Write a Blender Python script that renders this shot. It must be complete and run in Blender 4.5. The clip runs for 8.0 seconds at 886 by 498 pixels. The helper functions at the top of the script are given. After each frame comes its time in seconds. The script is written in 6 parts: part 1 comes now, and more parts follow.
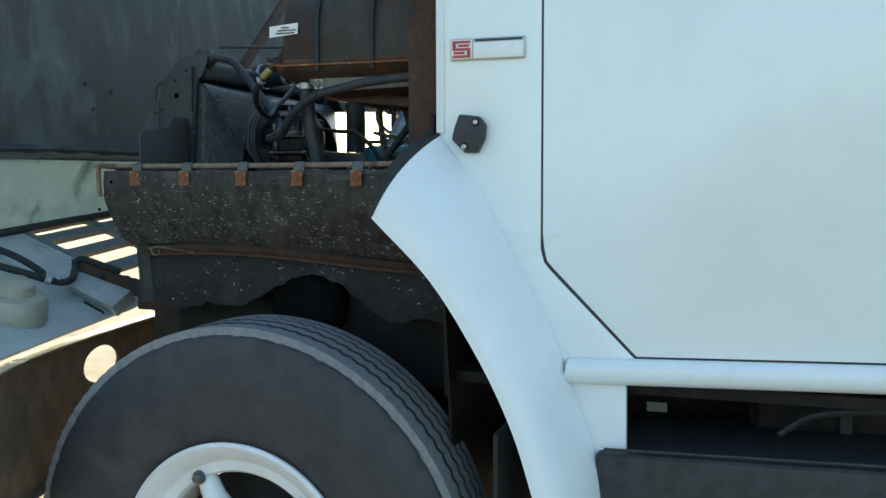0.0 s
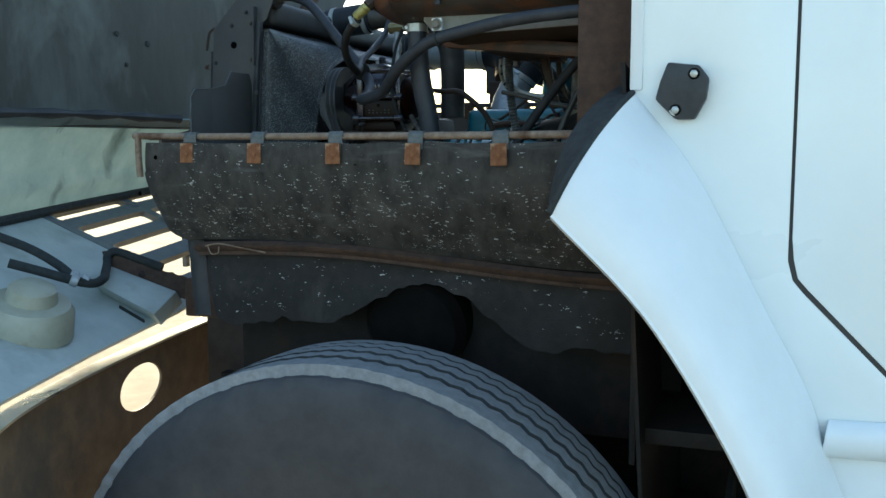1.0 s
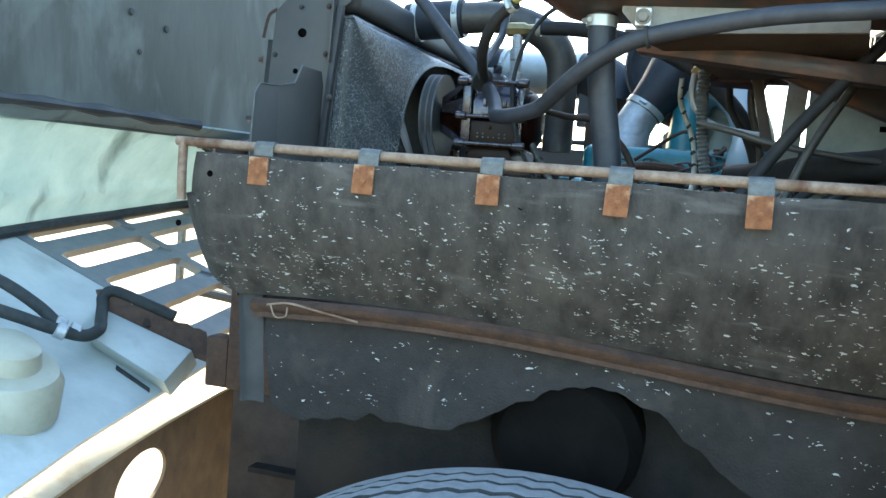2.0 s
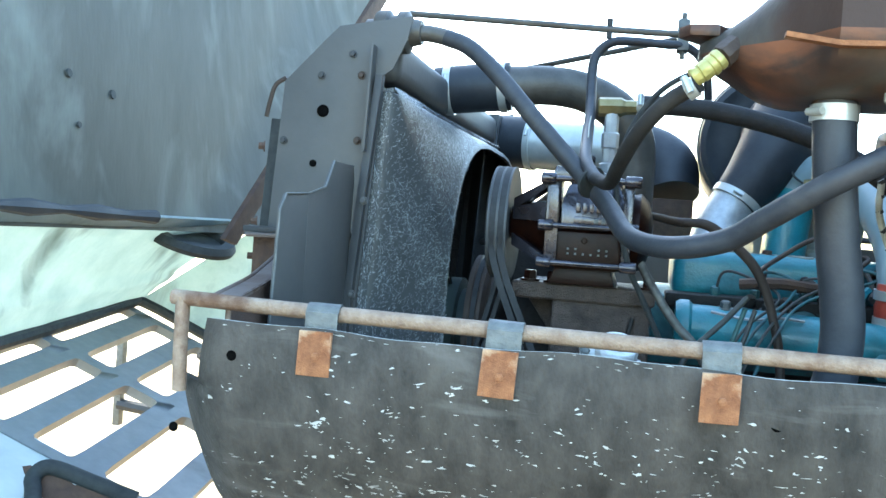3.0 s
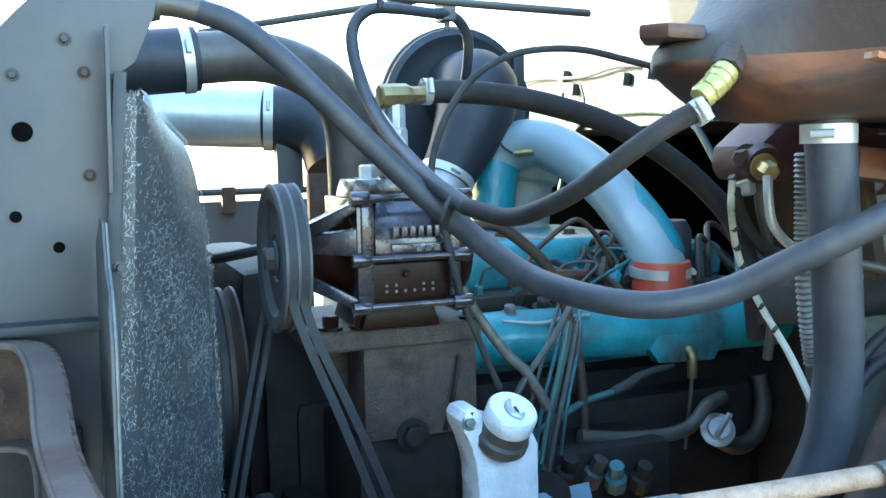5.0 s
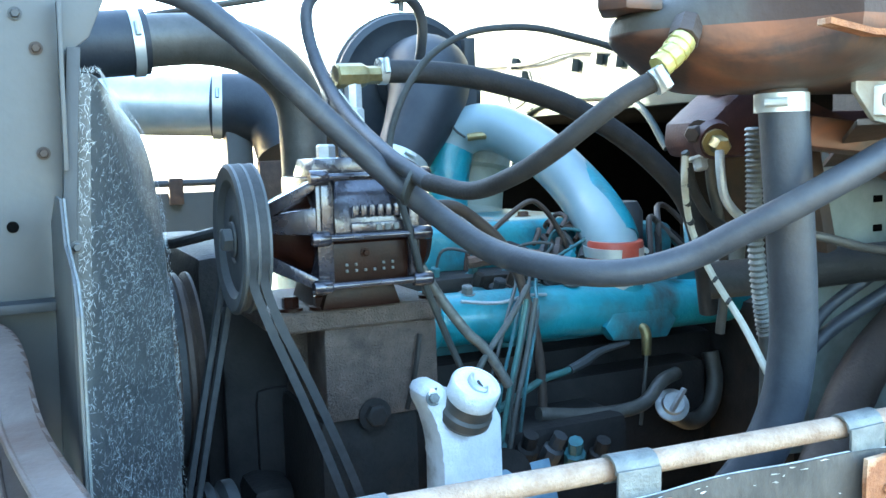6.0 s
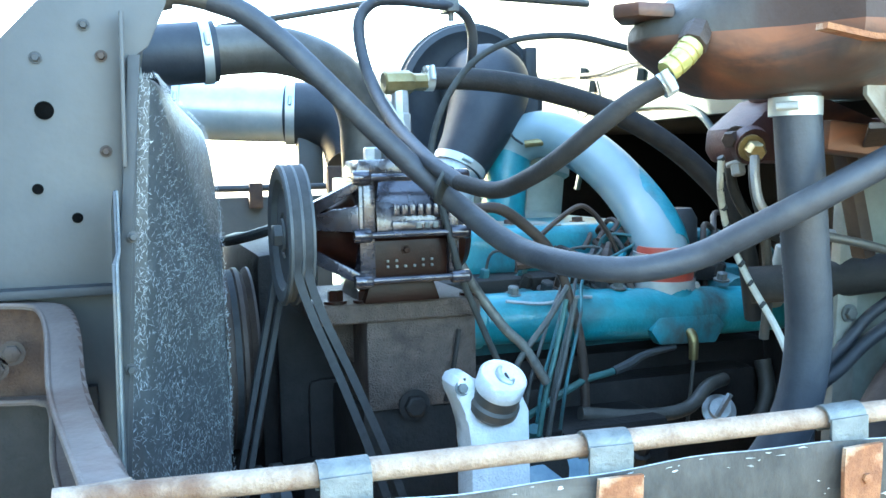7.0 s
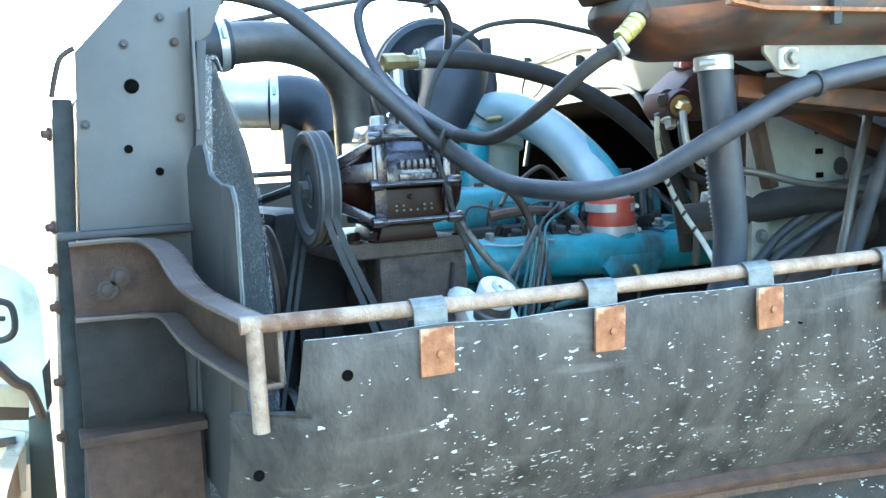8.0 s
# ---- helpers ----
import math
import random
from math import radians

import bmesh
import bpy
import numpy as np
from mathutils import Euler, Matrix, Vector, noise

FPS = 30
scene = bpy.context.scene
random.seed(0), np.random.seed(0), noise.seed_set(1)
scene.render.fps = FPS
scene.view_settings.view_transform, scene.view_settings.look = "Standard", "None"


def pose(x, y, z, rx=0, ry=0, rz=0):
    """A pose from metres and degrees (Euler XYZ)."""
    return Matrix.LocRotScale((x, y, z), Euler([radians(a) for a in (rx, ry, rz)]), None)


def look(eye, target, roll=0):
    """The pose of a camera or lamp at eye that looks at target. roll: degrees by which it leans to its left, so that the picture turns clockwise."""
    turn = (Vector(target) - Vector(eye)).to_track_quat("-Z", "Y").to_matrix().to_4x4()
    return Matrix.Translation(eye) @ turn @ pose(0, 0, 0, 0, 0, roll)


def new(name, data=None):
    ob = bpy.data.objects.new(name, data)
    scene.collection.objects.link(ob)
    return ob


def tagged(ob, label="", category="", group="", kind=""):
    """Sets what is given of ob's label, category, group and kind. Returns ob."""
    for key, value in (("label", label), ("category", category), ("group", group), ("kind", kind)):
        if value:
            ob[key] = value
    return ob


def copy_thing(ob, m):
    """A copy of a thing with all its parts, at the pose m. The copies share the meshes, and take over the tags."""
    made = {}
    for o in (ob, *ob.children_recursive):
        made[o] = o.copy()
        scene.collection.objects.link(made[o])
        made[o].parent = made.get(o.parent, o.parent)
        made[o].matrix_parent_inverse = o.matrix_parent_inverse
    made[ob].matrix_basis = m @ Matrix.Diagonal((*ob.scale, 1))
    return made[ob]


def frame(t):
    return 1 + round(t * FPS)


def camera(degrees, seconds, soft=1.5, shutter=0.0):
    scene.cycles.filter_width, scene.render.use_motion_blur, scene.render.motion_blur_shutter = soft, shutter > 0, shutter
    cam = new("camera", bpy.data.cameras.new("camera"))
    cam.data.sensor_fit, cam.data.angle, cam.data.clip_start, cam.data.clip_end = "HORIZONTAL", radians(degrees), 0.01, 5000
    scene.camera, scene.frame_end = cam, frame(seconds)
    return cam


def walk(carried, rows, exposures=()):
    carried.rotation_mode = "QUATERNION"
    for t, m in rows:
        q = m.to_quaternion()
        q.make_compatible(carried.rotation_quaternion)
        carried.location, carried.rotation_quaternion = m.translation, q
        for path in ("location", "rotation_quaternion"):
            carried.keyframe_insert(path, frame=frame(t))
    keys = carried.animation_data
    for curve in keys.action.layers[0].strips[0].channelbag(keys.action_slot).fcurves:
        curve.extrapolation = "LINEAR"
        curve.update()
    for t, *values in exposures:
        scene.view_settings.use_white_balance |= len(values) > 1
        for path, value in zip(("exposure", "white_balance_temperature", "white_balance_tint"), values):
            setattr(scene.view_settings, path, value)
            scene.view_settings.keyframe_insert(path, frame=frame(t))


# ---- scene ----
cam = camera(51.0, 8.0)
PATH = [
    (0, (0.127, 0.555, 1.371), (-0.512, 2.444, 1.215), -0.2),
    (0.5, (-0.082, 0.78, 1.351), (-0.706, 2.671, 1.163), -0.4),
    (1, (-0.295, 1.035, 1.387), (-0.978, 2.9, 1.159), -0.1),
    (1.2, (-0.388, 1.097, 1.395), (-1.09, 2.955, 1.156), 2.1),
    (2.3, (-0.859, 1.565, 1.372), (-1.393, 3.49, 1.277), 3.6),
    (2.5, (-0.919, 1.649, 1.406), (-1.427, 3.582, 1.344), 2.0),
    (3, (-1.083, 1.8, 1.473), (-1.507, 3.754, 1.429), 4.1),
    (3.5, (-1.226, 1.877, 1.521), (-1.346, 3.87, 1.398), 1.1),
    (4, (-1.284, 1.998, 1.567), (-1.065, 3.977, 1.381), 0.2),
    (4.5, (-1.353, 2.071, 1.567), (-0.864, 4.005, 1.429), 0.3),
    (4.7, (-1.396, 2.099, 1.585), (-0.771, 3.991, 1.408), 0.2),
    (5.8, (-1.491, 2.112, 1.567), (-0.7, 3.937, 1.363), -2.0),
    (6, (-1.461, 2.109, 1.565), (-0.639, 3.921, 1.358), -1.8),
    (6.5, (-1.398, 2.089, 1.566), (-0.666, 3.94, 1.365), -1.0),
    (7, (-1.425, 2.048, 1.554), (-0.789, 3.935, 1.378), -1.3),
    (7.5, (-1.502, 1.962, 1.539), (-0.825, 3.836, 1.359), -2.1),
    (8, (-1.585, 1.861, 1.501), (-0.805, 3.695, 1.332), -3.4),
]
EXPOSURES = [
    (0.0, 1.57, 6600, 1), (0.5, 1.67, 6600, 1), (1.0, 1.82, 6550, 1), (1.3, 2.24, 6500, 1), (2.3, 3.61, 6550, 3), (3.0, 3.86, 6400, 2), (3.5, 3.81, 6260, 2),
    (4.0, 3.91, 6170, 1), (4.5, 4.01, 6120, 1), (6.0, 4.62, 6070, 0), (6.5, 4.74, 6070, 0), (7.0, 4.66, 6070, 0), (7.5, 4.56, 6140, 1), (8.0, 4.5, 6130, 2),
]
walk(cam, [(t, look(eye, target, roll)) for t, eye, target, roll in PATH], EXPOSURES)

# world and sun
world = bpy.data.worlds.new("sky_world")
scene.world = world
world.use_nodes = True
wn = world.node_tree
wn.nodes.clear()
sky = wn.nodes.new("ShaderNodeTexSky")
sky.sky_type, sky.sun_disc = "NISHITA", False
sky.sun_elevation, sky.sun_rotation = radians(19), radians(-50)
sky.air_density, sky.dust_density, sky.ozone_density = 1.0, 1.5, 1.5
bg = wn.nodes.new("ShaderNodeBackground")
bg.inputs["Strength"].default_value = 0.15
wo = wn.nodes.new("ShaderNodeOutputWorld")
wn.links.new(sky.outputs[0], bg.inputs[0])
wn.links.new(bg.outputs[0], wo.inputs[0])
sun = new("sun", bpy.data.lights.new("sun", "SUN"))
sun.data.energy, sun.data.angle, sun.data.color = 3.2, radians(0.6), (1.0, 0.88, 0.7)
sun.matrix_world = look((-7.24, 6.08, 3.26), (0, 0, 0))


# materials
def node(t, kind, **inputs):
    n = t.nodes.new("ShaderNode" + kind)
    for k, v in inputs.items():
        n.inputs[k.replace("_", " ")].default_value = v
    return n


def ramp(t, a, b, ca, cb, source):
    n = t.nodes.new("ShaderNodeValToRGB")
    n.color_ramp.elements[0].position, n.color_ramp.elements[1].position = a, b
    n.color_ramp.elements[0].color, n.color_ramp.elements[1].color = (*ca, 1), (*cb, 1)
    t.links.new(source, n.inputs[0])
    return n.outputs[0]


def blend(t, fac, a, b):
    n = t.nodes.new("ShaderNodeMix")
    n.data_type = "RGBA"
    for sock, v in ((n.inputs[0], fac), (n.inputs[6], a), (n.inputs[7], b)):
        if isinstance(v, tuple):
            sock.default_value = (*v, 1)
        elif isinstance(v, float):
            sock.default_value = v
        else:
            t.links.new(v, sock)
    return n.outputs[2]


BLACK, WHITE = (0, 0, 0), (1, 1, 1)


def surf(name, c1, c2, c3=None, scale=40.0, rough=0.6, metal=0.0, bump=0.15, stain=0.55, coat=0.0, stretch=(1, 1, 1), spread=0.15, through_light=0.0, spec=0.5, streak=None):
    """A worn surface: grain between c1 and c2, larger stains of c3, uneven gloss and a fine relief."""
    m = bpy.data.materials.new(name)
    m.use_nodes = True
    t = m.node_tree
    b = t.nodes["Principled BSDF"]
    co = t.nodes.new("ShaderNodeTexCoord")
    mp = t.nodes.new("ShaderNodeMapping")
    mp.inputs["Scale"].default_value = stretch
    t.links.new(co.outputs["Object"], mp.inputs[0])
    vec = mp.outputs[0]
    grain = node(t, "TexNoise", Scale=scale, Detail=8.0, Roughness=0.65)
    big = node(t, "TexNoise", Scale=scale / 5, Detail=6.0, Roughness=0.6, Distortion=0.4)
    fine = node(t, "TexNoise", Scale=scale * 8, Detail=4.0)
    for n in (grain, big, fine):
        t.links.new(vec, n.inputs["Vector"])
    colour = blend(t, ramp(t, 0.32, 0.68, BLACK, WHITE, grain.outputs[0]), c1, c2)
    if c3:
        colour = blend(t, ramp(t, stain, stain + 0.14, BLACK, WHITE, big.outputs[0]), colour, c3)
    if streak:
        # runs and smears: a colour, how far it is stretched, where it begins
        tone, size, start = streak
        mp2 = t.nodes.new("ShaderNodeMapping")
        mp2.inputs["Scale"].default_value = size
        t.links.new(co.outputs["Object"], mp2.inputs[0])
        runs = node(t, "TexNoise", Scale=1.0, Detail=5.0, Roughness=0.55, Distortion=0.6)
        t.links.new(mp2.outputs[0], runs.inputs["Vector"])
        colour = blend(t, ramp(t, start, start + 0.2, BLACK, WHITE, runs.outputs[0]), colour, tone)
    t.links.new(colour, b.inputs["Base Color"])
    r = t.nodes.new("ShaderNodeMapRange")
    r.inputs["To Min"].default_value, r.inputs["To Max"].default_value = max(0.03, rough - spread), min(1, rough + spread)
    t.links.new(big.outputs[0], r.inputs[0])
    t.links.new(r.outputs[0], b.inputs["Roughness"])
    b.inputs["Metallic"].default_value = metal
    b.inputs["Specular IOR Level"].default_value = spec
    b.inputs["Coat Weight"].default_value = coat
    b.inputs["Coat Roughness"].default_value = 0.12
    if bump:
        bp = node(t, "Bump", Strength=bump, Distance=0.002)
        mixh = t.nodes.new("ShaderNodeMath")
        mixh.operation = "ADD"
        t.links.new(grain.outputs[0], mixh.inputs[0])
        t.links.new(fine.outputs[0], mixh.inputs[1])
        t.links.new(mixh.outputs[0], bp.inputs["Height"])
        t.links.new(bp.outputs[0], b.inputs["Normal"])
    if through_light:
        tr = t.nodes.new("ShaderNodeBsdfTranslucent")
        t.links.new(colour, tr.inputs[0])
        mx = t.nodes.new("ShaderNodeMixShader")
        mx.inputs[0].default_value = through_light
        out = t.nodes["Material Output"]
        t.links.new(b.outputs[0], mx.inputs[1])
        t.links.new(tr.outputs[0], mx.inputs[2])
        t.links.new(mx.outputs[0], out.inputs[0])
    return m


PAINT = surf("cab_paint", (0.77, 0.83, 0.83), (0.8, 0.86, 0.86), (0.74, 0.8, 0.8), scale=9, rough=0.3, bump=0.01, coat=0.35, stain=0.58)
FLARE = surf("flare_paint", (0.72, 0.76, 0.77), (0.76, 0.8, 0.81), (0.62, 0.63, 0.62), scale=14, rough=0.42, bump=0.03, coat=0.15, stain=0.62)
SEAL = surf("seal_rubber", (0.018, 0.021, 0.022), (0.035, 0.04, 0.04), scale=60, rough=0.75, spec=0.3)
RUBBER = surf("tyre_rubber", (0.028, 0.029, 0.032), (0.046, 0.046, 0.05), (0.07, 0.065, 0.06), scale=22, rough=0.72, bump=0.12, stain=0.6)
TREAD = surf("tread_rubber", (0.16, 0.168, 0.175), (0.24, 0.25, 0.258), (0.3, 0.3, 0.295), scale=60, rough=0.9, bump=0.35, stain=0.6)
RIM = surf("rim_paint", (0.66, 0.68, 0.7), (0.74, 0.76, 0.78), (0.42, 0.4, 0.38), scale=25, rough=0.4, bump=0.05, stain=0.66)
APRON = surf("apron_rubber", (0.0136, 0.0131, 0.0118), (0.0579, 0.0531, 0.0473), (0.068, 0.0625, 0.0532), scale=34, rough=0.66, bump=0.45, stain=0.55, spec=0.3, stretch=(1, 1, 0.6), streak=((0.1, 0.097, 0.09), (8, 8, 36), 0.6))
RUST = surf("rusty_steel", (0.0379, 0.0201, 0.0134), (0.0756, 0.0424, 0.0268), (0.0268, 0.0187, 0.0161), scale=55, rough=0.8, bump=0.5)
RAILM = surf("weathered_rod", (0.14, 0.0875, 0.056), (0.266, 0.206, 0.154), (0.091, 0.0455, 0.0238), scale=70, rough=0.7, bump=0.5, stain=0.55)
PATCH = surf("orange_rust", (0.143, 0.0511, 0.0189), (0.258, 0.111, 0.045), (0.428, 0.314, 0.21), scale=110, stain=0.53, rough=0.85, bump=0.5)
ZINC = surf("grey_strap", (0.0756, 0.0833, 0.0833), (0.141, 0.151, 0.148), (0.0454, 0.0403, 0.0353), scale=70, rough=0.55, metal=0.35, bump=0.35)
GREY = surf("radiator_paint", (0.0444, 0.0462, 0.0462), (0.0601, 0.0606, 0.0592), (0.0803, 0.0734, 0.0652), scale=12, rough=0.6, bump=0.12, stain=0.6)
GREYD = surf("dark_paint", (0.0201, 0.0223, 0.0246), (0.0335, 0.0357, 0.0379), (0.0536, 0.0491, 0.0446), scale=20, rough=0.6, bump=0.15, stain=0.6, spec=0.4)
CORE = surf("core_fins", (0.00893, 0.00893, 0.00893), (0.0223, 0.0223, 0.0223), scale=200, rough=0.6, bump=0.6, stretch=(1, 1, 6))
SHROUD = surf("glassfibre_shroud", (0.025, 0.029, 0.032), (0.0424, 0.0475, 0.05), (0.075, 0.0827, 0.0875), scale=24, rough=0.42, bump=0.4, stain=0.6, spread=0.1)
HOSE = surf("hose_rubber", (0.0186, 0.0223, 0.0291), (0.0347, 0.0391, 0.0471), (0.0589, 0.062, 0.0651), scale=38, rough=0.55, bump=0.16, stain=0.57, spec=0.42)
HOSE2 = surf("old_hose_rubber", (0.0125, 0.013, 0.0138), (0.0223, 0.0223, 0.0228), (0.0379, 0.0357, 0.0335), scale=45, rough=0.7, bump=0.25, stain=0.57, spec=0.3)
SLEEVE = surf("sleeve_rubber", (0.0098, 0.0134, 0.0187), (0.0201, 0.0241, 0.0295), scale=40, rough=0.55, bump=0.1, spec=0.4)
PIPE = surf("dull_pipe", (0.0491, 0.0469, 0.0424), (0.0849, 0.0806, 0.0713), (0.0357, 0.0268, 0.0201), scale=30, rough=0.5, metal=0.3, bump=0.15)
SILVER = surf("bright_steel", (0.383, 0.408, 0.395), (0.472, 0.491, 0.478), (0.287, 0.293, 0.268), scale=40, rough=0.32, metal=0.45, bump=0.06, stain=0.62)
ALU = surf("cast_aluminium", (0.293, 0.319, 0.332), (0.421, 0.446, 0.459), (0.191, 0.198, 0.198), scale=60, rough=0.45, metal=0.5, bump=0.25, stain=0.6)
BRASS = surf("brass_fitting", (0.171, 0.133, 0.057), (0.247, 0.209, 0.104), (0.095, 0.0713, 0.038), scale=60, rough=0.42, metal=0.75, bump=0.15)
YELLOW = surf("yellow_brass", (0.277, 0.251, 0.066), (0.37, 0.343, 0.132), (0.218, 0.178, 0.0594), scale=50, rough=0.35, metal=0.3, bump=0.08)
TEAL = surf("engine_teal", (0.0112, 0.139, 0.178), (0.0264, 0.211, 0.257), (0.033, 0.0396, 0.0363), scale=26, rough=0.42, bump=0.35, stain=0.51, coat=0.2)
TEALD = surf("grimy_teal", (0.0149, 0.0644, 0.0739), (0.0248, 0.119, 0.134), (0.0248, 0.0223, 0.0198), scale=40, rough=0.6, bump=0.4, stain=0.5)
BLUEPIPE = surf("pipe_blue", (0.149, 0.215, 0.238), (0.205, 0.269, 0.278), (0.0547, 0.251, 0.247), scale=10, rough=0.46, bump=0.03, coat=0.08, stain=0.56)
RED = surf("red_silicone", (0.277, 0.0353, 0.0202), (0.343, 0.0655, 0.0403), scale=50, rough=0.45, bump=0.1)
OILY = surf("oily_castiron", (0.00483, 0.00142, 0.000864), (0.0146, 0.00402, 0.0019), (0.0267, 0.00711, 0.00311), scale=45, rough=0.38, metal=0.0, bump=0.12, stain=0.56, coat=0.0, spec=0.14)
OILHEAD = surf("oily_head", (0.021, 0.0203, 0.0252), (0.0665, 0.063, 0.077), (0.0315, 0.0182, 0.0126), scale=40, rough=0.24, metal=0.55, bump=0.15, stain=0.53, coat=0.4, spec=0.5)
BROWNCAST = surf("greasy_housing", (0.0348, 0.0251, 0.0204), (0.0775, 0.0577, 0.0466), (0.0186, 0.0133, 0.011), scale=70, rough=0.48, bump=1.2, stain=0.56, spec=0.4)
# Near-black that puts the shade of recess and wheel well into colour.
DEEPSHADE = surf("deep_shade_black", (0.003, 0.003, 0.003), (0.006, 0.006, 0.006), (0.009, 0.008, 0.007), scale=25, rough=0.9, bump=0.3, spec=0.1)
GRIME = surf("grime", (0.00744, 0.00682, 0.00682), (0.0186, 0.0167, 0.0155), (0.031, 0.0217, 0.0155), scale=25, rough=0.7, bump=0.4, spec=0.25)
BELT = surf("belt_rubber", (0.0176, 0.0192, 0.0211), (0.0302, 0.0323, 0.0343), scale=80, rough=0.7, bump=0.1, spec=0.3)
PULLEY = surf("pulley_iron", (0.0428, 0.0475, 0.0499), (0.0667, 0.0713, 0.0739), (0.0428, 0.0309, 0.0238), scale=30, rough=0.6, metal=0.25, bump=0.15)
TANKR = surf("tank_rust", (0.0114, 0.00742, 0.00589), (0.0617, 0.0241, 0.0118), (0.0403, 0.0362, 0.0317), scale=24, rough=0.6, bump=0.15, stain=0.5, coat=0.1, stretch=(1, 1, 0.7), streak=((0.15, 0.052, 0.019), (9, 9, 22), 0.5))
TANKG = surf("tank_grey", (0.0221, 0.0204, 0.0169), (0.0523, 0.0475, 0.0388), (0.0302, 0.0136, 0.0071), scale=22, rough=0.68, bump=0.3, stain=0.47, stretch=(1, 1, 0.6), streak=((0.085, 0.034, 0.016), (11, 11, 7), 0.54))
BRACKET = surf("bracket_beige", (0.171, 0.171, 0.147), (0.238, 0.238, 0.214), (0.104, 0.0759, 0.0475), scale=45, rough=0.6, bump=0.2, stain=0.6)
MAROON = surf("maroon_valve", (0.0223, 0.00738, 0.00738), (0.0422, 0.0143, 0.013), (0.0546, 0.0307, 0.0266), scale=50, rough=0.62, bump=0.25, stain=0.62, spec=0.4)
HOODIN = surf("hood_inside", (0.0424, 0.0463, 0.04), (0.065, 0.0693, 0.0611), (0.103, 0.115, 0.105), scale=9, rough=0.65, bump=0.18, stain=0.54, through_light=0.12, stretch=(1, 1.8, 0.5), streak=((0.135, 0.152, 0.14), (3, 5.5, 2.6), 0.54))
# Same hood fibreglass, made far paler and more translucent where sun shines through.
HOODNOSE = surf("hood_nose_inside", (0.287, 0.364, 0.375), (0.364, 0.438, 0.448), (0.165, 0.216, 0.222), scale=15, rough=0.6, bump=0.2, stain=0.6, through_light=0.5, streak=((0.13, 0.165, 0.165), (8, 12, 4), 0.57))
GRILLE = surf("grille_plastic", (0.108, 0.124, 0.132), (0.146, 0.162, 0.167), (0.081, 0.081, 0.081), scale=40, rough=0.5, bump=0.05, stain=0.62)
CREAM = surf("cream_bucket", (0.277, 0.277, 0.211), (0.332, 0.332, 0.272), (0.202, 0.192, 0.141), scale=25, rough=0.5, bump=0.05)
BUMPER = surf("bumper_back", (0.1, 0.0665, 0.0425), (0.2, 0.133, 0.085), (0.07, 0.057, 0.0476), scale=16, rough=0.65, bump=0.3)
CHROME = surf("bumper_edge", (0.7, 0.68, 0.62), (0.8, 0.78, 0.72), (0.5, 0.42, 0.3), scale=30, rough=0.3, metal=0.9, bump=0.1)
STEPM = surf("step_black", (0.025, 0.027, 0.028), (0.045, 0.048, 0.05), (0.08, 0.055, 0.04), scale=30, rough=0.55, bump=0.15, stain=0.62, spec=0.35)
STICKER = surf("label_paper", (0.7, 0.7, 0.68), (0.78, 0.78, 0.75), (0.55, 0.52, 0.46), scale=60, rough=0.6, bump=0.0)
INK = surf("label_ink", (0.03, 0.03, 0.03), (0.05, 0.05, 0.05), scale=60, rough=0.6, bump=0.0)
BADGERED = surf("badge_red", (0.35, 0.03, 0.05), (0.45, 0.06, 0.07), scale=60, rough=0.35, bump=0.0)
BADGE = surf("badge_white", (0.75, 0.77, 0.77), (0.8, 0.82, 0.82), scale=60, rough=0.25, bump=0.0)
FIBRE = surf("glass_strands", (0.224, 0.254, 0.268), (0.362, 0.397, 0.41), scale=60, rough=0.35, bump=0.0)
CHIP = surf("chipped_white", (0.268, 0.277, 0.268), (0.433, 0.446, 0.433), (0.153, 0.153, 0.144), scale=120, stain=0.5, rough=0.7, bump=0.2)
ARM = surf("bracket_weathered", (0.0759, 0.0561, 0.047), (0.125, 0.0977, 0.084), (0.0645, 0.0297, 0.0169), scale=22, rough=0.6, bump=0.25, stain=0.52)
RUSTD = surf("dark_brown_steel", (0.0268, 0.0187, 0.0152), (0.0491, 0.0348, 0.0268), (0.067, 0.0626, 0.058), scale=30, rough=0.65, bump=0.3, stain=0.6, spec=0.35)
FLAKE = surf("flaking_silver", (0.496, 0.528, 0.536), (0.656, 0.68, 0.688), (0.15, 0.135, 0.115), scale=45, rough=0.45, metal=0.15, bump=0.5, stain=0.58)
# Cab mint darkened to hold the firewall's shade; dims lamp post and hub too.
COWL = surf("shaded_mint", (0.0179, 0.0321, 0.0303), (0.0226, 0.039, 0.037), (0.0131, 0.0211, 0.0197), scale=8, rough=0.55, bump=0.06, stain=0.6)
DULLMINT = surf("dusty_mint_plate", (0.185, 0.214, 0.193), (0.271, 0.306, 0.278), (0.128, 0.0998, 0.0713), scale=22, rough=0.6, bump=0.05, stain=0.57)
# Darker copy of the apron rubber: the shade low down is in its colour.
SHADERUBBER = surf("shaded_rubber", (0.0112, 0.0103, 0.0104), (0.0211, 0.0193, 0.0183), (0.0386, 0.0335, 0.0286), scale=40, rough=0.65, bump=0.4, stain=0.58, spec=0.3)
OXIDE = surf("green_oxide", (0.0744, 0.124, 0.105), (0.136, 0.192, 0.167), (0.062, 0.062, 0.0558), scale=40, rough=0.6, bump=0.3, stain=0.58)
LAMPP = surf("lamp_panel_paint", (0.355, 0.397, 0.383), (0.453, 0.493, 0.47), (0.237, 0.245, 0.228), scale=12, rough=0.55, bump=0.08, stain=0.6)
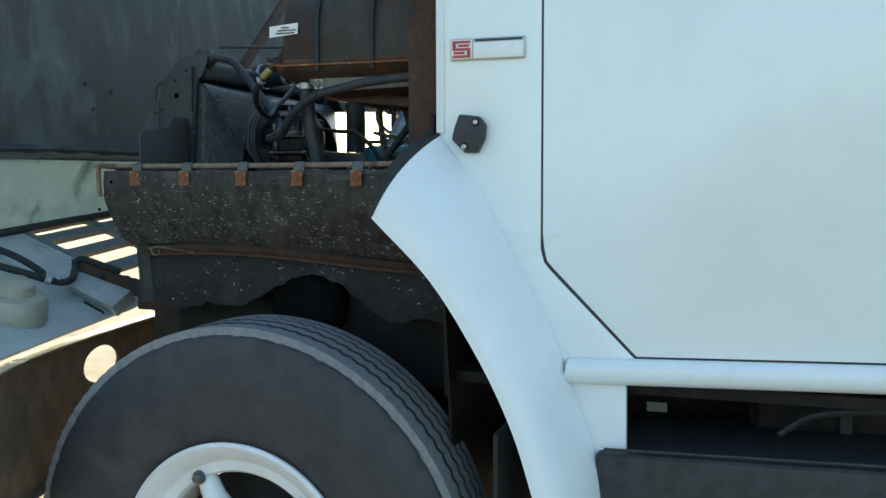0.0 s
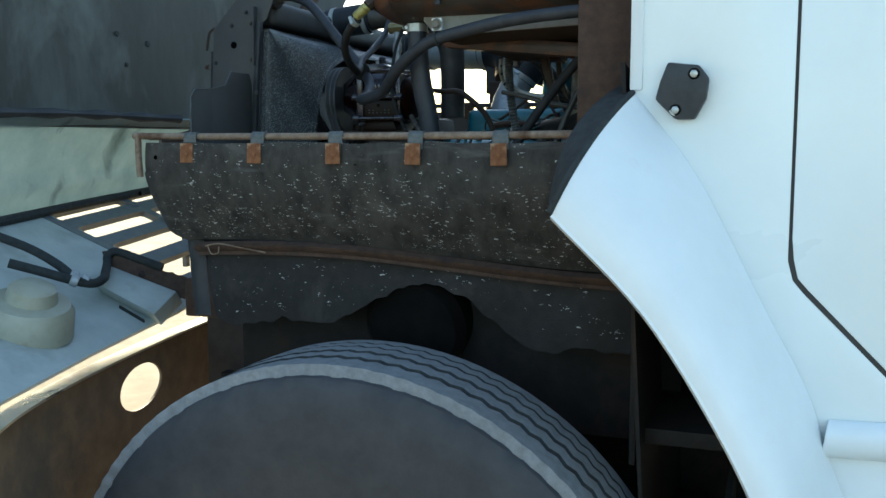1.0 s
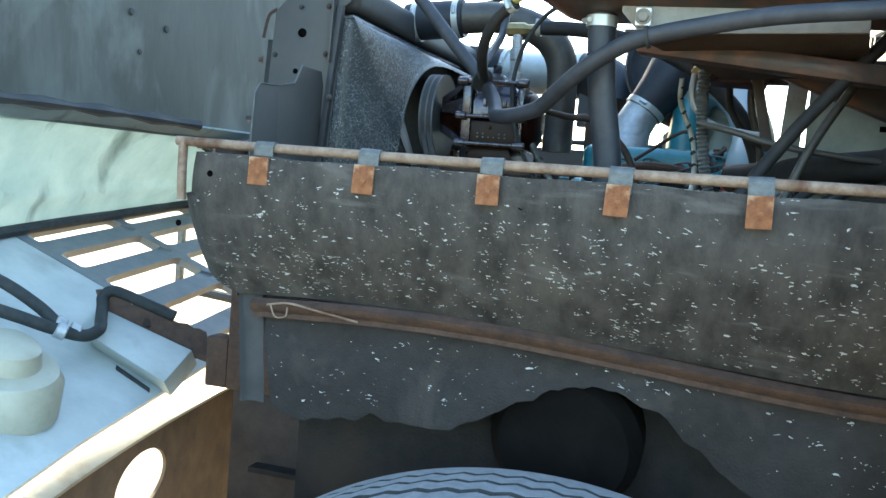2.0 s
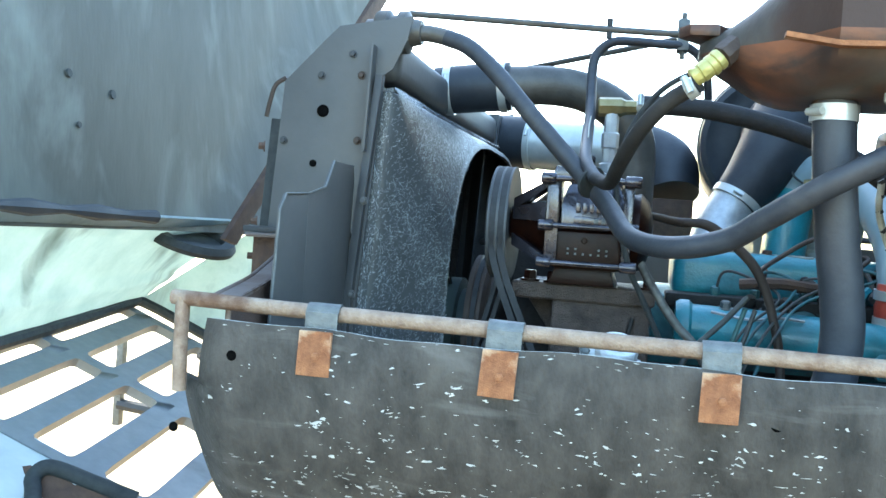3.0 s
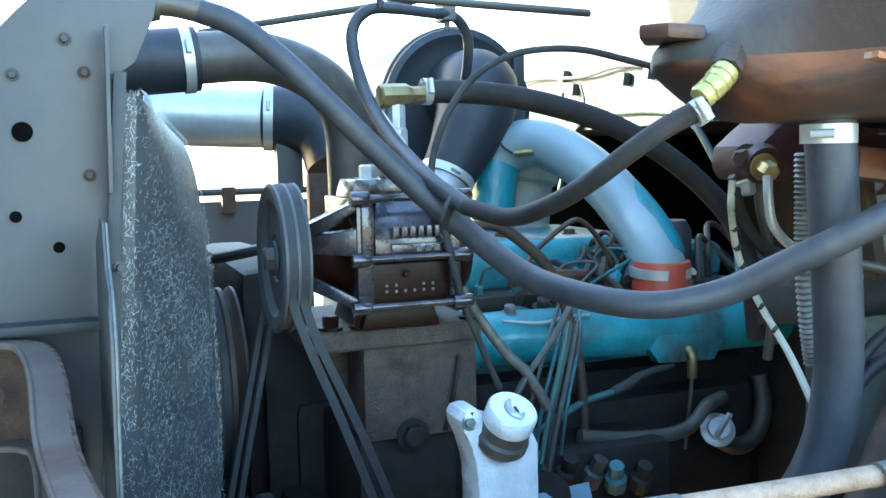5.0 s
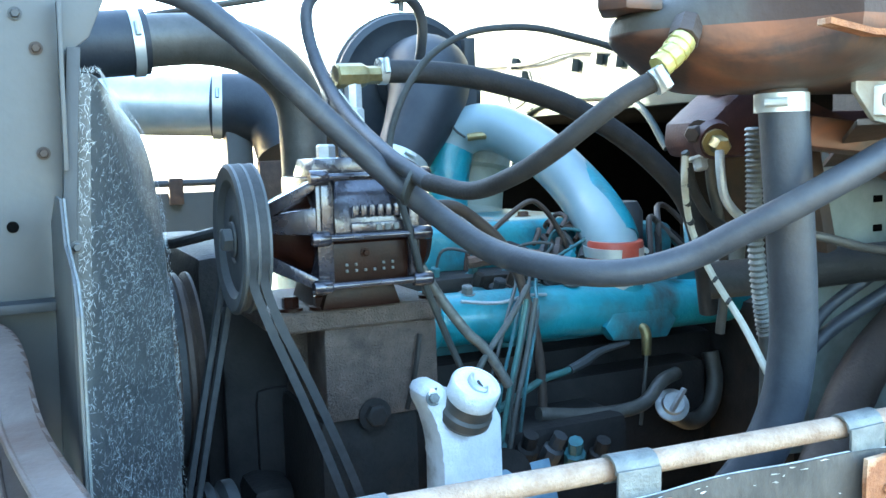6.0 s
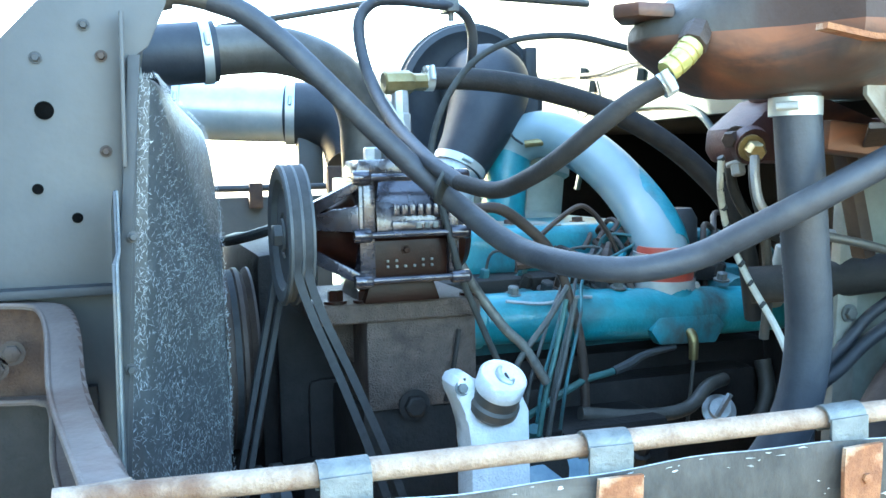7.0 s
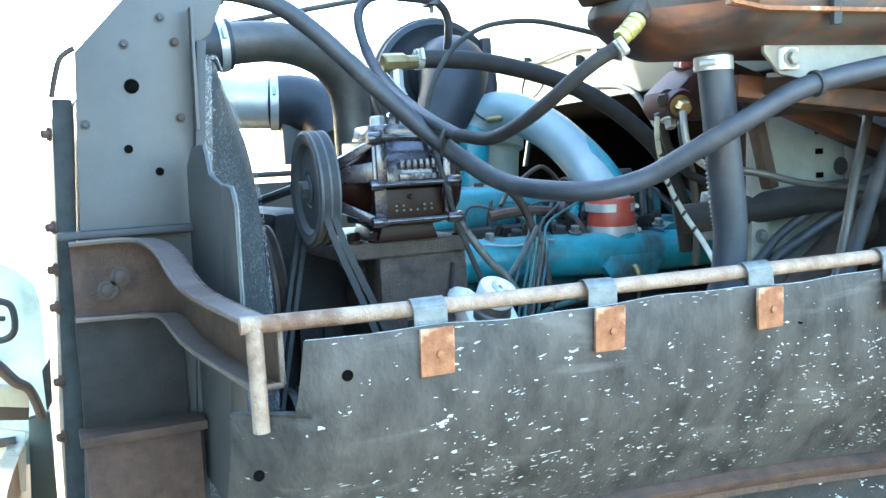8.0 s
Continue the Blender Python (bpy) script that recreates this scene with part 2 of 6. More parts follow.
# Flat black for discs and slots: the dark inside holes painted on.
VOID = surf("black_hole", (0.002, 0.002, 0.002), (0.004, 0.004, 0.004), scale=60, rough=1.0, bump=0.0, spec=0.0)
STRIPE = surf("pale_cable", (0.297, 0.297, 0.247), (0.356, 0.356, 0.307), (0.198, 0.188, 0.149), scale=90, rough=0.5, bump=0.0)
WIRE = surf("wire_grey", (0.0238, 0.0285, 0.0285), (0.0475, 0.0546, 0.0523), (0.0143, 0.0143, 0.0143), scale=60, rough=0.65, bump=0.1)
WIREG = surf("wire_green", (0.0143, 0.0618, 0.057), (0.0333, 0.0997, 0.095), (0.0238, 0.0238, 0.0214), scale=60, rough=0.6, bump=0.1)
GROUND = surf("dry_ground", (0.208, 0.152, 0.084), (0.304, 0.232, 0.136), (0.152, 0.124, 0.064), scale=7, rough=0.95, bump=0.8)


# mesh helpers
def V(*a):
    return Vector(a)


def part(name, bm, material, parent=None, label="", sharp=35, at=None):
    """One mesh object, under a thing or a part where a parent is given. Meshes are in the world's metres."""
    me = bpy.data.meshes.new(name)
    bmesh.ops.recalc_face_normals(bm, faces=bm.faces)
    bm.to_mesh(me)
    bm.free()
    me.materials.append(material)
    me.polygons.foreach_set("use_smooth", [True] * len(me.polygons))
    me.set_sharp_from_angle(angle=radians(sharp))
    ob = new(name, me)
    if parent:
        ob.parent = parent
        if parent.type == "EMPTY":
            ob.matrix_parent_inverse = Matrix.Translation(-parent.location)
    if label:
        tagged(ob, label)
    return ob


def thing(name, at, label, category, group="", kind=""):
    e = new(name)
    e.empty_display_size = 0.05
    e.location = at
    return tagged(e, label, category, group, kind)


def merge(bm, other):
    me = bpy.data.meshes.new("merge")
    other.to_mesh(me)
    other.free()
    bm.from_mesh(me)
    bpy.data.meshes.remove(me)
    return bm


def box(x0, x1, y0, y1, z0, z1, bev=0.002, bm=None, segs=2, turn=None):
    b = bmesh.new()
    bmesh.ops.create_cube(b, size=1)
    for v in b.verts:
        v.co = V((x0 + x1) / 2 + v.co.x * (x1 - x0), (y0 + y1) / 2 + v.co.y * (y1 - y0), (z0 + z1) / 2 + v.co.z * (z1 - z0))
    if bev:
        bmesh.ops.bevel(b, geom=list(b.edges), offset=bev, segments=segs, profile=0.6, affect="EDGES")
    if turn:
        c = V((x0 + x1) / 2, (y0 + y1) / 2, (z0 + z1) / 2)
        bmesh.ops.rotate(b, verts=b.verts, cent=c, matrix=Euler([radians(a) for a in turn]).to_matrix())
    return merge(bm, b) if bm else b


def slab(poly, off, bev=0.0, bm=None):
    """A flat polygon of world points, made thick along off."""
    b = bmesh.new()
    vs = [b.verts.new(p) for p in poly]
    f = b.faces.new(vs)
    r = bmesh.ops.extrude_face_region(b, geom=[f])
    bmesh.ops.translate(b, verts=[g for g in r["geom"] if isinstance(g, bmesh.types.BMVert)], vec=off)
    if bev:
        bmesh.ops.bevel(b, geom=list(b.edges), offset=bev, segments=2, profile=0.6, affect="EDGES")
    return merge(bm, b) if bm else b


def frame_of(d):
    d = Vector(d).normalized()
    a = d.cross(V(0, 0, 1))
    if a.length < 0.05:
        a = d.cross(V(1, 0, 0))
    a.normalize()
    return d, a, d.cross(a)


def lathe(profile, origin, axis, seg=40, bm=None, wave=None, caps=True):
    """Turn (radius, way along the axis) pairs round an axis. wave(k, i) may shift ring i at step k along the axis and in radius."""
    b = bm or bmesh.new()
    d, a, c = frame_of(axis)
    o = Vector(origin)
    rings = []
    for k in range(seg):
        an = 2 * math.pi * k / seg
        ring = []
        for i, (r, h) in enumerate(profile):
            dr, dh = wave(k, i) if wave else (0, 0)
            ring.append(b.verts.new(o + d * (h + dh) + (a * math.cos(an) + c * math.sin(an)) * (r + dr)))
        rings.append(ring)
    for k in range(seg):
        p, q = rings[k], rings[(k + 1) % seg]
        for i in range(len(profile) - 1):
            b.faces.new((p[i], q[i], q[i + 1], p[i + 1]))
    for i in (0, len(profile) - 1):
        if caps and profile[i][0] > 1e-5:
            b.faces.new([rings[k][i] for k in range(seg)])
    bmesh.ops.remove_doubles(b, verts=b.verts, dist=1e-6)
    return b


def spline(pts, sub=6):
    p = [Vector(q) for q in pts]
    if len(p) < 3:
        return p
    p = [p[0] * 2 - p[1]] + p + [p[-1] * 2 - p[-2]]
    out = []
    for i in range(1, len(p) - 2):
        for k in range(sub):
            t = k / sub
            out.append(0.5 * (2 * p[i] + (p[i + 1] - p[i - 1]) * t + (2 * p[i - 1] - 5 * p[i] + 4 * p[i + 1] - p[i + 2]) * t * t
                              + (3 * p[i] - p[i - 1] - 3 * p[i + 1] + p[i + 2]) * t ** 3))
    return out + [p[-2]]


def tube(pts, r, seg=14, sub=6, bm=None, ribs=0.0):
    """A round hose or rod along a smooth line. r: radius, or one for each point."""
    b = bm or bmesh.new()
    line = spline(pts, sub)
    n = len(line)
    rs = [r] * n if isinstance(r, (int, float)) else list(np.interp(np.linspace(0, len(r) - 1, n), range(len(r)), r))
    d = (line[1] - line[0]).normalized()
    _, a, _c = frame_of(d)
    rings = []
    for i, q in enumerate(line):
        nd = (line[min(i + 1, n - 1)] - line[max(i - 1, 0)]).normalized()
        a = (a - nd * a.dot(nd)).normalized()
        c = nd.cross(a)
        rr = rs[i] * (1 + (ribs if i % 2 else -ribs))
        rings.append([b.verts.new(q + (a * math.cos(2 * math.pi * k / seg) + c * math.sin(2 * math.pi * k / seg)) * rr) for k in range(seg)])
    for p, q in zip(rings, rings[1:]):
        for k in range(seg):
            b.faces.new((p[k], p[(k + 1) % seg], q[(k + 1) % seg], q[k]))
    b.faces.new(rings[0])
    b.faces.new(rings[-1])
    return b


def sheet(fn, nu, nv, thick, bm=None):
    """A thin curved panel: fn(u, v) gives points for u, v from 0 to 1; thick is along the panel's own normal."""
    b = bmesh.new()
    g = [[b.verts.new(fn(i / nu, j / nv)) for j in range(nv + 1)] for i in range(nu + 1)]
    for i in range(nu):
        for j in range(nv):
            b.faces.new((g[i][j], g[i + 1][j], g[i + 1][j + 1], g[i][j + 1]))
    bmesh.ops.recalc_face_normals(b, faces=b.faces)
    bmesh.ops.solidify(b, geom=list(b.faces), thickness=thick)
    return merge(bm, b) if bm else b


def bolt(at, axis, r=0.006, h=0.005, bm=None, washer=True):
    b = bm or bmesh.new()
    if washer:
        lathe([(0, 0), (r * 1.45, 0), (r * 1.45, h * 0.25), (0, h * 0.25)], at, axis, 16, b)
    d = Vector(axis).normalized()
    lathe([(0, 0), (r, 0), (r, h * 0.85), (r * 0.8, h), (0, h)], Vector(at) + d * h * 0.2, axis, 6, b)
    return b


def clamp(parent, at, axis, r, w=0.009, screw=(0, -1, 0.3)):
    """A worm-drive hose clamp: a steel band and its screw housing."""
    band = part("clamp_band", lathe([(r, -w / 2), (r + 0.0012, -w / 2), (r + 0.0012, w / 2), (r, w / 2)], at, axis, 36), SILVER, parent, "bright steel hose clamp band")
    d = Vector(axis).normalized()
    s = Vector(screw)
    s = (s - d * s.dot(d)).normalized()
    c = Vector(at) + s * (r + 0.0035)
    side = d.cross(s)
    part("clamp_screw", tube([c - side * 0.008, c + side * 0.008], 0.0034, 10), SILVER, band)
    return band


def hosething(name, pts, r, material, label, category="hose", group="", sub=7, seg=14):
    e = thing(name, pts[0], label, category, group)
    part("hose_body", tube(pts, r, seg, sub), material, e)
    return e


# ground
def ground_mesh():
    b = bmesh.new()
    rad = [0, 1, 2, 3, 4, 6, 9, 14, 25, 60, 200, 900]
    prev = None
    for r in rad:
        ring = []
        for k in range(48):
            a = 2 * math.pi * k / 48
            x, y = r * math.cos(a), r * math.sin(a) + 3
            z = 0.02 * noise.noise(V(x, y, 0) * 0.8) - 0.02
            ring.append(b.verts.new((x, y, z)))
        if prev:
            for k in range(48):
                b.faces.new((prev[k], prev[(k + 1) % 48], ring[(k + 1) % 48], ring[k]))
        prev = ring
    bmesh.ops.remove_doubles(b, verts=b.verts, dist=1e-4)
    return b


tagged(part("ground", ground_mesh(), GROUND), "dry sandy ground with faded grass", "ground", kind="structure")


# ---- truck cab ----
YC = 2.39
RISE = 0.033


def cab():
    e = thing("truck_cab", (0.4, 3.4, 0.9), "pale mint-white truck cab with closed door and rounded sill", "truck cab")
    # dark seal behind the door gap
    part("door_seal", slab([V(-0.3, YC + 0.004, 0.98), V(1.3, YC + 0.004, 0.98), V(1.3, YC + 0.004, 2.3), V(-0.3, YC + 0.004, 2.3)], V(0, 0.01, 0)), GREY, e, "black rubber door seal")
    g = 0.0022
    door = [(-0.283 + g, 2.3), (-0.283 + g, 1.255), (-0.28 + g, 1.225), (-0.274 + g, 1.2), (-0.26 + g, 1.182 + g), (-0.094 + g, 1.013 + g)]
    door += [(1.3, 1.013 + g + RISE * 1.39), (1.3, 2.3)]
    part("door_panel", slab([V(x, YC - 0.003, z) for x, z in door], V(0, 0.006, 0), 0.0022), PAINT, e, "plain mint-white door skin")
    cowl = [(-0.5, 2.3), (-0.5, 1.44), (-0.41, 1.325), (-0.32, 1.155), (-0.254, 1.03), (-0.235, 0.97), (-0.1, 0.96), (1.3, 1.03), (1.3, 1.013 - g + RISE * 1.39), (-0.094 - g, 1.013 - g), (-0.262 - g, 1.18), (-0.276 - g, 1.197), (-0.283 - g, 1.224), (-0.283 - g, 1.255), (-0.283 - g, 2.3)]
    part("cowl_side", slab([V(x, YC - 0.002, z) for x, z in cowl], V(0, 0.005, 0), 0.0018), PAINT, e, "mint-white panel between door and hood")
    # hood seal flange along the front edge of the cab
    part("front_flange", box(-0.506, -0.488, YC - 0.006, YC + 0.02, 1.46, 2.3, 0.003), FLARE, e)
    # sill
    def sill(u, v):
        x = -0.236 + 0.012 * (1 - v) + u * 1.5
        z = 0.98 + 0.0265 * math.cos(v * math.pi) + RISE * (x + 0.23) * 1.0
        y = YC - 0.004 - 0.02 * math.sin(v * math.pi)
        return V(x, y, z)
    part("sill", sheet(sill, 12, 10, 0.003), FLARE, e, "rounded mint-white sill below the door")
    part("front_post", slab([V(-0.25, YC + 0.002, 0.97), V(-0.112, YC + 0.002, 0.97), V(-0.109, YC + 0.002, 0.6), V(-0.25, YC + 0.002, 0.6)], V(0, 0.02, 0), 0.002), FLARE, e, "mint-white post under the sill")
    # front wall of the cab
    part("firewall", box(-0.5, -0.485, 2.97, 4.4, 1.63, 2.32, 0.006), COWL, e, "mint firewall with shade in its colour")
    part("firewall_lower", box(-0.5, -0.49, 2.41, 3.0, 0.9, 1.63, 0.003), GRIME, e, "dark lower firewall")
    # Recess taken this deep so sun misses its back; top and sides painted near-black.
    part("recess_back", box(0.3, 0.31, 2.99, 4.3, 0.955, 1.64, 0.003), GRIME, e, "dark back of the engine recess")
    part("recess_top", box(-0.484, 0.31, 2.985, 4.3, 1.63, 1.64, 0.002), DEEPSHADE, e)
    part("recess_side", box(-0.49, 0.31, 2.975, 2.985, 0.955, 1.64, 0.002), DEEPSHADE, e)
    part("recess_side", box(-0.49, 0.31, 4.3, 4.31, 0.955, 1.64, 0.002), DEEPSHADE, e)
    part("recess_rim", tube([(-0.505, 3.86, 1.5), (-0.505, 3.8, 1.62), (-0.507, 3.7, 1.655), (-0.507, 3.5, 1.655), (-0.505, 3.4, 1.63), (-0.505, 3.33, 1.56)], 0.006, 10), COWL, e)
    part("cowl_post", box(-0.6, -0.507, 2.47, 2.487, 1.405, 1.9, 0.004), RUST, e, "rust-brown steel cowl post")
    # plain walls that close the cab
    part("roof", box(-0.5, 1.4, 2.4, 4.4, 2.3, 2.34, 0.01), PAINT, e)
    part("rear_wall", box(1.37, 1.4, 2.41, 4.39, 0.95, 2.3, 0.005), PAINT, e)
    part("side_wall", box(-0.48, 1.37, 4.37, 4.4, 0.95, 2.3, 0.005), PAINT, e)
    part("floor_pan", box(-0.48, 1.37, 2.43, 4.37, 0.93, 0.955, 0.003), GRIME, e)
    return e


cab()


def flare():
    """The fender flare behind the front wheel, fixed to the cab."""
    a = [V(x, YC - 0.003, z) for x, z in ((-0.498, 1.455), (-0.41, 1.341), (-0.32, 1.17), (-0.254, 1.046), (-0.219, 0.945), (-0.172, 0.823), (-0.153, 0.732), (-0.145, 0.55), (-0.14, 0.42))]
    c = [V(x, 2.2, z) for x, z in ((-0.572, 1.295), (-0.452, 1.174), (-0.357, 1.03), (-0.296, 0.907), (-0.258, 0.794), (-0.228, 0.68), (-0.212, 0.58), (-0.2, 0.45), (-0.2, 0.36))]
    la, lc = spline(a, 6), spline(c, 6)

    def fn(u, v):
        i = min(int(u * (len(la) - 1)), len(la) - 2)
        f = u * (len(la) - 1) - i
        p, q = la[i].lerp(la[i + 1], f), lc[i].lerp(lc[i + 1], f)
        m = V(p.x * 0.62 + q.x * 0.38, 2.198, p.z * 0.62 + q.z * 0.38)
        w = p.lerp(m, v).lerp(m.lerp(q, v), v)
        return w
    e = thing("fender_flare", (-0.3, 2.3, 0.4), "white curved fender flare behind the front wheel", "fender")
    part("flare_skin", sheet(fn, 48, 14, -0.005), FLARE, e)
    # turned-in lip
    def lip(u, v):
        i = min(int(u * (len(lc) - 1)), len(lc) - 2)
        f = u * (len(lc) - 1) - i
        q = lc[i].lerp(lc[i + 1], f)
        return q + V(-0.004, 0.02, -0.006) * v
    part("flare_lip", sheet(lip, 48, 2, 0.004), FLARE, e)
    # rubber strip that the hood closes against
    def strip(u, v):
        p = fn(0, u)
        return p + V(-0.006 - 0.036 * v * (0.35 + 0.65 * math.sin(math.pi * min(1, u * 0.8 + 0.2))), 0.012 + 0.045 * v, 0.004 + 0.012 * v)
    part("rubber_strip", sheet(strip, 12, 4, 0.004), SEAL, e, "black rubber hood seal strip")
    part("bead", tube([fn(0, k / 10) + V(-0.004, 0, 0.002) for k in range(11)], 0.0045, 8, 2), SEAL, e)
    return e


flare()


def badge():
    e = thing("badge", (-0.395, YC - 0.003, 1.605), "red and white series badge on the cowl panel", "badge")
    part("badge_plate", box(-0.474, -0.317, YC - 0.0085, YC - 0.003, 1.606, 1.65, 0.002), SILVER, e, "bright metal badge rim")
    part("badge_field", box(-0.424, -0.32, YC - 0.0105, YC - 0.0083, 1.609, 1.641, 0.001), BADGE, e)
    part("badge_square", box(-0.471, -0.427, YC - 0.0105, YC - 0.0083, 1.609, 1.647, 0.001), BADGE, e)
    for z0, z1, x0, x1 in ((1.64, 1.645, -0.468, -0.43), (1.6255, 1.6305, -0.468, -0.43), (1.611, 1.616, -0.468, -0.43), (1.6305, 1.64, -0.468, -0.461), (1.616, 1.6255, -0.437, -0.43), (1.633, 1.6375, -0.456, -0.432), (1.6185, 1.623, -0.466, -0.442)):
        part("badge_bar", box(x0, x1, YC - 0.0125, YC - 0.0103, z0, z1, 0.0005), BADGERED, e, "dark red badge bar")
    part("badge_line", box(-0.42, -0.322, YC - 0.0117, YC - 0.0103, 1.643, 1.647, 0.0004), INK, e)
    return e


badge()


def bracket():
    """The dark rubber-faced hood latch plate on the cowl side."""
    e = thing("hood_latch_plate", (-0.43, YC - 0.002, 1.46), "small black angular latch plate with two screws", "latch plate")
    poly = [(-0.452, 1.497), (-0.41, 1.492), (-0.396, 1.474), (-0.399, 1.446), (-0.414, 1.418), (-0.44, 1.418), (-0.468, 1.446), (-0.462, 1.47)]
    part("plate", slab([V(x, YC - 0.002, z) for x, z in poly], V(0, -0.02, 0), 0.004), STEPM, e)
    for x, z in ((-0.416, 1.48), (-0.44, 1.431)):
        part("screw", bolt((x, YC - 0.021, z), (0, -1, 0), 0.0055, 0.004), SILVER, e, "bright screw head")
    return e


bracket()


def step_box():
    e = thing("battery_box", (0.4, 2.5, 0.3), "black steel box under the cab sill", "storage box")
    part("box_body", box(-0.163, 1.2, 2.365, 2.7, 0.35, 0.838, 0.014, segs=3, turn=(0, -1.4, 0)), STEPM, e)
    part("box_seam", tube([(-0.15, 2.362, 0.832), (0.5, 2.362, 0.85)], 0.003, 8), STEPM, e)
    f = thing("chassis_rail", (0.2, 2.75, 0.7), "grimy black chassis rail and lines below the cab", "chassis")
    part("web", box(-1.5, 1.4, 2.9, 2.91, 0.62, 0.86, 0.003), GRIME, f)
    part("flange", box(-1.5, 1.4, 2.83, 2.9, 0.85, 0.86, 0.002), GRIME, f)
    part("flange", box(-1.5, 1.4, 2.83, 2.9, 0.62, 0.63, 0.002), GRIME, f)
    part("backing", box(-0.12, 1.3, 2.86, 2.88, 0.8, 1.0, 0.002), GRIME, f)
    part("air_tank", lathe([(0, 0), (0.06, 0.0), (0.085, 0.02), (0.09, 0.05), (0.09, 0.5), (0.085, 0.53), (0, 0.55)], (0.12, 2.72, 0.86), (1, 0, 0.01), 28), GRIME, f, "grimy black air tank")
    part("hanger", box(0.3, 0.325, 2.62, 2.64, 0.8, 0.98, 0.003), GREYD, f)
    part("hanger", box(0.52, 0.545, 2.62, 2.64, 0.8, 0.98, 0.003), GREYD, f)
    part("line", tube([(-0.1, 2.64, 0.955), (0.1, 2.63, 0.945), (0.2, 2.62, 0.925), (0.3, 2.61, 0.93), (0.6, 2.61, 0.94)], 0.006, 8), HOSE2, f)
    part("line", tube([(-0.1, 2.6, 0.9), (0.15, 2.6, 0.912), (0.5, 2.6, 0.92)], 0.004, 8), HOSE2, f)
    part("line", tube([(0.18, 2.55, 0.84), (0.24, 2.54, 0.885), (0.33, 2.54, 0.9), (0.5, 2.54, 0.905)], 0.008, 10), HOSE, f)
    part("crossmember", box(-0.3, -0.2, 2.5, 4.2, 0.6, 0.72, 0.006), GRIME, f)
    part("tag", box(-0.1, -0.055, 2.66, 2.664, 0.84, 0.862, 0.001), BRACKET, f)
    part("tag", box(0.22, 0.27, 2.66, 2.664, 0.855, 0.885, 0.001), BRACKET, f)


step_box()


# ---- front wheel ----
def front_wheel():
    c = V(-0.927, 2.25, 0.52)
    e = thing("front_wheel", (c.x, 2.37, 0.01), "worn black truck tyre on a white rim", "wheel")
    prof = [(0.272, 0.03), (0.285, 0.012), (0.3, 0.006), (0.335, 0.0), (0.38, -0.003), (0.43, -0.002), (0.472, 0.002), (0.497, 0.008), (0.511, 0.017), (0.516, 0.03)]
    prof += [(0.508, 0.208), (0.47, 0.222), (0.4, 0.23), (0.33, 0.228), (0.285, 0.222), (0.272, 0.21)]
    seg = 384

    def notch(k, i):
        return (-0.0035, 0) if i == 8 and k % 12 in (0, 1) else (0, 0)
    tyre = part("tyre", lathe(prof, c, (0, 1, 0), seg, wave=notch, caps=False), RUBBER, e, "black tyre sidewall, faded and dusty")
    # five ribs with zigzag grooves between
    edges = [0.024, 0.07, 0.077, 0.109, 0.116, 0.144, 0.151, 0.175, 0.182, 0.208]
    for n in range(5):
        y0, y1 = edges[2 * n], edges[2 * n + 1]
        crown = 0.534 - 0.05 * abs((y0 + y1) / 2 - 0.13) ** 1.2
        pr = [(0.505, y0), (crown - 0.002, y0 + 0.0003), (crown, y0 + 0.0015), (crown, y1 - 0.0015), (crown - 0.002, y1 - 0.0003), (0.505, y1)]

        def zig(k, i, n=n):
            z = 0.0042 * (1 - abs(k % 4 - 2))
            if n == 0 and i < 3:
                return (0, 0.0022 * (1 - abs(k % 4 - 2)) if i else 0)
            if n == 4 and i > 2:
                return (0, 0)
            return (0, z)
        rib = part("tread_rib", lathe(pr, c, (0, 1, 0), seg, wave=zig, caps=False), TREAD, tyre)
        rib.data.materials.append(SEAL)
        for f in rib.data.polygons:
            if abs(f.normal.y) > 0.5 and f.center.y > c.y + 0.04:
                f.material_index = 1
    rim = part("rim", lathe([(0.27, 0.225), (0.262, 0.21), (0.255, 0.12), (0.262, 0.03), (0.27, 0.02), (0.284, 0.009), (0.284, 0.002), (0.276, -0.001), (0.262, 0.006), (0.25, 0.022), (0.236, 0.034), (0.214, 0.036),
                            (0.208, 0.044), (0.206, 0.075), (0.214, 0.11), (0.214, 0.2)], c, (0, 1, 0), 96, caps=False), RIM, e, "white painted steel rim")
    for k in range(5):
        an = radians(118 + 72 * k)
        d = V(math.cos(an), 0, math.sin(an))
        part("spoke", tube([c + V(0, 0.06, 0) + d * 0.21, c + V(0, 0.055, 0) + d * 0.16, c + V(0, 0.06, 0) + d * 0.08], [0.022, 0.026, 0.042], 16), RIM, rim)
        part("rim_lug", bolt(c + V(0, 0.034, 0) + d * 0.215, (0, -1, 0), 0.011, 0.014), ZINC, rim)
    part("hub", lathe([(0, -0.01), (0.05, -0.008), (0.062, 0.01), (0.085, 0.03), (0.095, 0.09), (0.1, 0.2)], c, (0, 1, 0), 40), RIM, e)
    part("brake_drum", lathe([(0.05, 0.13), (0.2, 0.13), (0.205, 0.3), (0.05, 0.3)], c, (0, 1, 0), 48), GRIME, e)
    part("axle", tube([c + V(0, 0.25, 0), c + V(0, 1.9, 0)], 0.05, 16), GRIME, e)


front_wheel()


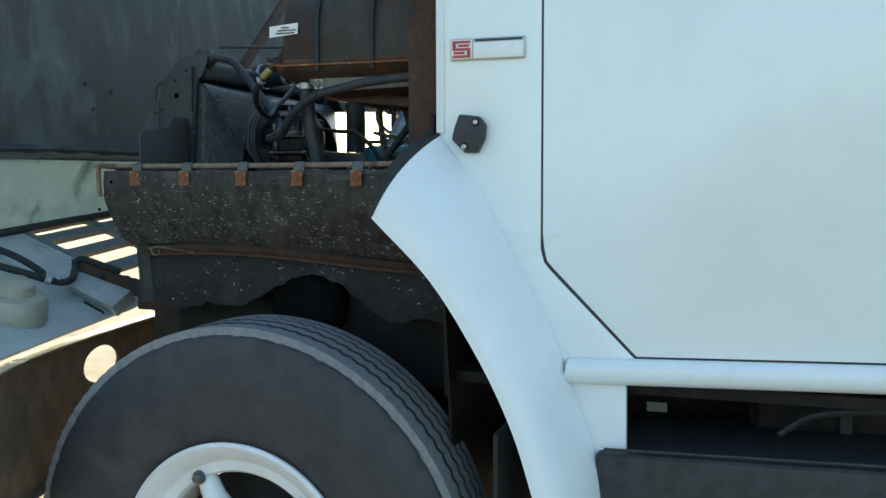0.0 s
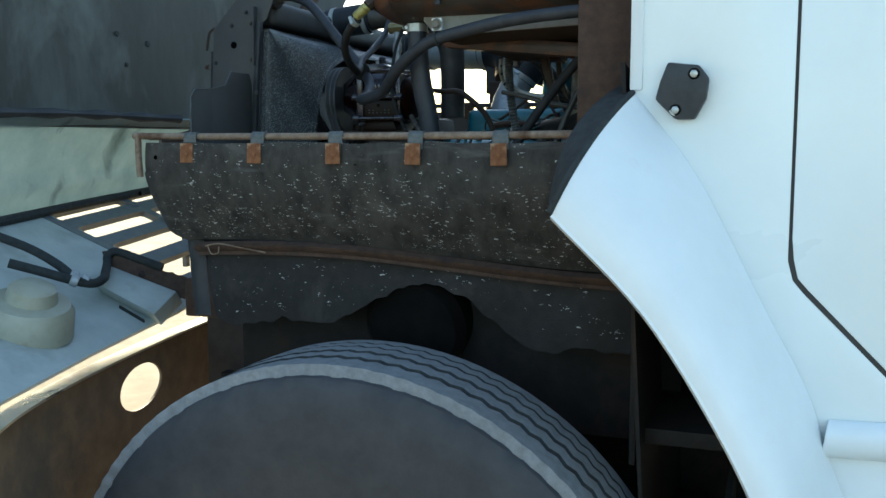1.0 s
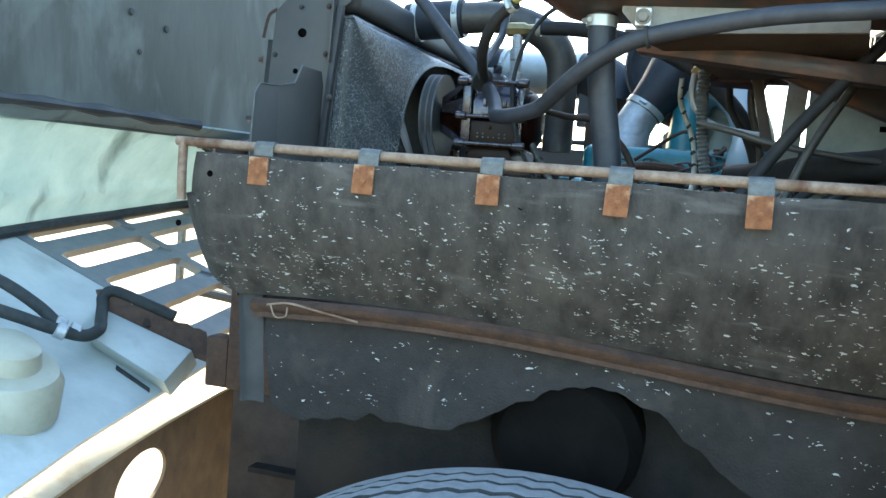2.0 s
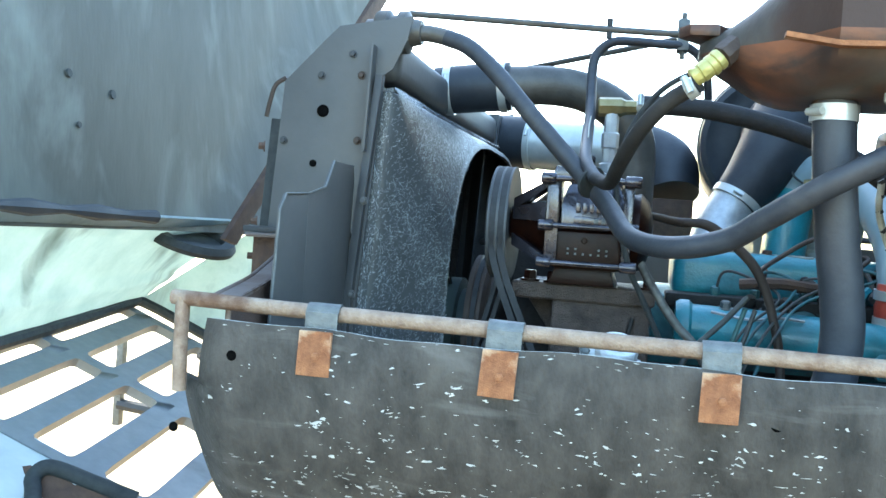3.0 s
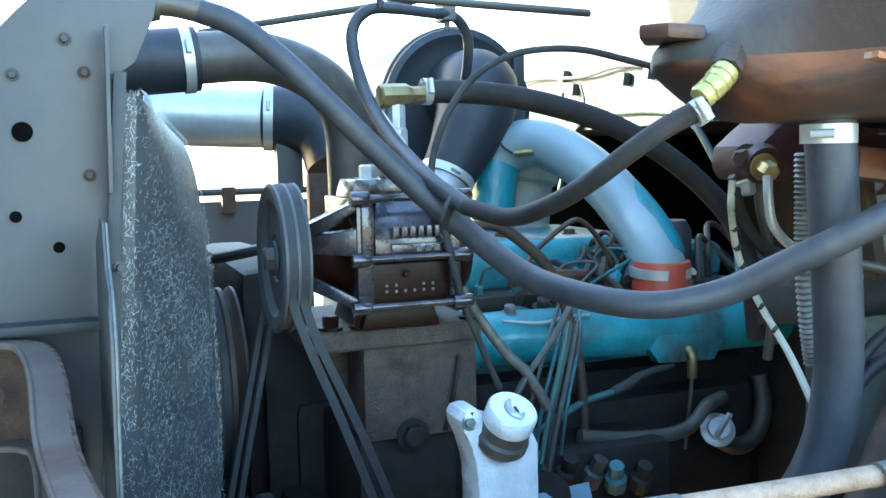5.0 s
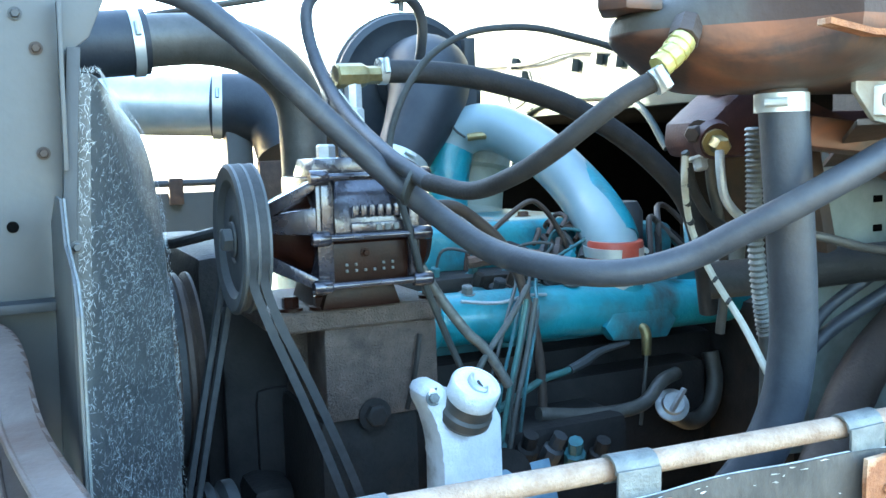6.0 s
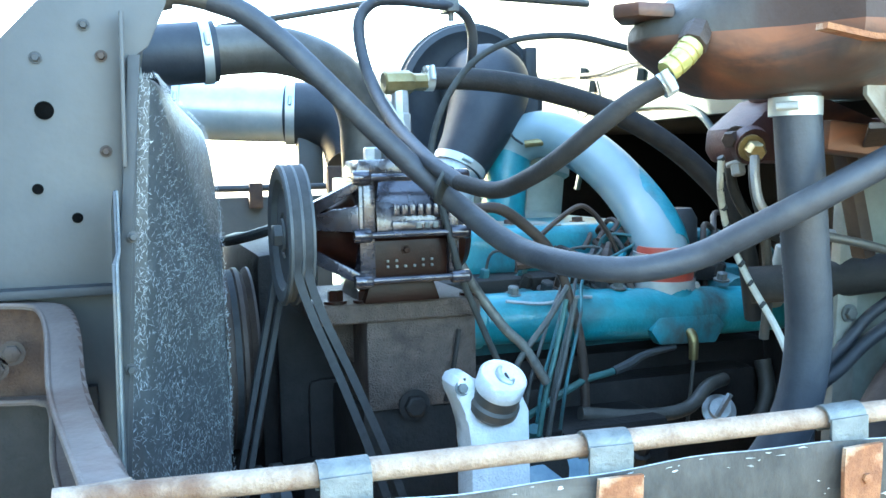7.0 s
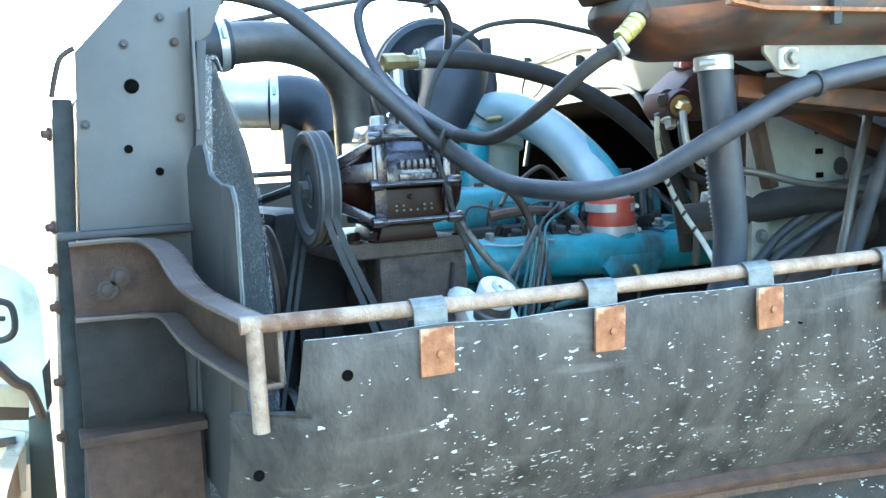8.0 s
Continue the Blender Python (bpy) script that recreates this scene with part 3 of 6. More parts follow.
# ---- splash apron, rail and clips ----
def apron():
    e = thing("splash_apron", (-1.0, 2.52, 0.95), "black speckled rubber splash apron hung below a rusty rail", "apron")

    def plan(x):
        return 2.493 + (0.05 * ((-1.4 - x) / 0.066) ** 2 if x < -1.4 else 0) - 0.012 * (x + 1.4)

    def upper(u, v):
        # outline: notched front edge, gently wavy top, sagging bottom
        bot = 1.2 + 0.012 * math.sin(u * 5) - 0.012 * u
        top = 1.386 + 0.0013 * math.sin(u * 23) + 0.0007 * math.sin(u * 61 + 1)
        z = top + (bot - top) * v
        if z > 1.331:
            x0 = -1.424 - 0.008 * (1.386 - z) / 0.055
        else:
            x0 = -1.468 + 0.09 * max(0.0, (1.245 - z) / 0.045) ** 1.6
        x = -1.424 + 0.924 * u + (x0 + 1.424) * max(0.0, 1 - u / 0.07)
        y = plan(x) + 0.062 * v ** 1.6 + 0.004 * noise.noise(V(x * 9, z * 9, 0)) - 0.01 * math.sin(math.pi * v) + 0.04 * max(0.0, (-1.33 - x) / 0.138) ** 2 * v * v
        return V(x, y, z)
    part("upper_panel", sheet(upper, 90, 40, 0.004), APRON, e, "black rubber panel flecked with white chips")

    part("worn_edge", tube([upper(k / 60, 0.002) + V(0, -0.0015, 0.0002) for k in range(61)], 0.0008, 6, 1), CHIP, e, "pale worn edge of the rubber")

    def lower(u, v):
        x = -1.36 + 0.86 * u + 0.03 * v * (1 - u)
        edge = 0.035 * noise.noise(V(u * 7, 0, 3)) + 0.012 * noise.noise(V(u * 31, 0, 5))
        dip = 0.1 * math.exp(-((u - 0.52) / 0.14) ** 2)
        z = 1.2 - (0.15 - dip + edge) * v - 0.012 * u
        return V(x, 2.575 + 0.012 * noise.noise(V(x * 8, z * 8, 1)) - 0.012 * (x + 1.36), z)
    part("lower_panel", sheet(lower, 80, 14, 0.004), SHADERUBBER, e, "torn black rubber lower panel")

    def fold(u, v):
        z = 1.196 - 0.15 * v + 0.006 * math.sin(u * 2.6)
        return V(-1.39 + 0.034 * u + 0.012 * v, 2.572 - 0.008 * math.sin(math.pi * u) + 0.003 * noise.noise(V(u * 4, v * 6, 0)), z)
    part("folded_edge", sheet(fold, 6, 14, 0.003), GREYD, e, "dark grey folded edge of the lower panel")

    def strip(u, v):
        x = -1.36 + 0.86 * u
        z = 1.196 - 0.026 * v + 0.012 * math.sin(u * 5) - 0.014 * u
        return V(x, 2.556 - 0.012 * (x + 1.36) - 0.014 * math.sin(math.pi * min(v * 1.5, 1)) + 0.002 * noise.noise(V(x * 30, 0, v)), z)
    part("angle_strip", sheet(strip, 60, 4, 0.004), RUST, e, "rusty angle iron strip along the apron")
    rnd = random.Random(11)

    def flecks(name, fn, spots, out):
        # paint chips: small ragged flakes, a third of a millimetre proud
        verts, faces = [], []
        for u, v, a, b, tilt in spots:
            o = fn(u, v)
            du, dv = fn(min(u + 0.004, 1), v) - fn(u - 0.004, v), fn(u, min(v + 0.01, 1)) - fn(u, max(v - 0.01, 0))
            du, dv = du.normalized(), dv.normalized()
            nn = du.cross(dv).normalized()
            nn = nn if nn.y < 0 else -nn
            base = len(verts)
            m = 9
            for k in range(m):
                an = 2 * math.pi * k / m
                q = rnd.uniform(0.3, 1.35)
                x, y = a * q * math.cos(an), b * q * math.sin(an)
                x, y = x * math.cos(tilt) - y * math.sin(tilt), x * math.sin(tilt) + y * math.cos(tilt)
                verts.append(o + du * x + dv * y + nn * (out + 0.0004))
            faces.append(list(range(base, base + m)))
        me = bpy.data.meshes.new(name)
        me.from_pydata([tuple(q) for q in verts], [], faces)
        me.materials.append(CHIP)
        ob = new(name, me)
        ob.parent = e
        ob.matrix_parent_inverse = Matrix.Translation(-e.location)
        tagged(ob, "white chips and scratches in the black rubber", "", "", "stuff")

    def scatter(n, lo, hi, dens):
        out = []
        while len(out) < n:
            u, v = rnd.random(), rnd.uniform(lo, hi)
            if 0.6 * noise.noise(V(u * 9, v * 3, 7)) + 0.35 * rnd.random() < dens or v < 0.55 * rnd.random():
                continue
            big = rnd.random() ** 3
            a = 0.0008 + 0.0042 * big
            out.append((u, v, a, min(a * 0.34, 0.0011) * rnd.uniform(0.35, 1.5), rnd.gauss(0.0, 0.2)))
            if big > 0.5 and rnd.random() < 0.5:
                for _ in range(rnd.randint(2, 5)):
                    out.append((min(max(u + rnd.gauss(0, 0.006), 0.01), 0.99), min(max(v + rnd.gauss(0, 0.03), 0.01), 0.99), rnd.uniform(0.0006, 0.0018), rnd.uniform(0.0005, 0.001), rnd.gauss(0, 0.5)))
        return out
    flecks("chip_speckle", upper, scatter(1650, 0.04, 0.97, -0.06), 0.0045)
    flecks("chip_speckle", upper, [(rnd.random(), rnd.uniform(0.004, 0.03), rnd.uniform(0.0008, 0.004), rnd.uniform(0.0002, 0.0006), rnd.gauss(0, 0.08)) for _ in range(45)], 0.0045)
    flecks("chip_speckle", lower, scatter(260, 0.05, 0.9, -0.1), 0.0045)
    part("wire_tie", tube([(-1.335, 2.545, 1.19), (-1.3, 2.54, 1.196), (-1.25, 2.538, 1.19), (-1.2, 2.54, 1.183)], 0.0016, 6), RAILM, e)
    part("wire_tie", tube([(-1.33, 2.545, 1.192), (-1.32, 2.542, 1.176), (-1.305, 2.542, 1.178), (-1.303, 2.543, 1.19)], 0.0012, 6), RAILM, e)
    for x, z in ((-1.398, 1.36), (-0.984, 1.352), (-1.46, 1.29)):
        part("hole", lathe([(0, 0), (0.0042, 0), (0.0042, 0.001), (0, 0.001)], (x, plan(x) - 0.0055 - (0.012 if z < 1.3 else 0.0), z), (0, -1, 0), 14), VOID, e)
    return e


apron()


def inner_fender():
    e = thing("inner_fender", (-0.8, 2.75, 0.8), "dark wheel-well lining behind the tyre", "inner fender")
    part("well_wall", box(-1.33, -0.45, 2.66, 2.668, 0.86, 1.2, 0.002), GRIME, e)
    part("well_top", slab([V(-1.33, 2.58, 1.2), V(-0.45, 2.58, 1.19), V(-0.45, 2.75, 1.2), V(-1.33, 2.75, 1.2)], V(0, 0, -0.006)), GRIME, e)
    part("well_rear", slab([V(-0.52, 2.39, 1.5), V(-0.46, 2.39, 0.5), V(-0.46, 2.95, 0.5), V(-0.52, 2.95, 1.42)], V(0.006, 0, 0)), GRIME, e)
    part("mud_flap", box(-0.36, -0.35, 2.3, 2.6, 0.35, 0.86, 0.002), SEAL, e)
    # Near-black drum stands for the dark round hollow behind the tyre.
    part("dark_drum", lathe([(0, 0), (0.085, 0), (0.1, 0.02), (0.1, 0.08), (0, 0.08)], (-0.93, 2.6, 1.045), (0, 1, 0.2), 36), DEEPSHADE, e, "round near-black drum standing for a dark hollow")
    part("leaf_spring", tube([(-1.45, 2.8, 0.72), (-0.9, 2.8, 0.6), (-0.4, 2.8, 0.7)], 0.03, 8), GRIME, e)


inner_fender()


def rail():
    e = thing("apron_rail", (-1.449, 2.513, 1.327), "bare rusty steel rail along the engine bay", "rail")
    part("rod", tube([(-1.466, 2.514, 1.4), (-1.3, 2.506, 1.3985), (-0.9, 2.492, 1.398), (-0.5, 2.476, 1.4)], 0.0064, 14, 8), RAILM, e)
    part("end_post", tube([(-1.4565, 2.513, 1.401), (-1.4565, 2.513, 1.36), (-1.456, 2.515, 1.322)], 0.0062, 14), RAILM, e)
    return e


rail()


def clip():
    x, y = -1.328, 2.4955
    zr = 1.3982
    e = thing("rail_clip", (x, y, zr), "grey strap clip over the rail with a rusty tab", "clip", "clips along the rail")
    fl = bmesh.new()
    merge(fl, sheet(lambda u, v: V(x - 0.0135 + 0.027 * u, 2.5055 + 0.0086 * math.cos(radians(180 - 250 * v)), zr + 0.0086 * math.sin(radians(180 - 250 * v))), 4, 16, 0.0016))
    merge(fl, box(x - 0.0135, x + 0.0135, 2.4955, 2.4975, zr - 0.022, zr + 0.002, 0.0006))
    part("strap", fl, ZINC, e, "grey weathered steel strap")
    tab = part("tab", sheet(lambda u, v: V(x - 0.0134 + 0.0268 * u - 0.001 * v, 2.4872 + 0.001 * v + 0.0004 * math.sin(5 * v + 3 * u), 1.386 - 0.035 * v), 6, 8, 0.003), PATCH, e, "orange rusted tab")
    part("rivet", bolt((x + 0.001, 2.4845, 1.3665), (0, -1, 0), 0.0032, 0.002, washer=False), PATCH, tab)
    return e


c0 = clip()
for i, (dx, dy, ry) in enumerate(((0.147, -0.006, 1.5), (0.304, -0.011, -1.0), (0.455, -0.0165, 1.0), (0.604, -0.022, -2.0))):
    copy_thing(c0, pose(-1.328 + dx, 2.4955 + dy, 1.3982 - dx * 0.001, 0, ry, 0))


def rail_bracket():
    e = thing("rail_bracket", (-1.5, 2.86, 1.37), "rusty channel bracket from radiator support to rail", "bracket")
    path = [V(-1.565, 2.883, 1.41), V(-1.52, 2.88, 1.41), V(-1.49, 2.862, 1.409), V(-1.477, 2.805, 1.405), V(-1.468, 2.7, 1.384), V(-1.4425, 2.545, 1.371)]
    hs = [0.078, 0.08, 0.078, 0.064, 0.05, 0.048]
    line = spline(path, 6)
    hh = list(np.interp(np.linspace(0, 5, len(line)), range(6), hs))

    def sec(i):
        h = hh[i] / 2
        nd = (line[min(i + 1, len(line) - 1)] - line[max(i - 1, 0)]).normalized()
        side = nd.cross(V(0, 0, 1)).normalized()
        w = 0.024
        return [line[i] + side * w * 0.5 + V(0, 0, h), line[i] - side * w * 0.5 + V(0, 0, h), line[i] - side * w * 0.5 - V(0, 0, h), line[i] + side * w * 0.5 - V(0, 0, h)]
    for name, ab in (("top_flange", (0, 1)), ("web", (1, 2)), ("bottom_flange", (2, 3))):
        def fn(u, v, ab=ab):
            i = round(u * (len(line) - 1))
            s = sec(i)
            return s[ab[0]].lerp(s[ab[1]], v)
        part(name, sheet(fn, len(line) - 1, 1, 0.003), RUST if name == "web" else ARM, e)
    for k in (0, 3):
        part("lip", tube([sec(i)[k] for i in range(len(line))], 0.0022, 8, 1), ARM, e, "paler lip of the channel")
    for k, q in ((0, 1), (1, 2), (2, 3)):
        part("end_edge", tube([sec(len(line) - 1)[k], sec(len(line) - 1)[q]], 0.0022, 8, 1), RAILM, e, "paler end edge of the channel")
    for x, z in ((-1.52, 1.412), (-1.533, 1.4)):
        part("bolt", bolt((x, 2.862, z), (0, -1, 0), 0.007, 0.005), RUSTD, e)
    return e


rail_bracket()


# ---- hood, tilted forward ----
def grille_plane(x, y):
    """The sloping plane of the grille opening."""
    return V(x, y, 1.09 - 0.466 * (x + 1.9))


def hood():
    e = thing("hood", (-1.85, 3.3, 0.95), "pale mint hood tipped forward, seen from inside", "hood")

    def out(q):
        return V(-1.05, 1.75, 1.45) + (Vector(q) - V(-1.05, 1.75, 1.45)) * 1.08

    def top(u, v):
        # Unseen upper panel made taller and wider to keep sun off the bay.
        z = 1.43 + 1.65 * v
        far = 3.74 + 0.64 * (z - 1.43) / 0.6 if z < 2.03 else 4.38 + 0.1 * (z - 2.03) + 0.5 * max(0, z - 2.2)
        y = 2.0 + (far - 2.0) * u
        x = -1.93 - 0.05 * math.sin(math.pi * u) - 0.1 * ((z - 1.43) / 1.15) ** 2 + 0.06 * max(0, u - 0.85) / 0.15 + 0.05 * max(0, 0.2 - u) + 0.006 * noise.noise(V(y * 3, z * 3, 0))
        return out(V(x, y, z))
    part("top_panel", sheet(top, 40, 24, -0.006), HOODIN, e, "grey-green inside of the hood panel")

    def nose(u, v):
        # band between the panel and the slanting edge of the grille opening
        y = 2.1 + (3.74 - 2.1) * u
        yl = 2.1 + 1.7 * u
        low = grille_plane(-2.138 - 0.132 * (yl - 3.0), yl)
        high = out(V(-1.925 - 0.05 * math.sin(math.pi * u), y, 1.455))
        q = high.lerp(low, v)
        dent = -0.022 * math.sin(math.pi * v) + 0.03 * math.exp(-((v - 0.02) / 0.05) ** 2) + 0.012 * math.exp(-((v - 0.72) / 0.05) ** 2)
        return q + V(dent + 0.01 * noise.noise(V(y * 6, q.z * 8, 2)), 0, 0)
    part("nose_band", sheet(nose, 60, 16, -0.005), HOODNOSE, e, "mint fibreglass nose band with sunlight in its colour")
    part("bond_seam", tube([out((-1.885 - 0.05 * math.sin(math.pi * u), 2.1 + 1.115 * u, 1.452 + 0.006 * math.sin(u * 7) + 0.014 * max(0.0, math.sin(u * 5.5 - 2.2)))) for u in [k / 16 for k in range(17)]],
                           [0.006 + 0.008 * abs(math.sin(k * 1.7)) for k in range(17)], 8, 3), GREYD, e, "dark bonding seam")
    # Thin dark discs stand for the holes in the panel.
    for y, z, r in ((3.093, 1.672, 0.008), (3.212, 1.657, 0.009), (3.122, 1.595, 0.006)):
        part("dark_hole", lathe([(0, 0.0), (r, 0.0), (r * 0.9, 0.003), (0, 0.003)], out((-1.93 - 0.05 * math.sin(math.pi * (y - 2.0) / (1.74 + 1.07 * (z - 1.43))) - 0.1 * ((z - 1.43) / 1.15) ** 2 + 0.004, y, z)), (1, 0, 0.15), 14), SEAL, e, "dark hole in the hood panel")
    # far headlight panel beside the grille
    far = [V(-2.243, 3.79, 1.25), out((-1.95, 3.74, 1.43)), out((-1.86, 3.95, 1.44)), out((-1.74, 4.02, 1.3)), V(-1.72, 3.95, 1.0), V(-1.9, 3.856, 1.087)]
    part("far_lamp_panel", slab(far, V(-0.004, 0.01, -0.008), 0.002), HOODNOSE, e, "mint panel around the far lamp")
    ring = lathe([(0.066, 0.0), (0.094, 0.0), (0.098, 0.01), (0.092, 0.024), (0.07, 0.024), (0.066, 0.01)], (-2.04, 3.64, 1.403), (0.3, -0.12, 0.93), 40)
    part("lamp_ring", ring, SEAL, e, "black rubber lamp ring")
    # far side of the hood
    def side(u, v):
        z = 0.86 + 0.55 * v
        return V(-2.05 + (0.437 - 0.1 * max(0, (z - 1.26) / 0.1) ** 2) * u, 4.25 + 0.03 * math.sin(u * 3), z)
    part("far_fender", sheet(side, 14, 14, 0.005), HOODNOSE, e, "mint inside of the far fender")
    part("far_handle", tube([(-1.71, 4.22, 1.265), (-1.675, 4.2, 1.25), (-1.67, 4.19, 1.2), (-1.69, 4.2, 1.175), (-1.74, 4.22, 1.17)], 0.008, 10), SEAL, e)
    part("far_handle_bar", tube([(-1.74, 4.22, 1.225), (-1.69, 4.2, 1.222)], 0.006, 8), SEAL, e)
    part("far_lamp_bar", slab([V(-1.76, 4.17, 1.084), V(-1.652, 4.17, 1.063), V(-1.656, 4.17, 1.014), V(-1.76, 4.17, 1.034)], V(0, 0.03, 0), 0.004), CREAM, e, "cream bar above the far lamp")
    part("far_lamp_gap", slab([V(-1.76, 4.175, 1.034), V(-1.656, 4.175, 1.014), V(-1.66, 4.175, 0.985), V(-1.76, 4.175, 1.0)], V(0, 0.02, 0), 0.002), RUSTD, e)
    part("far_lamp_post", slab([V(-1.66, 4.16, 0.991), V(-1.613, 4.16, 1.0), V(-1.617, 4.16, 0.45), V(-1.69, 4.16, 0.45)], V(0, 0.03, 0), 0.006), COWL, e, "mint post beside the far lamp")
    part("far_lamp_glass", slab([V(-1.78, 4.165, 0.995), V(-1.668, 4.165, 0.962), V(-1.679, 4.165, 0.823), V(-1.78, 4.165, 0.84)], V(0, 0.012, 0), 0.003), LAMPP, e, "pale lamp glass")
    part("far_lamp_bracket", box(-1.78, -1.69, 4.15, 4.163, 0.937, 0.956, 0.002), GREYD, e)
    part("far_loom", tube([(-1.78, 4.16, 1.16), (-1.72, 4.16, 1.128), (-1.68, 4.155, 1.083), (-1.65, 4.155, 1.057), (-1.63, 4.16, 0.99)], [0.012, 0.014, 0.013, 0.011, 0.012], 10), RUSTD, e, "dirty wiring loom")
    part("far_flap", slab([V(-1.622, 4.17, 1.095), V(-1.602, 4.17, 1.125), V(-1.606, 4.17, 1.02), V(-1.62, 4.17, 1.0)], V(0, 0.01, 0), 0.002), SEAL, e)
    part("prop_brace", slab([out(q) for q in ((-1.815, 3.315, 1.425), (-1.81, 3.355, 1.415), (-1.7, 4.02, 2.13), (-1.705, 3.97, 2.14))], V(0.012, 0, 0), 0.002), RUST, e, "rusty steel brace along the hood edge")
    # near headlight panel, hoses and bracket
    near = [V(-2.137, 3.0, 1.198), V(-1.7, 3.085, 0.995), V(-1.695, 2.95, 0.972), V(-1.618, 2.55, 0.957), V(-1.523, 2.22, 0.953), V(-1.4, 1.98, 0.95), V(-1.55, 1.9, 0.99), V(-2.0, 1.9, 1.13), V(-2.06, 2.4, 1.16)]
    part("near_lamp_panel", slab(near, V(-0.004, 0, -0.008)), LAMPP, e, "mint panel around the near lamp")
    part("lamp_bucket", lathe([(0, 0.085), (0.03, 0.085), (0.045, 0.075), (0.05, 0.05), (0.075, 0.045), (0.085, 0.03), (0.088, -0.02)], (-1.71, 2.475, 1.03), (0.3, -0.1, 0.94), 40), CREAM, e, "cream plastic lamp bucket")
    part("wire_loom", tube([(-1.99, 2.64, 1.19), (-1.9, 2.68, 1.15), (-1.83, 2.69, 1.115), (-1.785, 2.685, 1.09)], 0.0105, 12), SEAL, e, "black wire loom")
    part("wire_loom", tube([(-1.86, 2.58, 1.13), (-1.81, 2.63, 1.105), (-1.775, 2.67, 1.085), (-1.752, 2.71, 1.072), (-1.75, 2.745, 1.078), (-1.785, 2.795, 1.086), (-1.825, 2.85, 1.1), (-1.838, 2.868, 1.112), (-1.825, 2.885, 1.122), (-1.77, 2.905, 1.102), (-1.72, 2.922, 1.083)], 0.0105, 12), SEAL, e, "black wire loom")
    for p in ((-1.79, 2.685, 1.094), (-1.775, 2.668, 1.086), (-1.77, 2.695, 1.084)):
        part("loom_connector", lathe([(0.0112, 0), (0.0135, 0.002), (0.0135, 0.016), (0.0112, 0.018)], p, (0.6, 0.5, -0.35), 14), ALU, e, "bright connector ring")
    block = [V(-1.85, 2.865, 1.095), V(-1.665, 2.9, 1.03), V(-1.645, 2.785, 0.995), V(-1.8, 2.775, 1.062)]
    part("hinge_block", slab(block, V(-0.01, 0.04, -0.035), 0.004), LAMPP, e, "pale mint hinge block")
    part("hinge_bar", sheet(lambda u, v: V(-1.862, 2.885, 1.118).lerp(V(-1.67, 2.955, 1.05), u) + V(0.022, -0.012, -0.052) * v + V(0, 0, 0.007) * noise.noise(V(u * 14, v * 4, 0)), 28, 6, 0.016), RUST, e, "rusty hinge bar")
    for p in ((-1.77, 2.905, 1.062), (-1.685, 2.935, 1.02)):
        part("hinge_bolt", bolt(p, (0.7, -0.5, 0.5), 0.011, 0.014), RUSTD, e)
    part("hinge_slot", slab([V(-1.747, 2.793, 1.01), V(-1.674, 2.789, 0.98), V(-1.669, 2.78, 0.978), V(-1.742, 2.784, 1.008)], V(0, 0, -0.006), 0.001), SEAL, e)
    return e


hood()


def grille():
    e = thing("grille", (-1.9, 3.35, 1.05), "grey plastic grille with wide rounded openings", "grille")

    def cell(x0, x1, ya, yb, h0, h1, ga, gb):
        # one opening with rounded corners, and the flat web around it; rows climb a little towards the far side
        def at(x, y):
            return grille_plane(x - 0.14 * (y - 3.2), y + 0.22 * (x + 2.05))
        n = 48

        def ring(u, v):
            an = 2 * math.pi * u + math.pi / 4
            c, q = math.cos(an), math.sin(an)
            m = max(abs(c), abs(q))
            k = (abs(c) ** 12 + abs(q) ** 12) ** (1 / 12)
            inner = V((h0 + h1) / 2 + (h1 - h0) / 2 * c / k, (ga + gb) / 2 + (gb - ga) / 2 * q / k, 0)
            outer = V((x0 + x1) / 2 + (x1 - x0) / 2 * c / m, (ya + yb) / 2 + (yb - ya) / 2 * q / m, 0)
            w = inner.lerp(outer, v)
            return at(w.x, w.y)
        b = sheet(ring, n, 1, 0.018)
        bmesh.ops.remove_doubles(b, verts=b.verts, dist=1e-5)
        part("grille_cell", b, GRILLE, e)
    rows = ((-2.175, -2.1025, -2.158, -2.124), (-2.1025, -2.0085, -2.082, -2.028), (-2.0085, -1.902, -1.988, -1.924), (-1.902, -1.788, -1.88, -1.81), (-1.788, -1.66, -1.767, -1.69))
    for x0, x1, h0, h1 in rows:
        cell(x0, x1, 2.985, 3.372, h0, h1, 3.013, 3.355)
        cell(x0, x1, 3.372, 3.765, h0, h1, 3.39, 3.735)
    edge = [grille_plane(-2.03, 2.2), grille_plane(-2.138, 3.0), grille_plane(-2.17, 3.25), grille_plane(-2.2, 3.5), grille_plane(-2.232, 3.74), grille_plane(-2.225, 3.79), grille_plane(-2.1, 3.82), grille_plane(-1.9, 3.86), grille_plane(-1.75, 3.9)]
    part("frame_edge", tube([q + V(0.006, -0.004, 0.006) for q in edge], 0.0125, 8, 3), SEAL, e, "black rubber edge of the grille opening")
    part("rear_strut", box(-2.29, -2.272, 3.79, 3.81, 0.95, 1.2, 0.002), ZINC, e)
    part("rear_strut", tube([(-2.28, 3.8, 1.0), (-2.1, 3.8, 0.985)], 0.014, 8), GREYD, e)
    return e


grille()


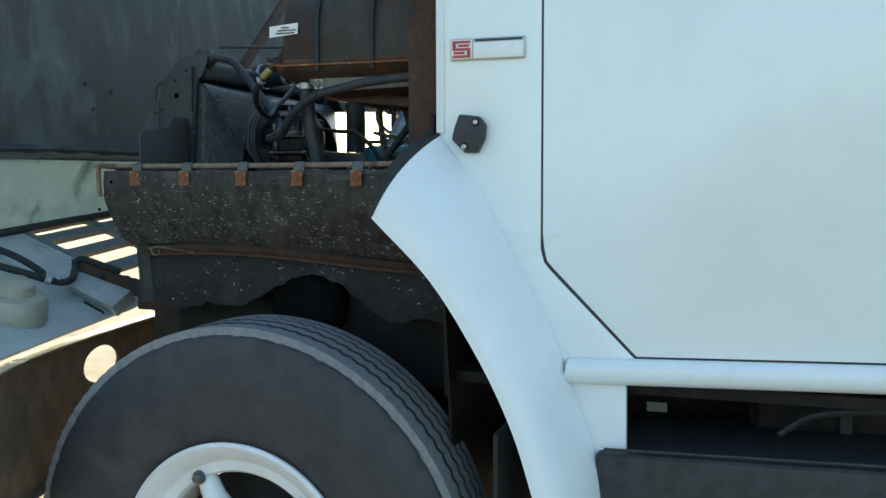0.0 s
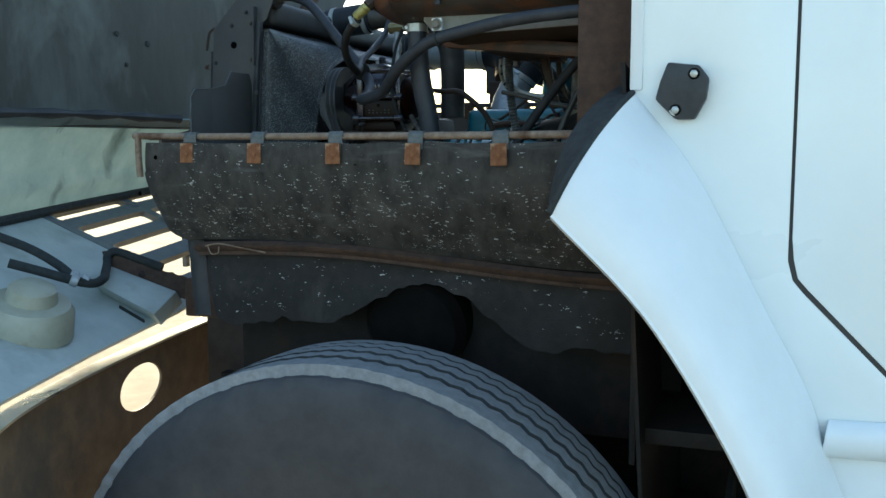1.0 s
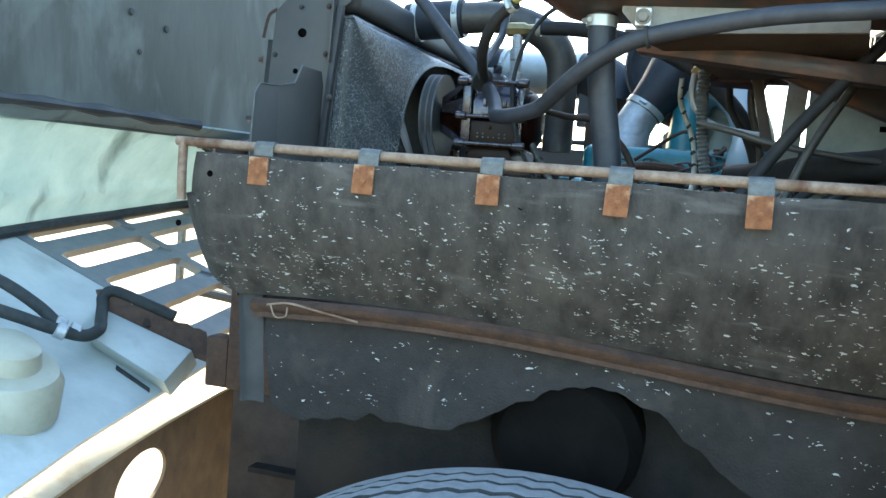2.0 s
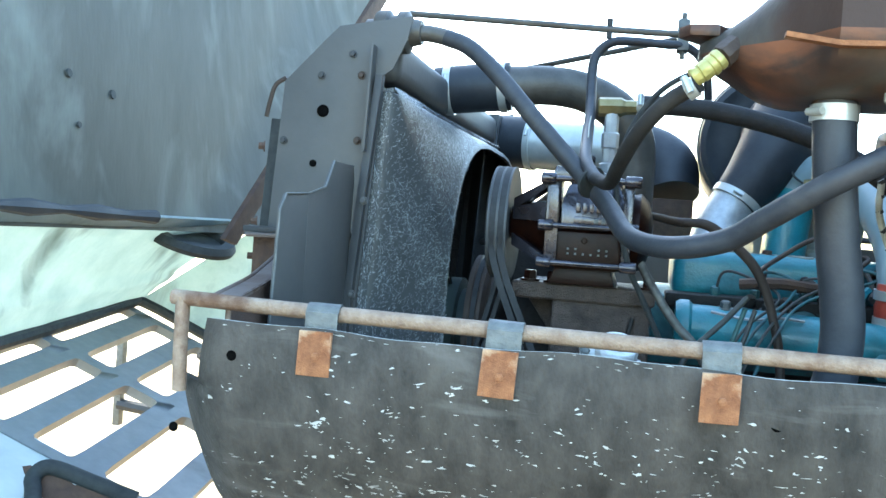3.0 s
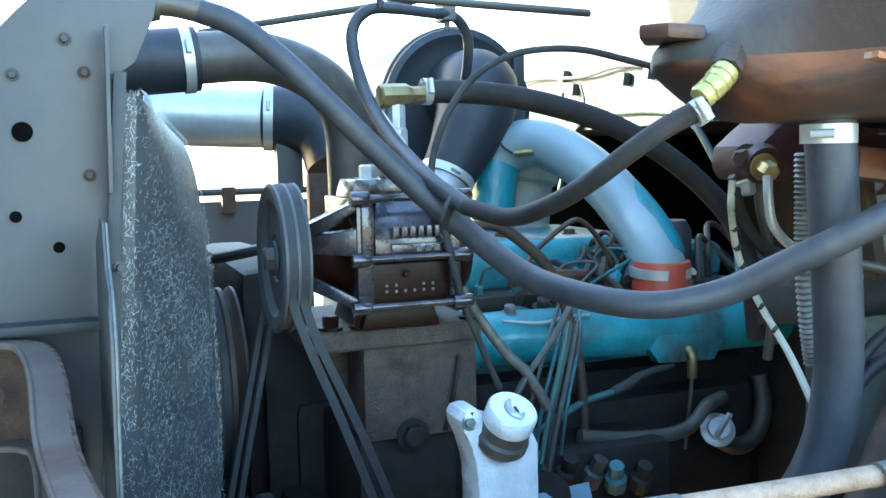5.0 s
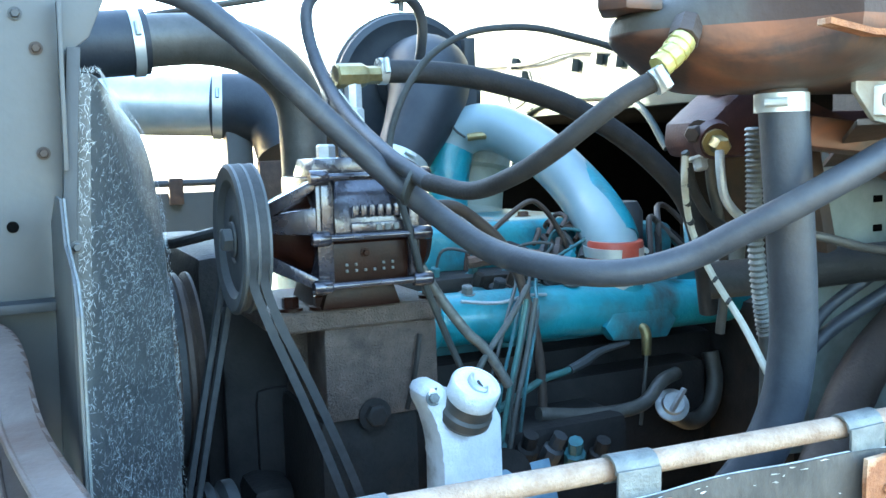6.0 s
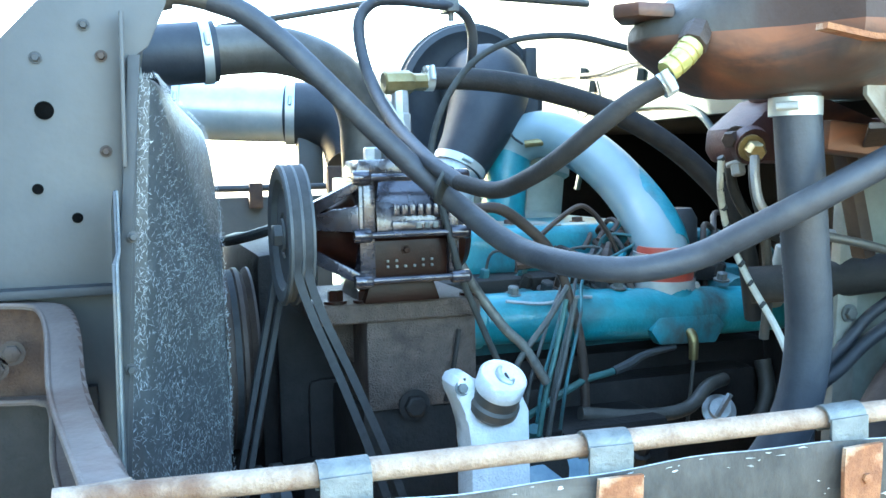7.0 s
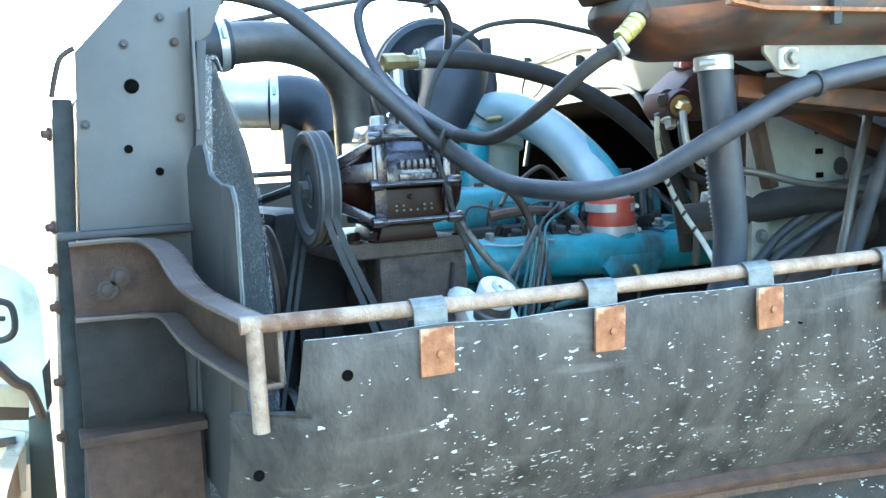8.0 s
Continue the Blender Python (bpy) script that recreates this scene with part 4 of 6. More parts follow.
def bumper():
    e = thing("bumper", (-1.65, 3.2, 0.5), "dark steel bumper seen from behind with bright sunlit edge", "bumper")
    plan = spline([V(-1.36, 1.95, 0), V(-1.5, 2.2, 0), V(-1.6, 2.55, 0), V(-1.68, 3.0, 0), V(-1.72, 3.4, 0), V(-1.72, 3.9, 0), V(-1.66, 4.5, 0)], 10)

    def pt(u):
        i = min(int(u * (len(plan) - 1)), len(plan) - 2)
        return plan[i].lerp(plan[i + 1], u * (len(plan) - 1) - i)
    face = lambda u, v: pt(u) + V(0, 0, 0.6 + 0.335 * v)
    length = sum((p - q).length for p, q in zip(plan, plan[1:]))
    hu, hv, hr, wide = 0.393, 0.735, 0.05, 1.8
    du, dv = 0.066 * wide / length, 0.066 / 0.335
    b = bmesh.new()
    for u0, u1, v0, v1, n in ((0, hu - du, 0, 1, 24), (hu + du, 1, 0, 1, 50), (hu - du, hu + du, 0, hv - dv, 4), (hu - du, hu + du, hv + dv, 1, 4)):
        merge(b, sheet(lambda u, v: face(u0 + (u1 - u0) * u, v0 + (v1 - v0) * v), n, 4, 0.006))

    def around(u, v):
        an = 2 * math.pi * u
        c, s = math.cos(an), math.sin(an)
        q = 0.066 / max(abs(c), abs(s))
        r = hr + (q - hr) * v
        return face(hu + wide * r * c / length, hv + r * s / 0.335)
    merge(b, sheet(around, 48, 2, 0.006))
    part("face", b, BUMPER, e, "dark rusty back of the bumper with an oval hole")
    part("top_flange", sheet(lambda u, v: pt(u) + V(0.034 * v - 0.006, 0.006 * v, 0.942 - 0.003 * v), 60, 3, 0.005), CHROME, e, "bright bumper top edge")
    part("bottom_flange", sheet(lambda u, v: pt(u) + V(0.03 * v, 0.005 * v, 0.6), 60, 2, 0.005), BUMPER, e)
    part("bracket", box(-1.555, -1.3, 2.86, 2.9, 0.7, 0.99, 0.006), RUSTD, e, "rusty bumper bracket")
    return e


bumper()


# ---- radiator and fan shroud ----
def radiator():
    e = thing("radiator", (-1.5, 3.35, 0.9), "grey steel-framed radiator with riveted side plate", "radiator")
    poly = [(-1.542, 1.645), (-1.49, 1.7), (-1.474, 1.716), (-1.38, 1.73), (-1.386, 1.7), (-1.402, 1.664), (-1.414, 1.655), (-1.428, 1.5), (-1.445, 1.25), (-1.455, 1.02), (-1.58, 1.02), (-1.57, 1.2), (-1.553, 1.45)]
    side = part("side_plate", slab([V(x, 2.905, z) for x, z in poly], V(0, 0.004, 0), 0.001), GREY, e, "blue-grey steel side plate with holes")
    far = slab([V(x, 3.79, z) for x, z in poly], V(0, 0.004, 0), 0.001)
    part("side_plate", far, GREY, e)
    for x, z, r in ((-1.4885, 1.609, 0.0078), (-1.497, 1.543, 0.0046), (-1.467, 1.5175, 0.0045)):
        part("hole", lathe([(0, 0), (r, 0), (r, 0.0012), (0, 0.0012)], (x, 2.9045, z), (0, -1, 0), 20), VOID, side, "black disc for a drilled hole")
    for x, z in ((-1.493, 1.653), (-1.441, 1.655), (-1.454, 1.681), (-1.538, 1.57), (-1.441, 1.574)):
        part("bolt", bolt((x, 2.9045, z), (0, -1, 0), 0.0036, 0.004), RUSTD if x > -1.45 else GREYD, side)
    part("rear_flange", slab([V(-1.4215, 2.9, 1.69), V(-1.4245, 2.9, 1.56), V(-1.428, 2.9, 1.56), V(-1.425, 2.9, 1.69)], V(0, -0.018, 0), 0.001), GREY, e)
    seam = [(-1.4135, 1.655), (-1.427, 1.5), (-1.444, 1.25), (-1.454, 1.02)]
    part("seam_flange", slab([V(x - 0.006, 2.902, z) for x, z in seam] + [V(x + 0.004, 2.902, z) for x, z in seam[::-1]], V(0, -0.012, 0), 0.001), GREYD, e)
    for z in (1.5, 1.385):
        part("bolt", bolt((-1.4125 - (1.655 - z) * 0.063, 2.889, z), (0, -1, 0), 0.0035, 0.005), GREY, e)
    part("core", box(-1.535, -1.47, 2.912, 3.788, 1.08, 1.66, 0.002, turn=(0, 3.5, 0)), CORE, e, "dark finned radiator core")
    part("top_tank", box(-1.486, -1.405, 2.945, 3.77, 1.655, 1.712, 0.018, segs=4), GREY, e, "rounded radiator top tank")
    part("bottom_tank", box(-1.58, -1.46, 2.93, 3.77, 0.98, 1.08, 0.01), GREYD, e)
    neck = part("filler_neck", lathe([(0, 0), (0.017, 0), (0.017, 0.012), (0.026, 0.014), (0.028, 0.018), (0.028, 0.03), (0.022, 0.033), (0.022, 0.042), (0.027, 0.044), (0.027, 0.054), (0.018, 0.058), (0.015, 0.072), (0, 0.072)], (-1.45, 2.947, 1.717), (1, -0.02, 0.02), 28), PIPE, e, "dull stacked radiator filler fitting")
    part("overflow_stub", tube([(-1.385, 2.946, 1.718), (-1.365, 2.946, 1.717), (-1.34, 2.942, 1.711)], 0.0105, 14), PIPE, neck)
    # frame in front of the core
    part("front_frame", box(-1.582, -1.562, 2.93, 2.96, 1.05, 1.6, 0.002, turn=(0, 3, 0)), SEAL, e)
    part("front_mesh", box(-1.58, -1.565, 2.96, 3.77, 1.05, 1.6, 0.002, turn=(0, 3, 0)), CORE, e)
    for z in (1.563, 1.465, 1.42, 1.38, 1.3, 1.24):
        part("edge_bolt", bolt((-1.573 - (1.56 - z) * 0.04, 2.928, z), (-0.9, -0.4, 0), 0.005, 0.007), RUST, e)
    part("corner_wire", tube([(-1.542, 2.91, 1.65), (-1.556, 2.91, 1.64), (-1.563, 2.912, 1.62), (-1.568, 2.915, 1.6)], 0.003, 8), RUSTD, e)
    part("support_angle", box(-1.575, -1.44, 2.88, 2.905, 1.452, 1.46, 0.002), GREYD, e)
    # Dark sheet laid over the plate to paint the shade below the bracket.
    part("shade_sheet", box(-1.566, -1.458, 2.893, 2.903, 1.25, 1.372, 0.002), SHADERUBBER, e, "dark sheet for the shade below the bracket")
    low = part("lower_plate", box(-1.568, -1.452, 2.855, 2.9, 0.98, 1.247, 0.006), RUST, e, "rusty lower radiator support")
    part("lower_foot", box(-1.612, -1.569, 2.858, 2.9, 0.98, 1.07, 0.006), RUST, low)
    part("lower_flange", box(-1.572, -1.446, 2.85, 2.9, 1.243, 1.253, 0.002), RUST, low)
    # baffle sheets beside the shroud
    lo = 1.18
    part("baffle", slab([V(-1.434, 2.878, 1.541), V(-1.434, 2.803, 1.541), V(-1.434, 2.779, 1.51), V(-1.433, 2.728, 1.5), V(-1.438, 2.75, lo), V(-1.444, 2.895, lo), V(-1.438, 2.895, 1.52)], V(-0.002, 0, 0), 0.0006), GREY, e, "grey baffle sheet with stepped top")
    part("baffle_wing", slab([V(-1.433, 2.728, 1.5), V(-1.435, 2.669, 1.497), V(-1.435, 2.655, 1.481), V(-1.44, 2.65, lo), V(-1.438, 2.75, lo)], V(-0.002, 0, 0), 0.0006), GREY, e, "bent near wing of the baffle")
    part("baffle_lip", tube([(-1.433, 2.803, 1.541), (-1.433, 2.779, 1.51), (-1.433, 2.728, 1.5), (-1.434, 2.669, 1.497), (-1.434, 2.655, 1.481), (-1.44, 2.65, lo)], 0.0011, 6, 1), ZINC, e, "paler sheet edge")
    return e


radiator()


def shroud():
    e = thing("fan_shroud", (-1.4, 3.35, 0.95), "dark glassfibre fan shroud with frayed pale fibres", "fan shroud")
    cy, cz, rc = 3.352, 1.295, 0.35

    def fn(u, v):
        # rectangular collar at the radiator, ruled over to a round throat
        an = (u * 360.0) % 360
        c, k = math.cos(radians(an)), math.sin(radians(an))
        m = (abs(c) ** 3.2 + abs(k) ** 3.2) ** (-1 / 3.2)
        q = V(-1.34, cy + rc * c * m, cz + 0.318 * k * m)
        near, far, up, low = 2.911, 3.79, 1.637, 1.0
        a = an % 180
        m = min(a, 180 - a)
        if m < 28:
            w = m / 28 * (1 if an < 180 else -1)
            z = cz + (up - cz) * w if w > 0 else cz + (cz - low) * w
            y = far if an < 90 or an > 270 else near
        else:
            z = up if an < 180 else low
            y = far if an < 90 or an > 270 else near
            if m > 68:
                w = (90 - m) / 22
                y = cy + (y - cy) * w
        p = V(-1.424 - 0.06 * (1.637 - z), y, z)
        if v < 0.22:
            r = p + V(0.024 * v / 0.22, 0, 0)
        elif v < 0.86:
            s = p + V(0.024, 0, 0)
            w = (v - 0.22) / 0.64
            r = s.lerp(q, w)
            r += (p + V(0.034, 0, 0) - s) * max(0, 1 - w / 0.2) * w * 1.2
        else:
            f = (v - 0.86) / 0.14
            r = q + V(0.003 * f, -0.008 * math.cos(radians(an)) * f * f, -0.008 * math.sin(radians(an)) * f * f)
        return r + V(0, 0.0013 * noise.noise(r * 50), 0.0013 * noise.noise(r * 50 + V(5, 0, 0)))
    part("shell", sheet(fn, 192, 20, 0.004), SHROUD, e, "", 22)
    # frayed strands over the near side
    rnd = random.Random(5)
    verts, faces = [], []
    count = 0
    while count < 15000:
        u, v = rnd.uniform(0.25, 0.72), rnd.uniform(0.02, 0.9)
        o = fn(u, v)
        if o.z < 1.08 or 0.7 * noise.noise(o * 22) + 0.9 * rnd.random() < 0.3:
            continue
        count += 1
        du, dv = (fn(u + 0.002, v) - fn(u - 0.002, v)), (fn(u, min(v + 0.01, 1)) - fn(u, max(v - 0.01, 0)))
        if du.length < 1e-6 or dv.length < 1e-6:
            continue
        nn = du.cross(dv)
        if nn.length < 1e-12:
            continue
        nn.normalize()
        nn = nn if nn.dot(o - V(-1.5, cy, cz)) > 0 else -nn
        a = dv.normalized()
        b = nn.cross(a)
        th = rnd.gauss(1.57, 0.7)
        bend = rnd.gauss(0, 0.2)
        length, wid = rnd.uniform(0.002, 0.0065), rnd.uniform(0.00011, 0.00026)
        q = o + nn * rnd.uniform(0.0044, 0.0056)
        base = len(verts)
        for k in range(5):
            d = a * math.cos(th) + b * math.sin(th)
            sd = nn.cross(d)
            w = wid * (1 - abs(k - 2) / 2.6)
            verts += [tuple(q - sd * w), tuple(q + sd * w)]
            q = q + d * length / 4
            th += bend
        for k in range(4):
            i = base + 2 * k
            faces.append((i, i + 1, i + 3, i + 2))
    me = bpy.data.meshes.new("fibre_fuzz")
    me.from_pydata(verts, [], faces)
    me.materials.append(FIBRE)
    ob = new("fibre_fuzz", me)
    ob.parent = e
    ob.matrix_parent_inverse = Matrix.Translation(-e.location)
    tagged(ob, "frayed whitish glass fibres", "", "", "stuff")
    part("edge_flange", slab([V(-1.424, 2.907, 1.63), V(-1.412, 2.907, 1.63), V(-1.45, 2.907, 1.03), V(-1.462, 2.907, 1.03)], V(0, -0.004, 0), 0.001), GREYD, e)
    # fan inside
    hub = thing("fan", (-1.33, cy, cz), "cooling fan with dark blades inside the shroud", "fan")
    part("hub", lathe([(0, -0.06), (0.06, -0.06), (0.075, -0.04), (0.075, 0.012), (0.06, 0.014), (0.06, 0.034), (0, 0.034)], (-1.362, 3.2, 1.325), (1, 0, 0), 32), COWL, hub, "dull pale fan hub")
    for k in range(6):
        an = radians(20 + 60 * k)
        d = V(0, math.cos(an), math.sin(an))
        t = V(0, -math.sin(an), math.cos(an))
        c = V(-1.38, cy, cz)
        part("blade", slab([c + d * 0.06 - t * 0.03 - V(0.012, 0, 0), c + d * 0.06 + t * 0.03 + V(0.012, 0, 0), c + d * 0.32 + t * 0.06 + V(0.02, 0, 0), c + d * 0.32 - t * 0.05 - V(0.02, 0, 0)], V(0.003, 0, 0), 0.0008), GREYD, hub)
    return e


shroud()


# ---- engine ----
def engine():
    e = thing("engine", (-0.85, 3.25, 0.6), "teal-painted grimy truck diesel engine", "engine")
    part("block", box(-1.23, -0.55, 3.16, 3.75, 0.75, 1.3, 0.02), GRIME, e, "grimy dark engine block")
    part("front_cover", box(-1.25, -1.2, 3.1, 3.7, 0.8, 1.2, 0.015), GRIME, e)
    # Added plate; keeps the sunlit block top out of sight.
    part("gear_plate", box(-1.262, -1.08, 3.17, 3.19, 0.9, 1.395, 0.006), GRIME, e, "dark front plate added to hide the sunlit block")
    part("oil_gallery", box(-1.05, -0.6, 3.12, 3.2, 1.12, 1.27, 0.02), GRIME, e)
    part("head", box(-1.1, -0.56, 3.2, 3.62, 1.29, 1.4, 0.012), TEALD, e, "grimy teal cylinder head")
    cover = part("rocker_cover", box(-1.04, -0.7, 3.24, 3.5, 1.395, 1.468, 0.022, segs=4), TEAL, e, "teal rocker cover with rusty top")
    part("cover_rear", box(-0.69, -0.56, 3.24, 3.5, 1.395, 1.45, 0.02, segs=3), TEALD, e)
    for x in (-1.0, -0.9, -0.79, -0.65):
        part("cover_bolt", bolt((x, 3.3, 1.467), (0, 0, 1), 0.008, 0.007), RUST, cover)
    # intake manifold log
    man = part("manifold", tube([(-1.03, 3.13, 1.362), (-0.9, 3.13, 1.358), (-0.7, 3.13, 1.35), (-0.54, 3.13, 1.345)], [0.032, 0.034, 0.034, 0.03], 24), TEAL, e, "bright teal intake manifold")
    part("manifold_end", lathe([(0, -0.006), (0.034, -0.006), (0.037, 0), (0.037, 0.012), (0.033, 0.016)], (-1.03, 3.13, 1.362), (1, 0, 0), 28), TEAL, man)
    part("inlet_neck", lathe([(0.044, -0.03), (0.04, -0.01), (0.036, 0.01), (0.035, 0.03)], (-0.735, 3.14, 1.358), (0, 0.06, 1), 28), TEAL, man)
    part("pad", slab([V(-0.79, 3.092, 1.335), V(-0.775, 3.094, 1.315), V(-0.69, 3.094, 1.312), V(-0.675, 3.094, 1.335), V(-0.69, 3.096, 1.352), V(-0.775, 3.096, 1.352)], V(0, 0.02, 0), 0.003), TEAL, man)
    for x in (-0.94, -0.86, -0.62):
        part("port", tube([(x, 3.14, 1.365), (x, 3.2, 1.372), (x, 3.26, 1.37)], [0.026, 0.024, 0.024], 16), TEALD, man)
        part("port_bolt", bolt((x + 0.03, 3.155, 1.388), (0, -0.4, 1), 0.009, 0.012), GREYD, man)
    for x in (-0.97, -0.82, -0.66):
        part("stud", bolt((x, 3.125, 1.39), (0, -0.2, 1), 0.0075, 0.01), ZINC, man)
    part("seam_wire", tube([(-0.99, 3.1, 1.387), (-0.94, 3.098, 1.381), (-0.9, 3.1, 1.386), (-0.87, 3.104, 1.384)], 0.0022, 6), ALU, e)
    elbow = part("brass_elbow", tube([(-0.735, 3.11, 1.328), (-0.73, 3.095, 1.328), (-0.728, 3.09, 1.318), (-0.728, 3.09, 1.293)], [0.006, 0.0068, 0.0068, 0.006], 12), BRASS, e, "brass elbow fitting")
    part("thin_line", tube([(-0.728, 3.09, 1.293), (-0.731, 3.09, 1.26), (-0.738, 3.09, 1.2)], 0.0025, 8), PIPE, elbow)
    # injection lines over the head
    rnd = random.Random(4)
    for k in range(4):
        x = -0.98 + 0.055 * k
        part("injector_line", tube([(x, 3.2, 1.4), (x + 0.01, 3.19, 1.435 + rnd.random() * 0.02), (x + 0.05, 3.17, 1.43 + rnd.random() * 0.02), (-0.9 + 0.012 * k, 3.13, 1.41), (-0.95 + 0.014 * k, 3.06, 1.37), (-0.99 + 0.016 * k, 3.03, 1.3), (-1.0 + 0.016 * k, 3.03, 1.24)], 0.0021, 8), (WIRE, TEALD)[k % 2], e)
        part("injector_nut", bolt((x, 3.2, 1.4), (0, -0.3, 1), 0.007, 0.015), TEALD, e)
    # Dark blocks added to close gaps where bright ground showed between pulleys and shroud.
    part("pulley_filler", box(-1.345, -1.2, 3.3, 3.95, 0.8, 1.2, 0.02), GRIME, e, "dark filler block behind the pulleys")
    part("gap_filler", box(-1.282, -1.2, 3.2, 3.62, 1.15, 1.455, 0.02), GRIME, e, "dark filler block beside the compressor pulley")
    part("crossmember", box(-1.5, -1.26, 2.92, 3.9, 0.72, 1.06, 0.01), GRIME, e, "dark filler box low behind the fan")
    for m, r in ((RUSTD, 0.005), (GRIME, 0.006), (RUST, 0.004), (GRIME, 0.0055), (PIPE, 0.0035), (RUSTD, 0.006)):
        x, y = rnd.uniform(-0.98, -0.78), rnd.uniform(3.18, 3.27)
        dx, dy = rnd.uniform(-0.09, 0.12), rnd.uniform(-0.05, 0.05)
        z = 1.415 + 0.035 * rnd.random()
        part("fuel_line", tube([(x, y, 1.39), (x + 0.2 * dx, y + 0.2 * dy, z), (x + 0.6 * dx, y + 0.7 * dy, z + 0.02 * rnd.random()), (x + dx, y + dy - 0.03, z - 0.01), (x + dx + 0.01, y + dy - 0.05, 1.38)], r, 8), m, e)
    for k in range(7):
        x = -0.93 + 0.05 * k + rnd.uniform(-0.01, 0.01)
        part("line_nut", bolt((x, 3.16 + 0.03 * rnd.random(), 1.39), (rnd.uniform(-0.3, 0.3), -0.5, 1), 0.008, 0.018), (GRIME, RUSTD, ZINC)[k % 3], e)
    # clustered union nuts and brown lines behind the manifold
    for k in range(5):
        a = V(-0.862 + 0.022 * k, 3.165 + 0.006 * (k % 2), 1.412 + 0.004 * (k % 3))
        b = a + V(0.028 + 0.004 * (k % 2), 0.03, 0.026 + 0.006 * (k % 3))
        m = (TEALD, GREYD, RUSTD, TEAL, GREYD)[k]
        part("union_nut", lathe([(0, 0), (0.0075, 0), (0.0085, 0.002), (0.0085, 0.018), (0.007, 0.02), (0.0055, 0.021), (0.0055, 0.034), (0, 0.034)], a, b - a, 6), m, e)
        part("fuel_pipe", tube([b, b + V(0.015, 0.012, 0.012), b + V(0.028 - 0.008 * k, 0.035, 0.014), b + V(0.03 - 0.012 * k, 0.06, -0.02)], 0.0035, 8, 6), (RUSTD, RUST)[k % 2], e)
    part("cross_line", tube([(-0.93, 3.16, 1.44), (-0.905, 3.18, 1.46), (-0.854, 3.18, 1.495), (-0.83, 3.18, 1.49), (-0.805, 3.18, 1.46), (-0.79, 3.18, 1.43)], 0.0035, 8, 6), RUSTD, e, "brown bent steel line")
    for k in range(9):
        x, y = -0.705 + 0.018 * k + rnd.uniform(-0.006, 0.006), 3.2 + 0.014 * (k % 4)
        top = 1.43 + 0.05 * rnd.random()
        part("rear_line", tube([(x - 0.02, y - 0.02, 1.375), (x - 0.008, y, top - 0.02), (x + 0.015, y + 0.03, top + 0.01 * rnd.random()), (x + 0.05, y + 0.045, top - 0.015 * rnd.random()), (x + 0.09, y + 0.03, top - 0.05)], rnd.choice((0.0045, 0.006, 0.008)), 8, 6), (GRIME, RUSTD, TEALD)[k % 3], e, "dark bent line behind the intake joint")
    part("head_plate", box(-1.05, -0.62, 3.17, 3.25, 1.385, 1.405, 0.004), GRIME, e)
    part("rust_patch", sheet(lambda u, v: V(-0.97 + 0.13 * u, 3.27 + 0.12 * v + 0.02 * math.sin(u * 5), 1.4685 + 0.003 * noise.noise(V(u * 5, v * 5, 0))), 12, 8, 0.003), BRACKET, cover, "bare tan patch where paint has flaked")
    part("bracket_arm", tube([(-0.95, 3.16, 1.425), (-0.9, 3.15, 1.43), (-0.84, 3.17, 1.425)], 0.008, 8), RUST, e)
    part("fuel_filter", lathe([(0, 0), (0.035, 0), (0.038, 0.01), (0.038, 0.07), (0.03, 0.085), (0, 0.085)], (-0.66, 3.25, 1.4), (0, 0, 1), 28), GREYD, e)
    # injection pump and lower fittings
    pump = part("injection_pump", box(-1.02, -0.8, 3.03, 3.13, 1.13, 1.24, 0.012), GRIME, e, "dirty injection pump")
    part("pump_cap", lathe([(0, 0), (0.03, 0), (0.03, 0.03), (0, 0.03)], (-0.99, 3.02, 1.2), (0, -1, 0.2), 24), GRIME, pump)
    part("pump_label", box(-1.02, -0.93, 2.985, 2.989, 1.16, 1.215, 0.001, turn=(-20, 0, 8)), surf("pump_blue", (0.12, 0.2, 0.27), (0.2, 0.3, 0.36), scale=60, rough=0.4), pump)
    for k, m in enumerate((TEALD, GRIME, GREYD, TEALD, GRIME)):
        x = -0.985 + 0.034 * k
        part("delivery_union", lathe([(0, 0), (0.011, 0), (0.013, 0.003), (0.013, 0.02), (0.009, 0.023), (0.009, 0.04), (0, 0.041)], (x, 3.03 - 0.006 * (k % 2), 1.215 - 0.008 * k), (0.25 * (k % 3 - 1), -0.5, 1), 8), m, pump, "grimy union on the injection pump")
    part("return_tube", tube([(-0.91, 3.06, 1.247), (-0.83, 3.06, 1.235), (-0.76, 3.06, 1.237), (-0.72, 3.07, 1.26), (-0.68, 3.09, 1.262)], 0.009, 12), PIPE, e, "bare steel return tube")
    # Green hose and brass union take darker materials for the shade around them.
    part("green_hose", tube([(-0.99, 3.08, 1.235), (-0.95, 3.07, 1.262), (-0.9, 3.07, 1.285), (-0.86, 3.075, 1.291), (-0.83, 3.08, 1.298)], 0.0045, 10), WIREG, e)
    part("union", tube([(-0.855, 3.075, 1.292), (-0.83, 3.08, 1.298), (-0.8, 3.09, 1.306), (-0.75, 3.1, 1.31)], [0.006, 0.0065, 0.005, 0.004], 8), GREYD, e)
    dip = part("fill_cap", lathe([(0, 0), (0.022, 0), (0.022, 0.004), (0.015, 0.007), (0.014, 0.014), (0, 0.015)], (-0.699, 3.075, 1.224), (-0.35, -0.75, 0.5), 28), ALU, e, "round aluminium filler cap")
    part("fill_tab", box(-0.712, -0.705, 3.048, 3.053, 1.222, 1.256, 0.001, turn=(20, 20, 10)), ALU, dip)
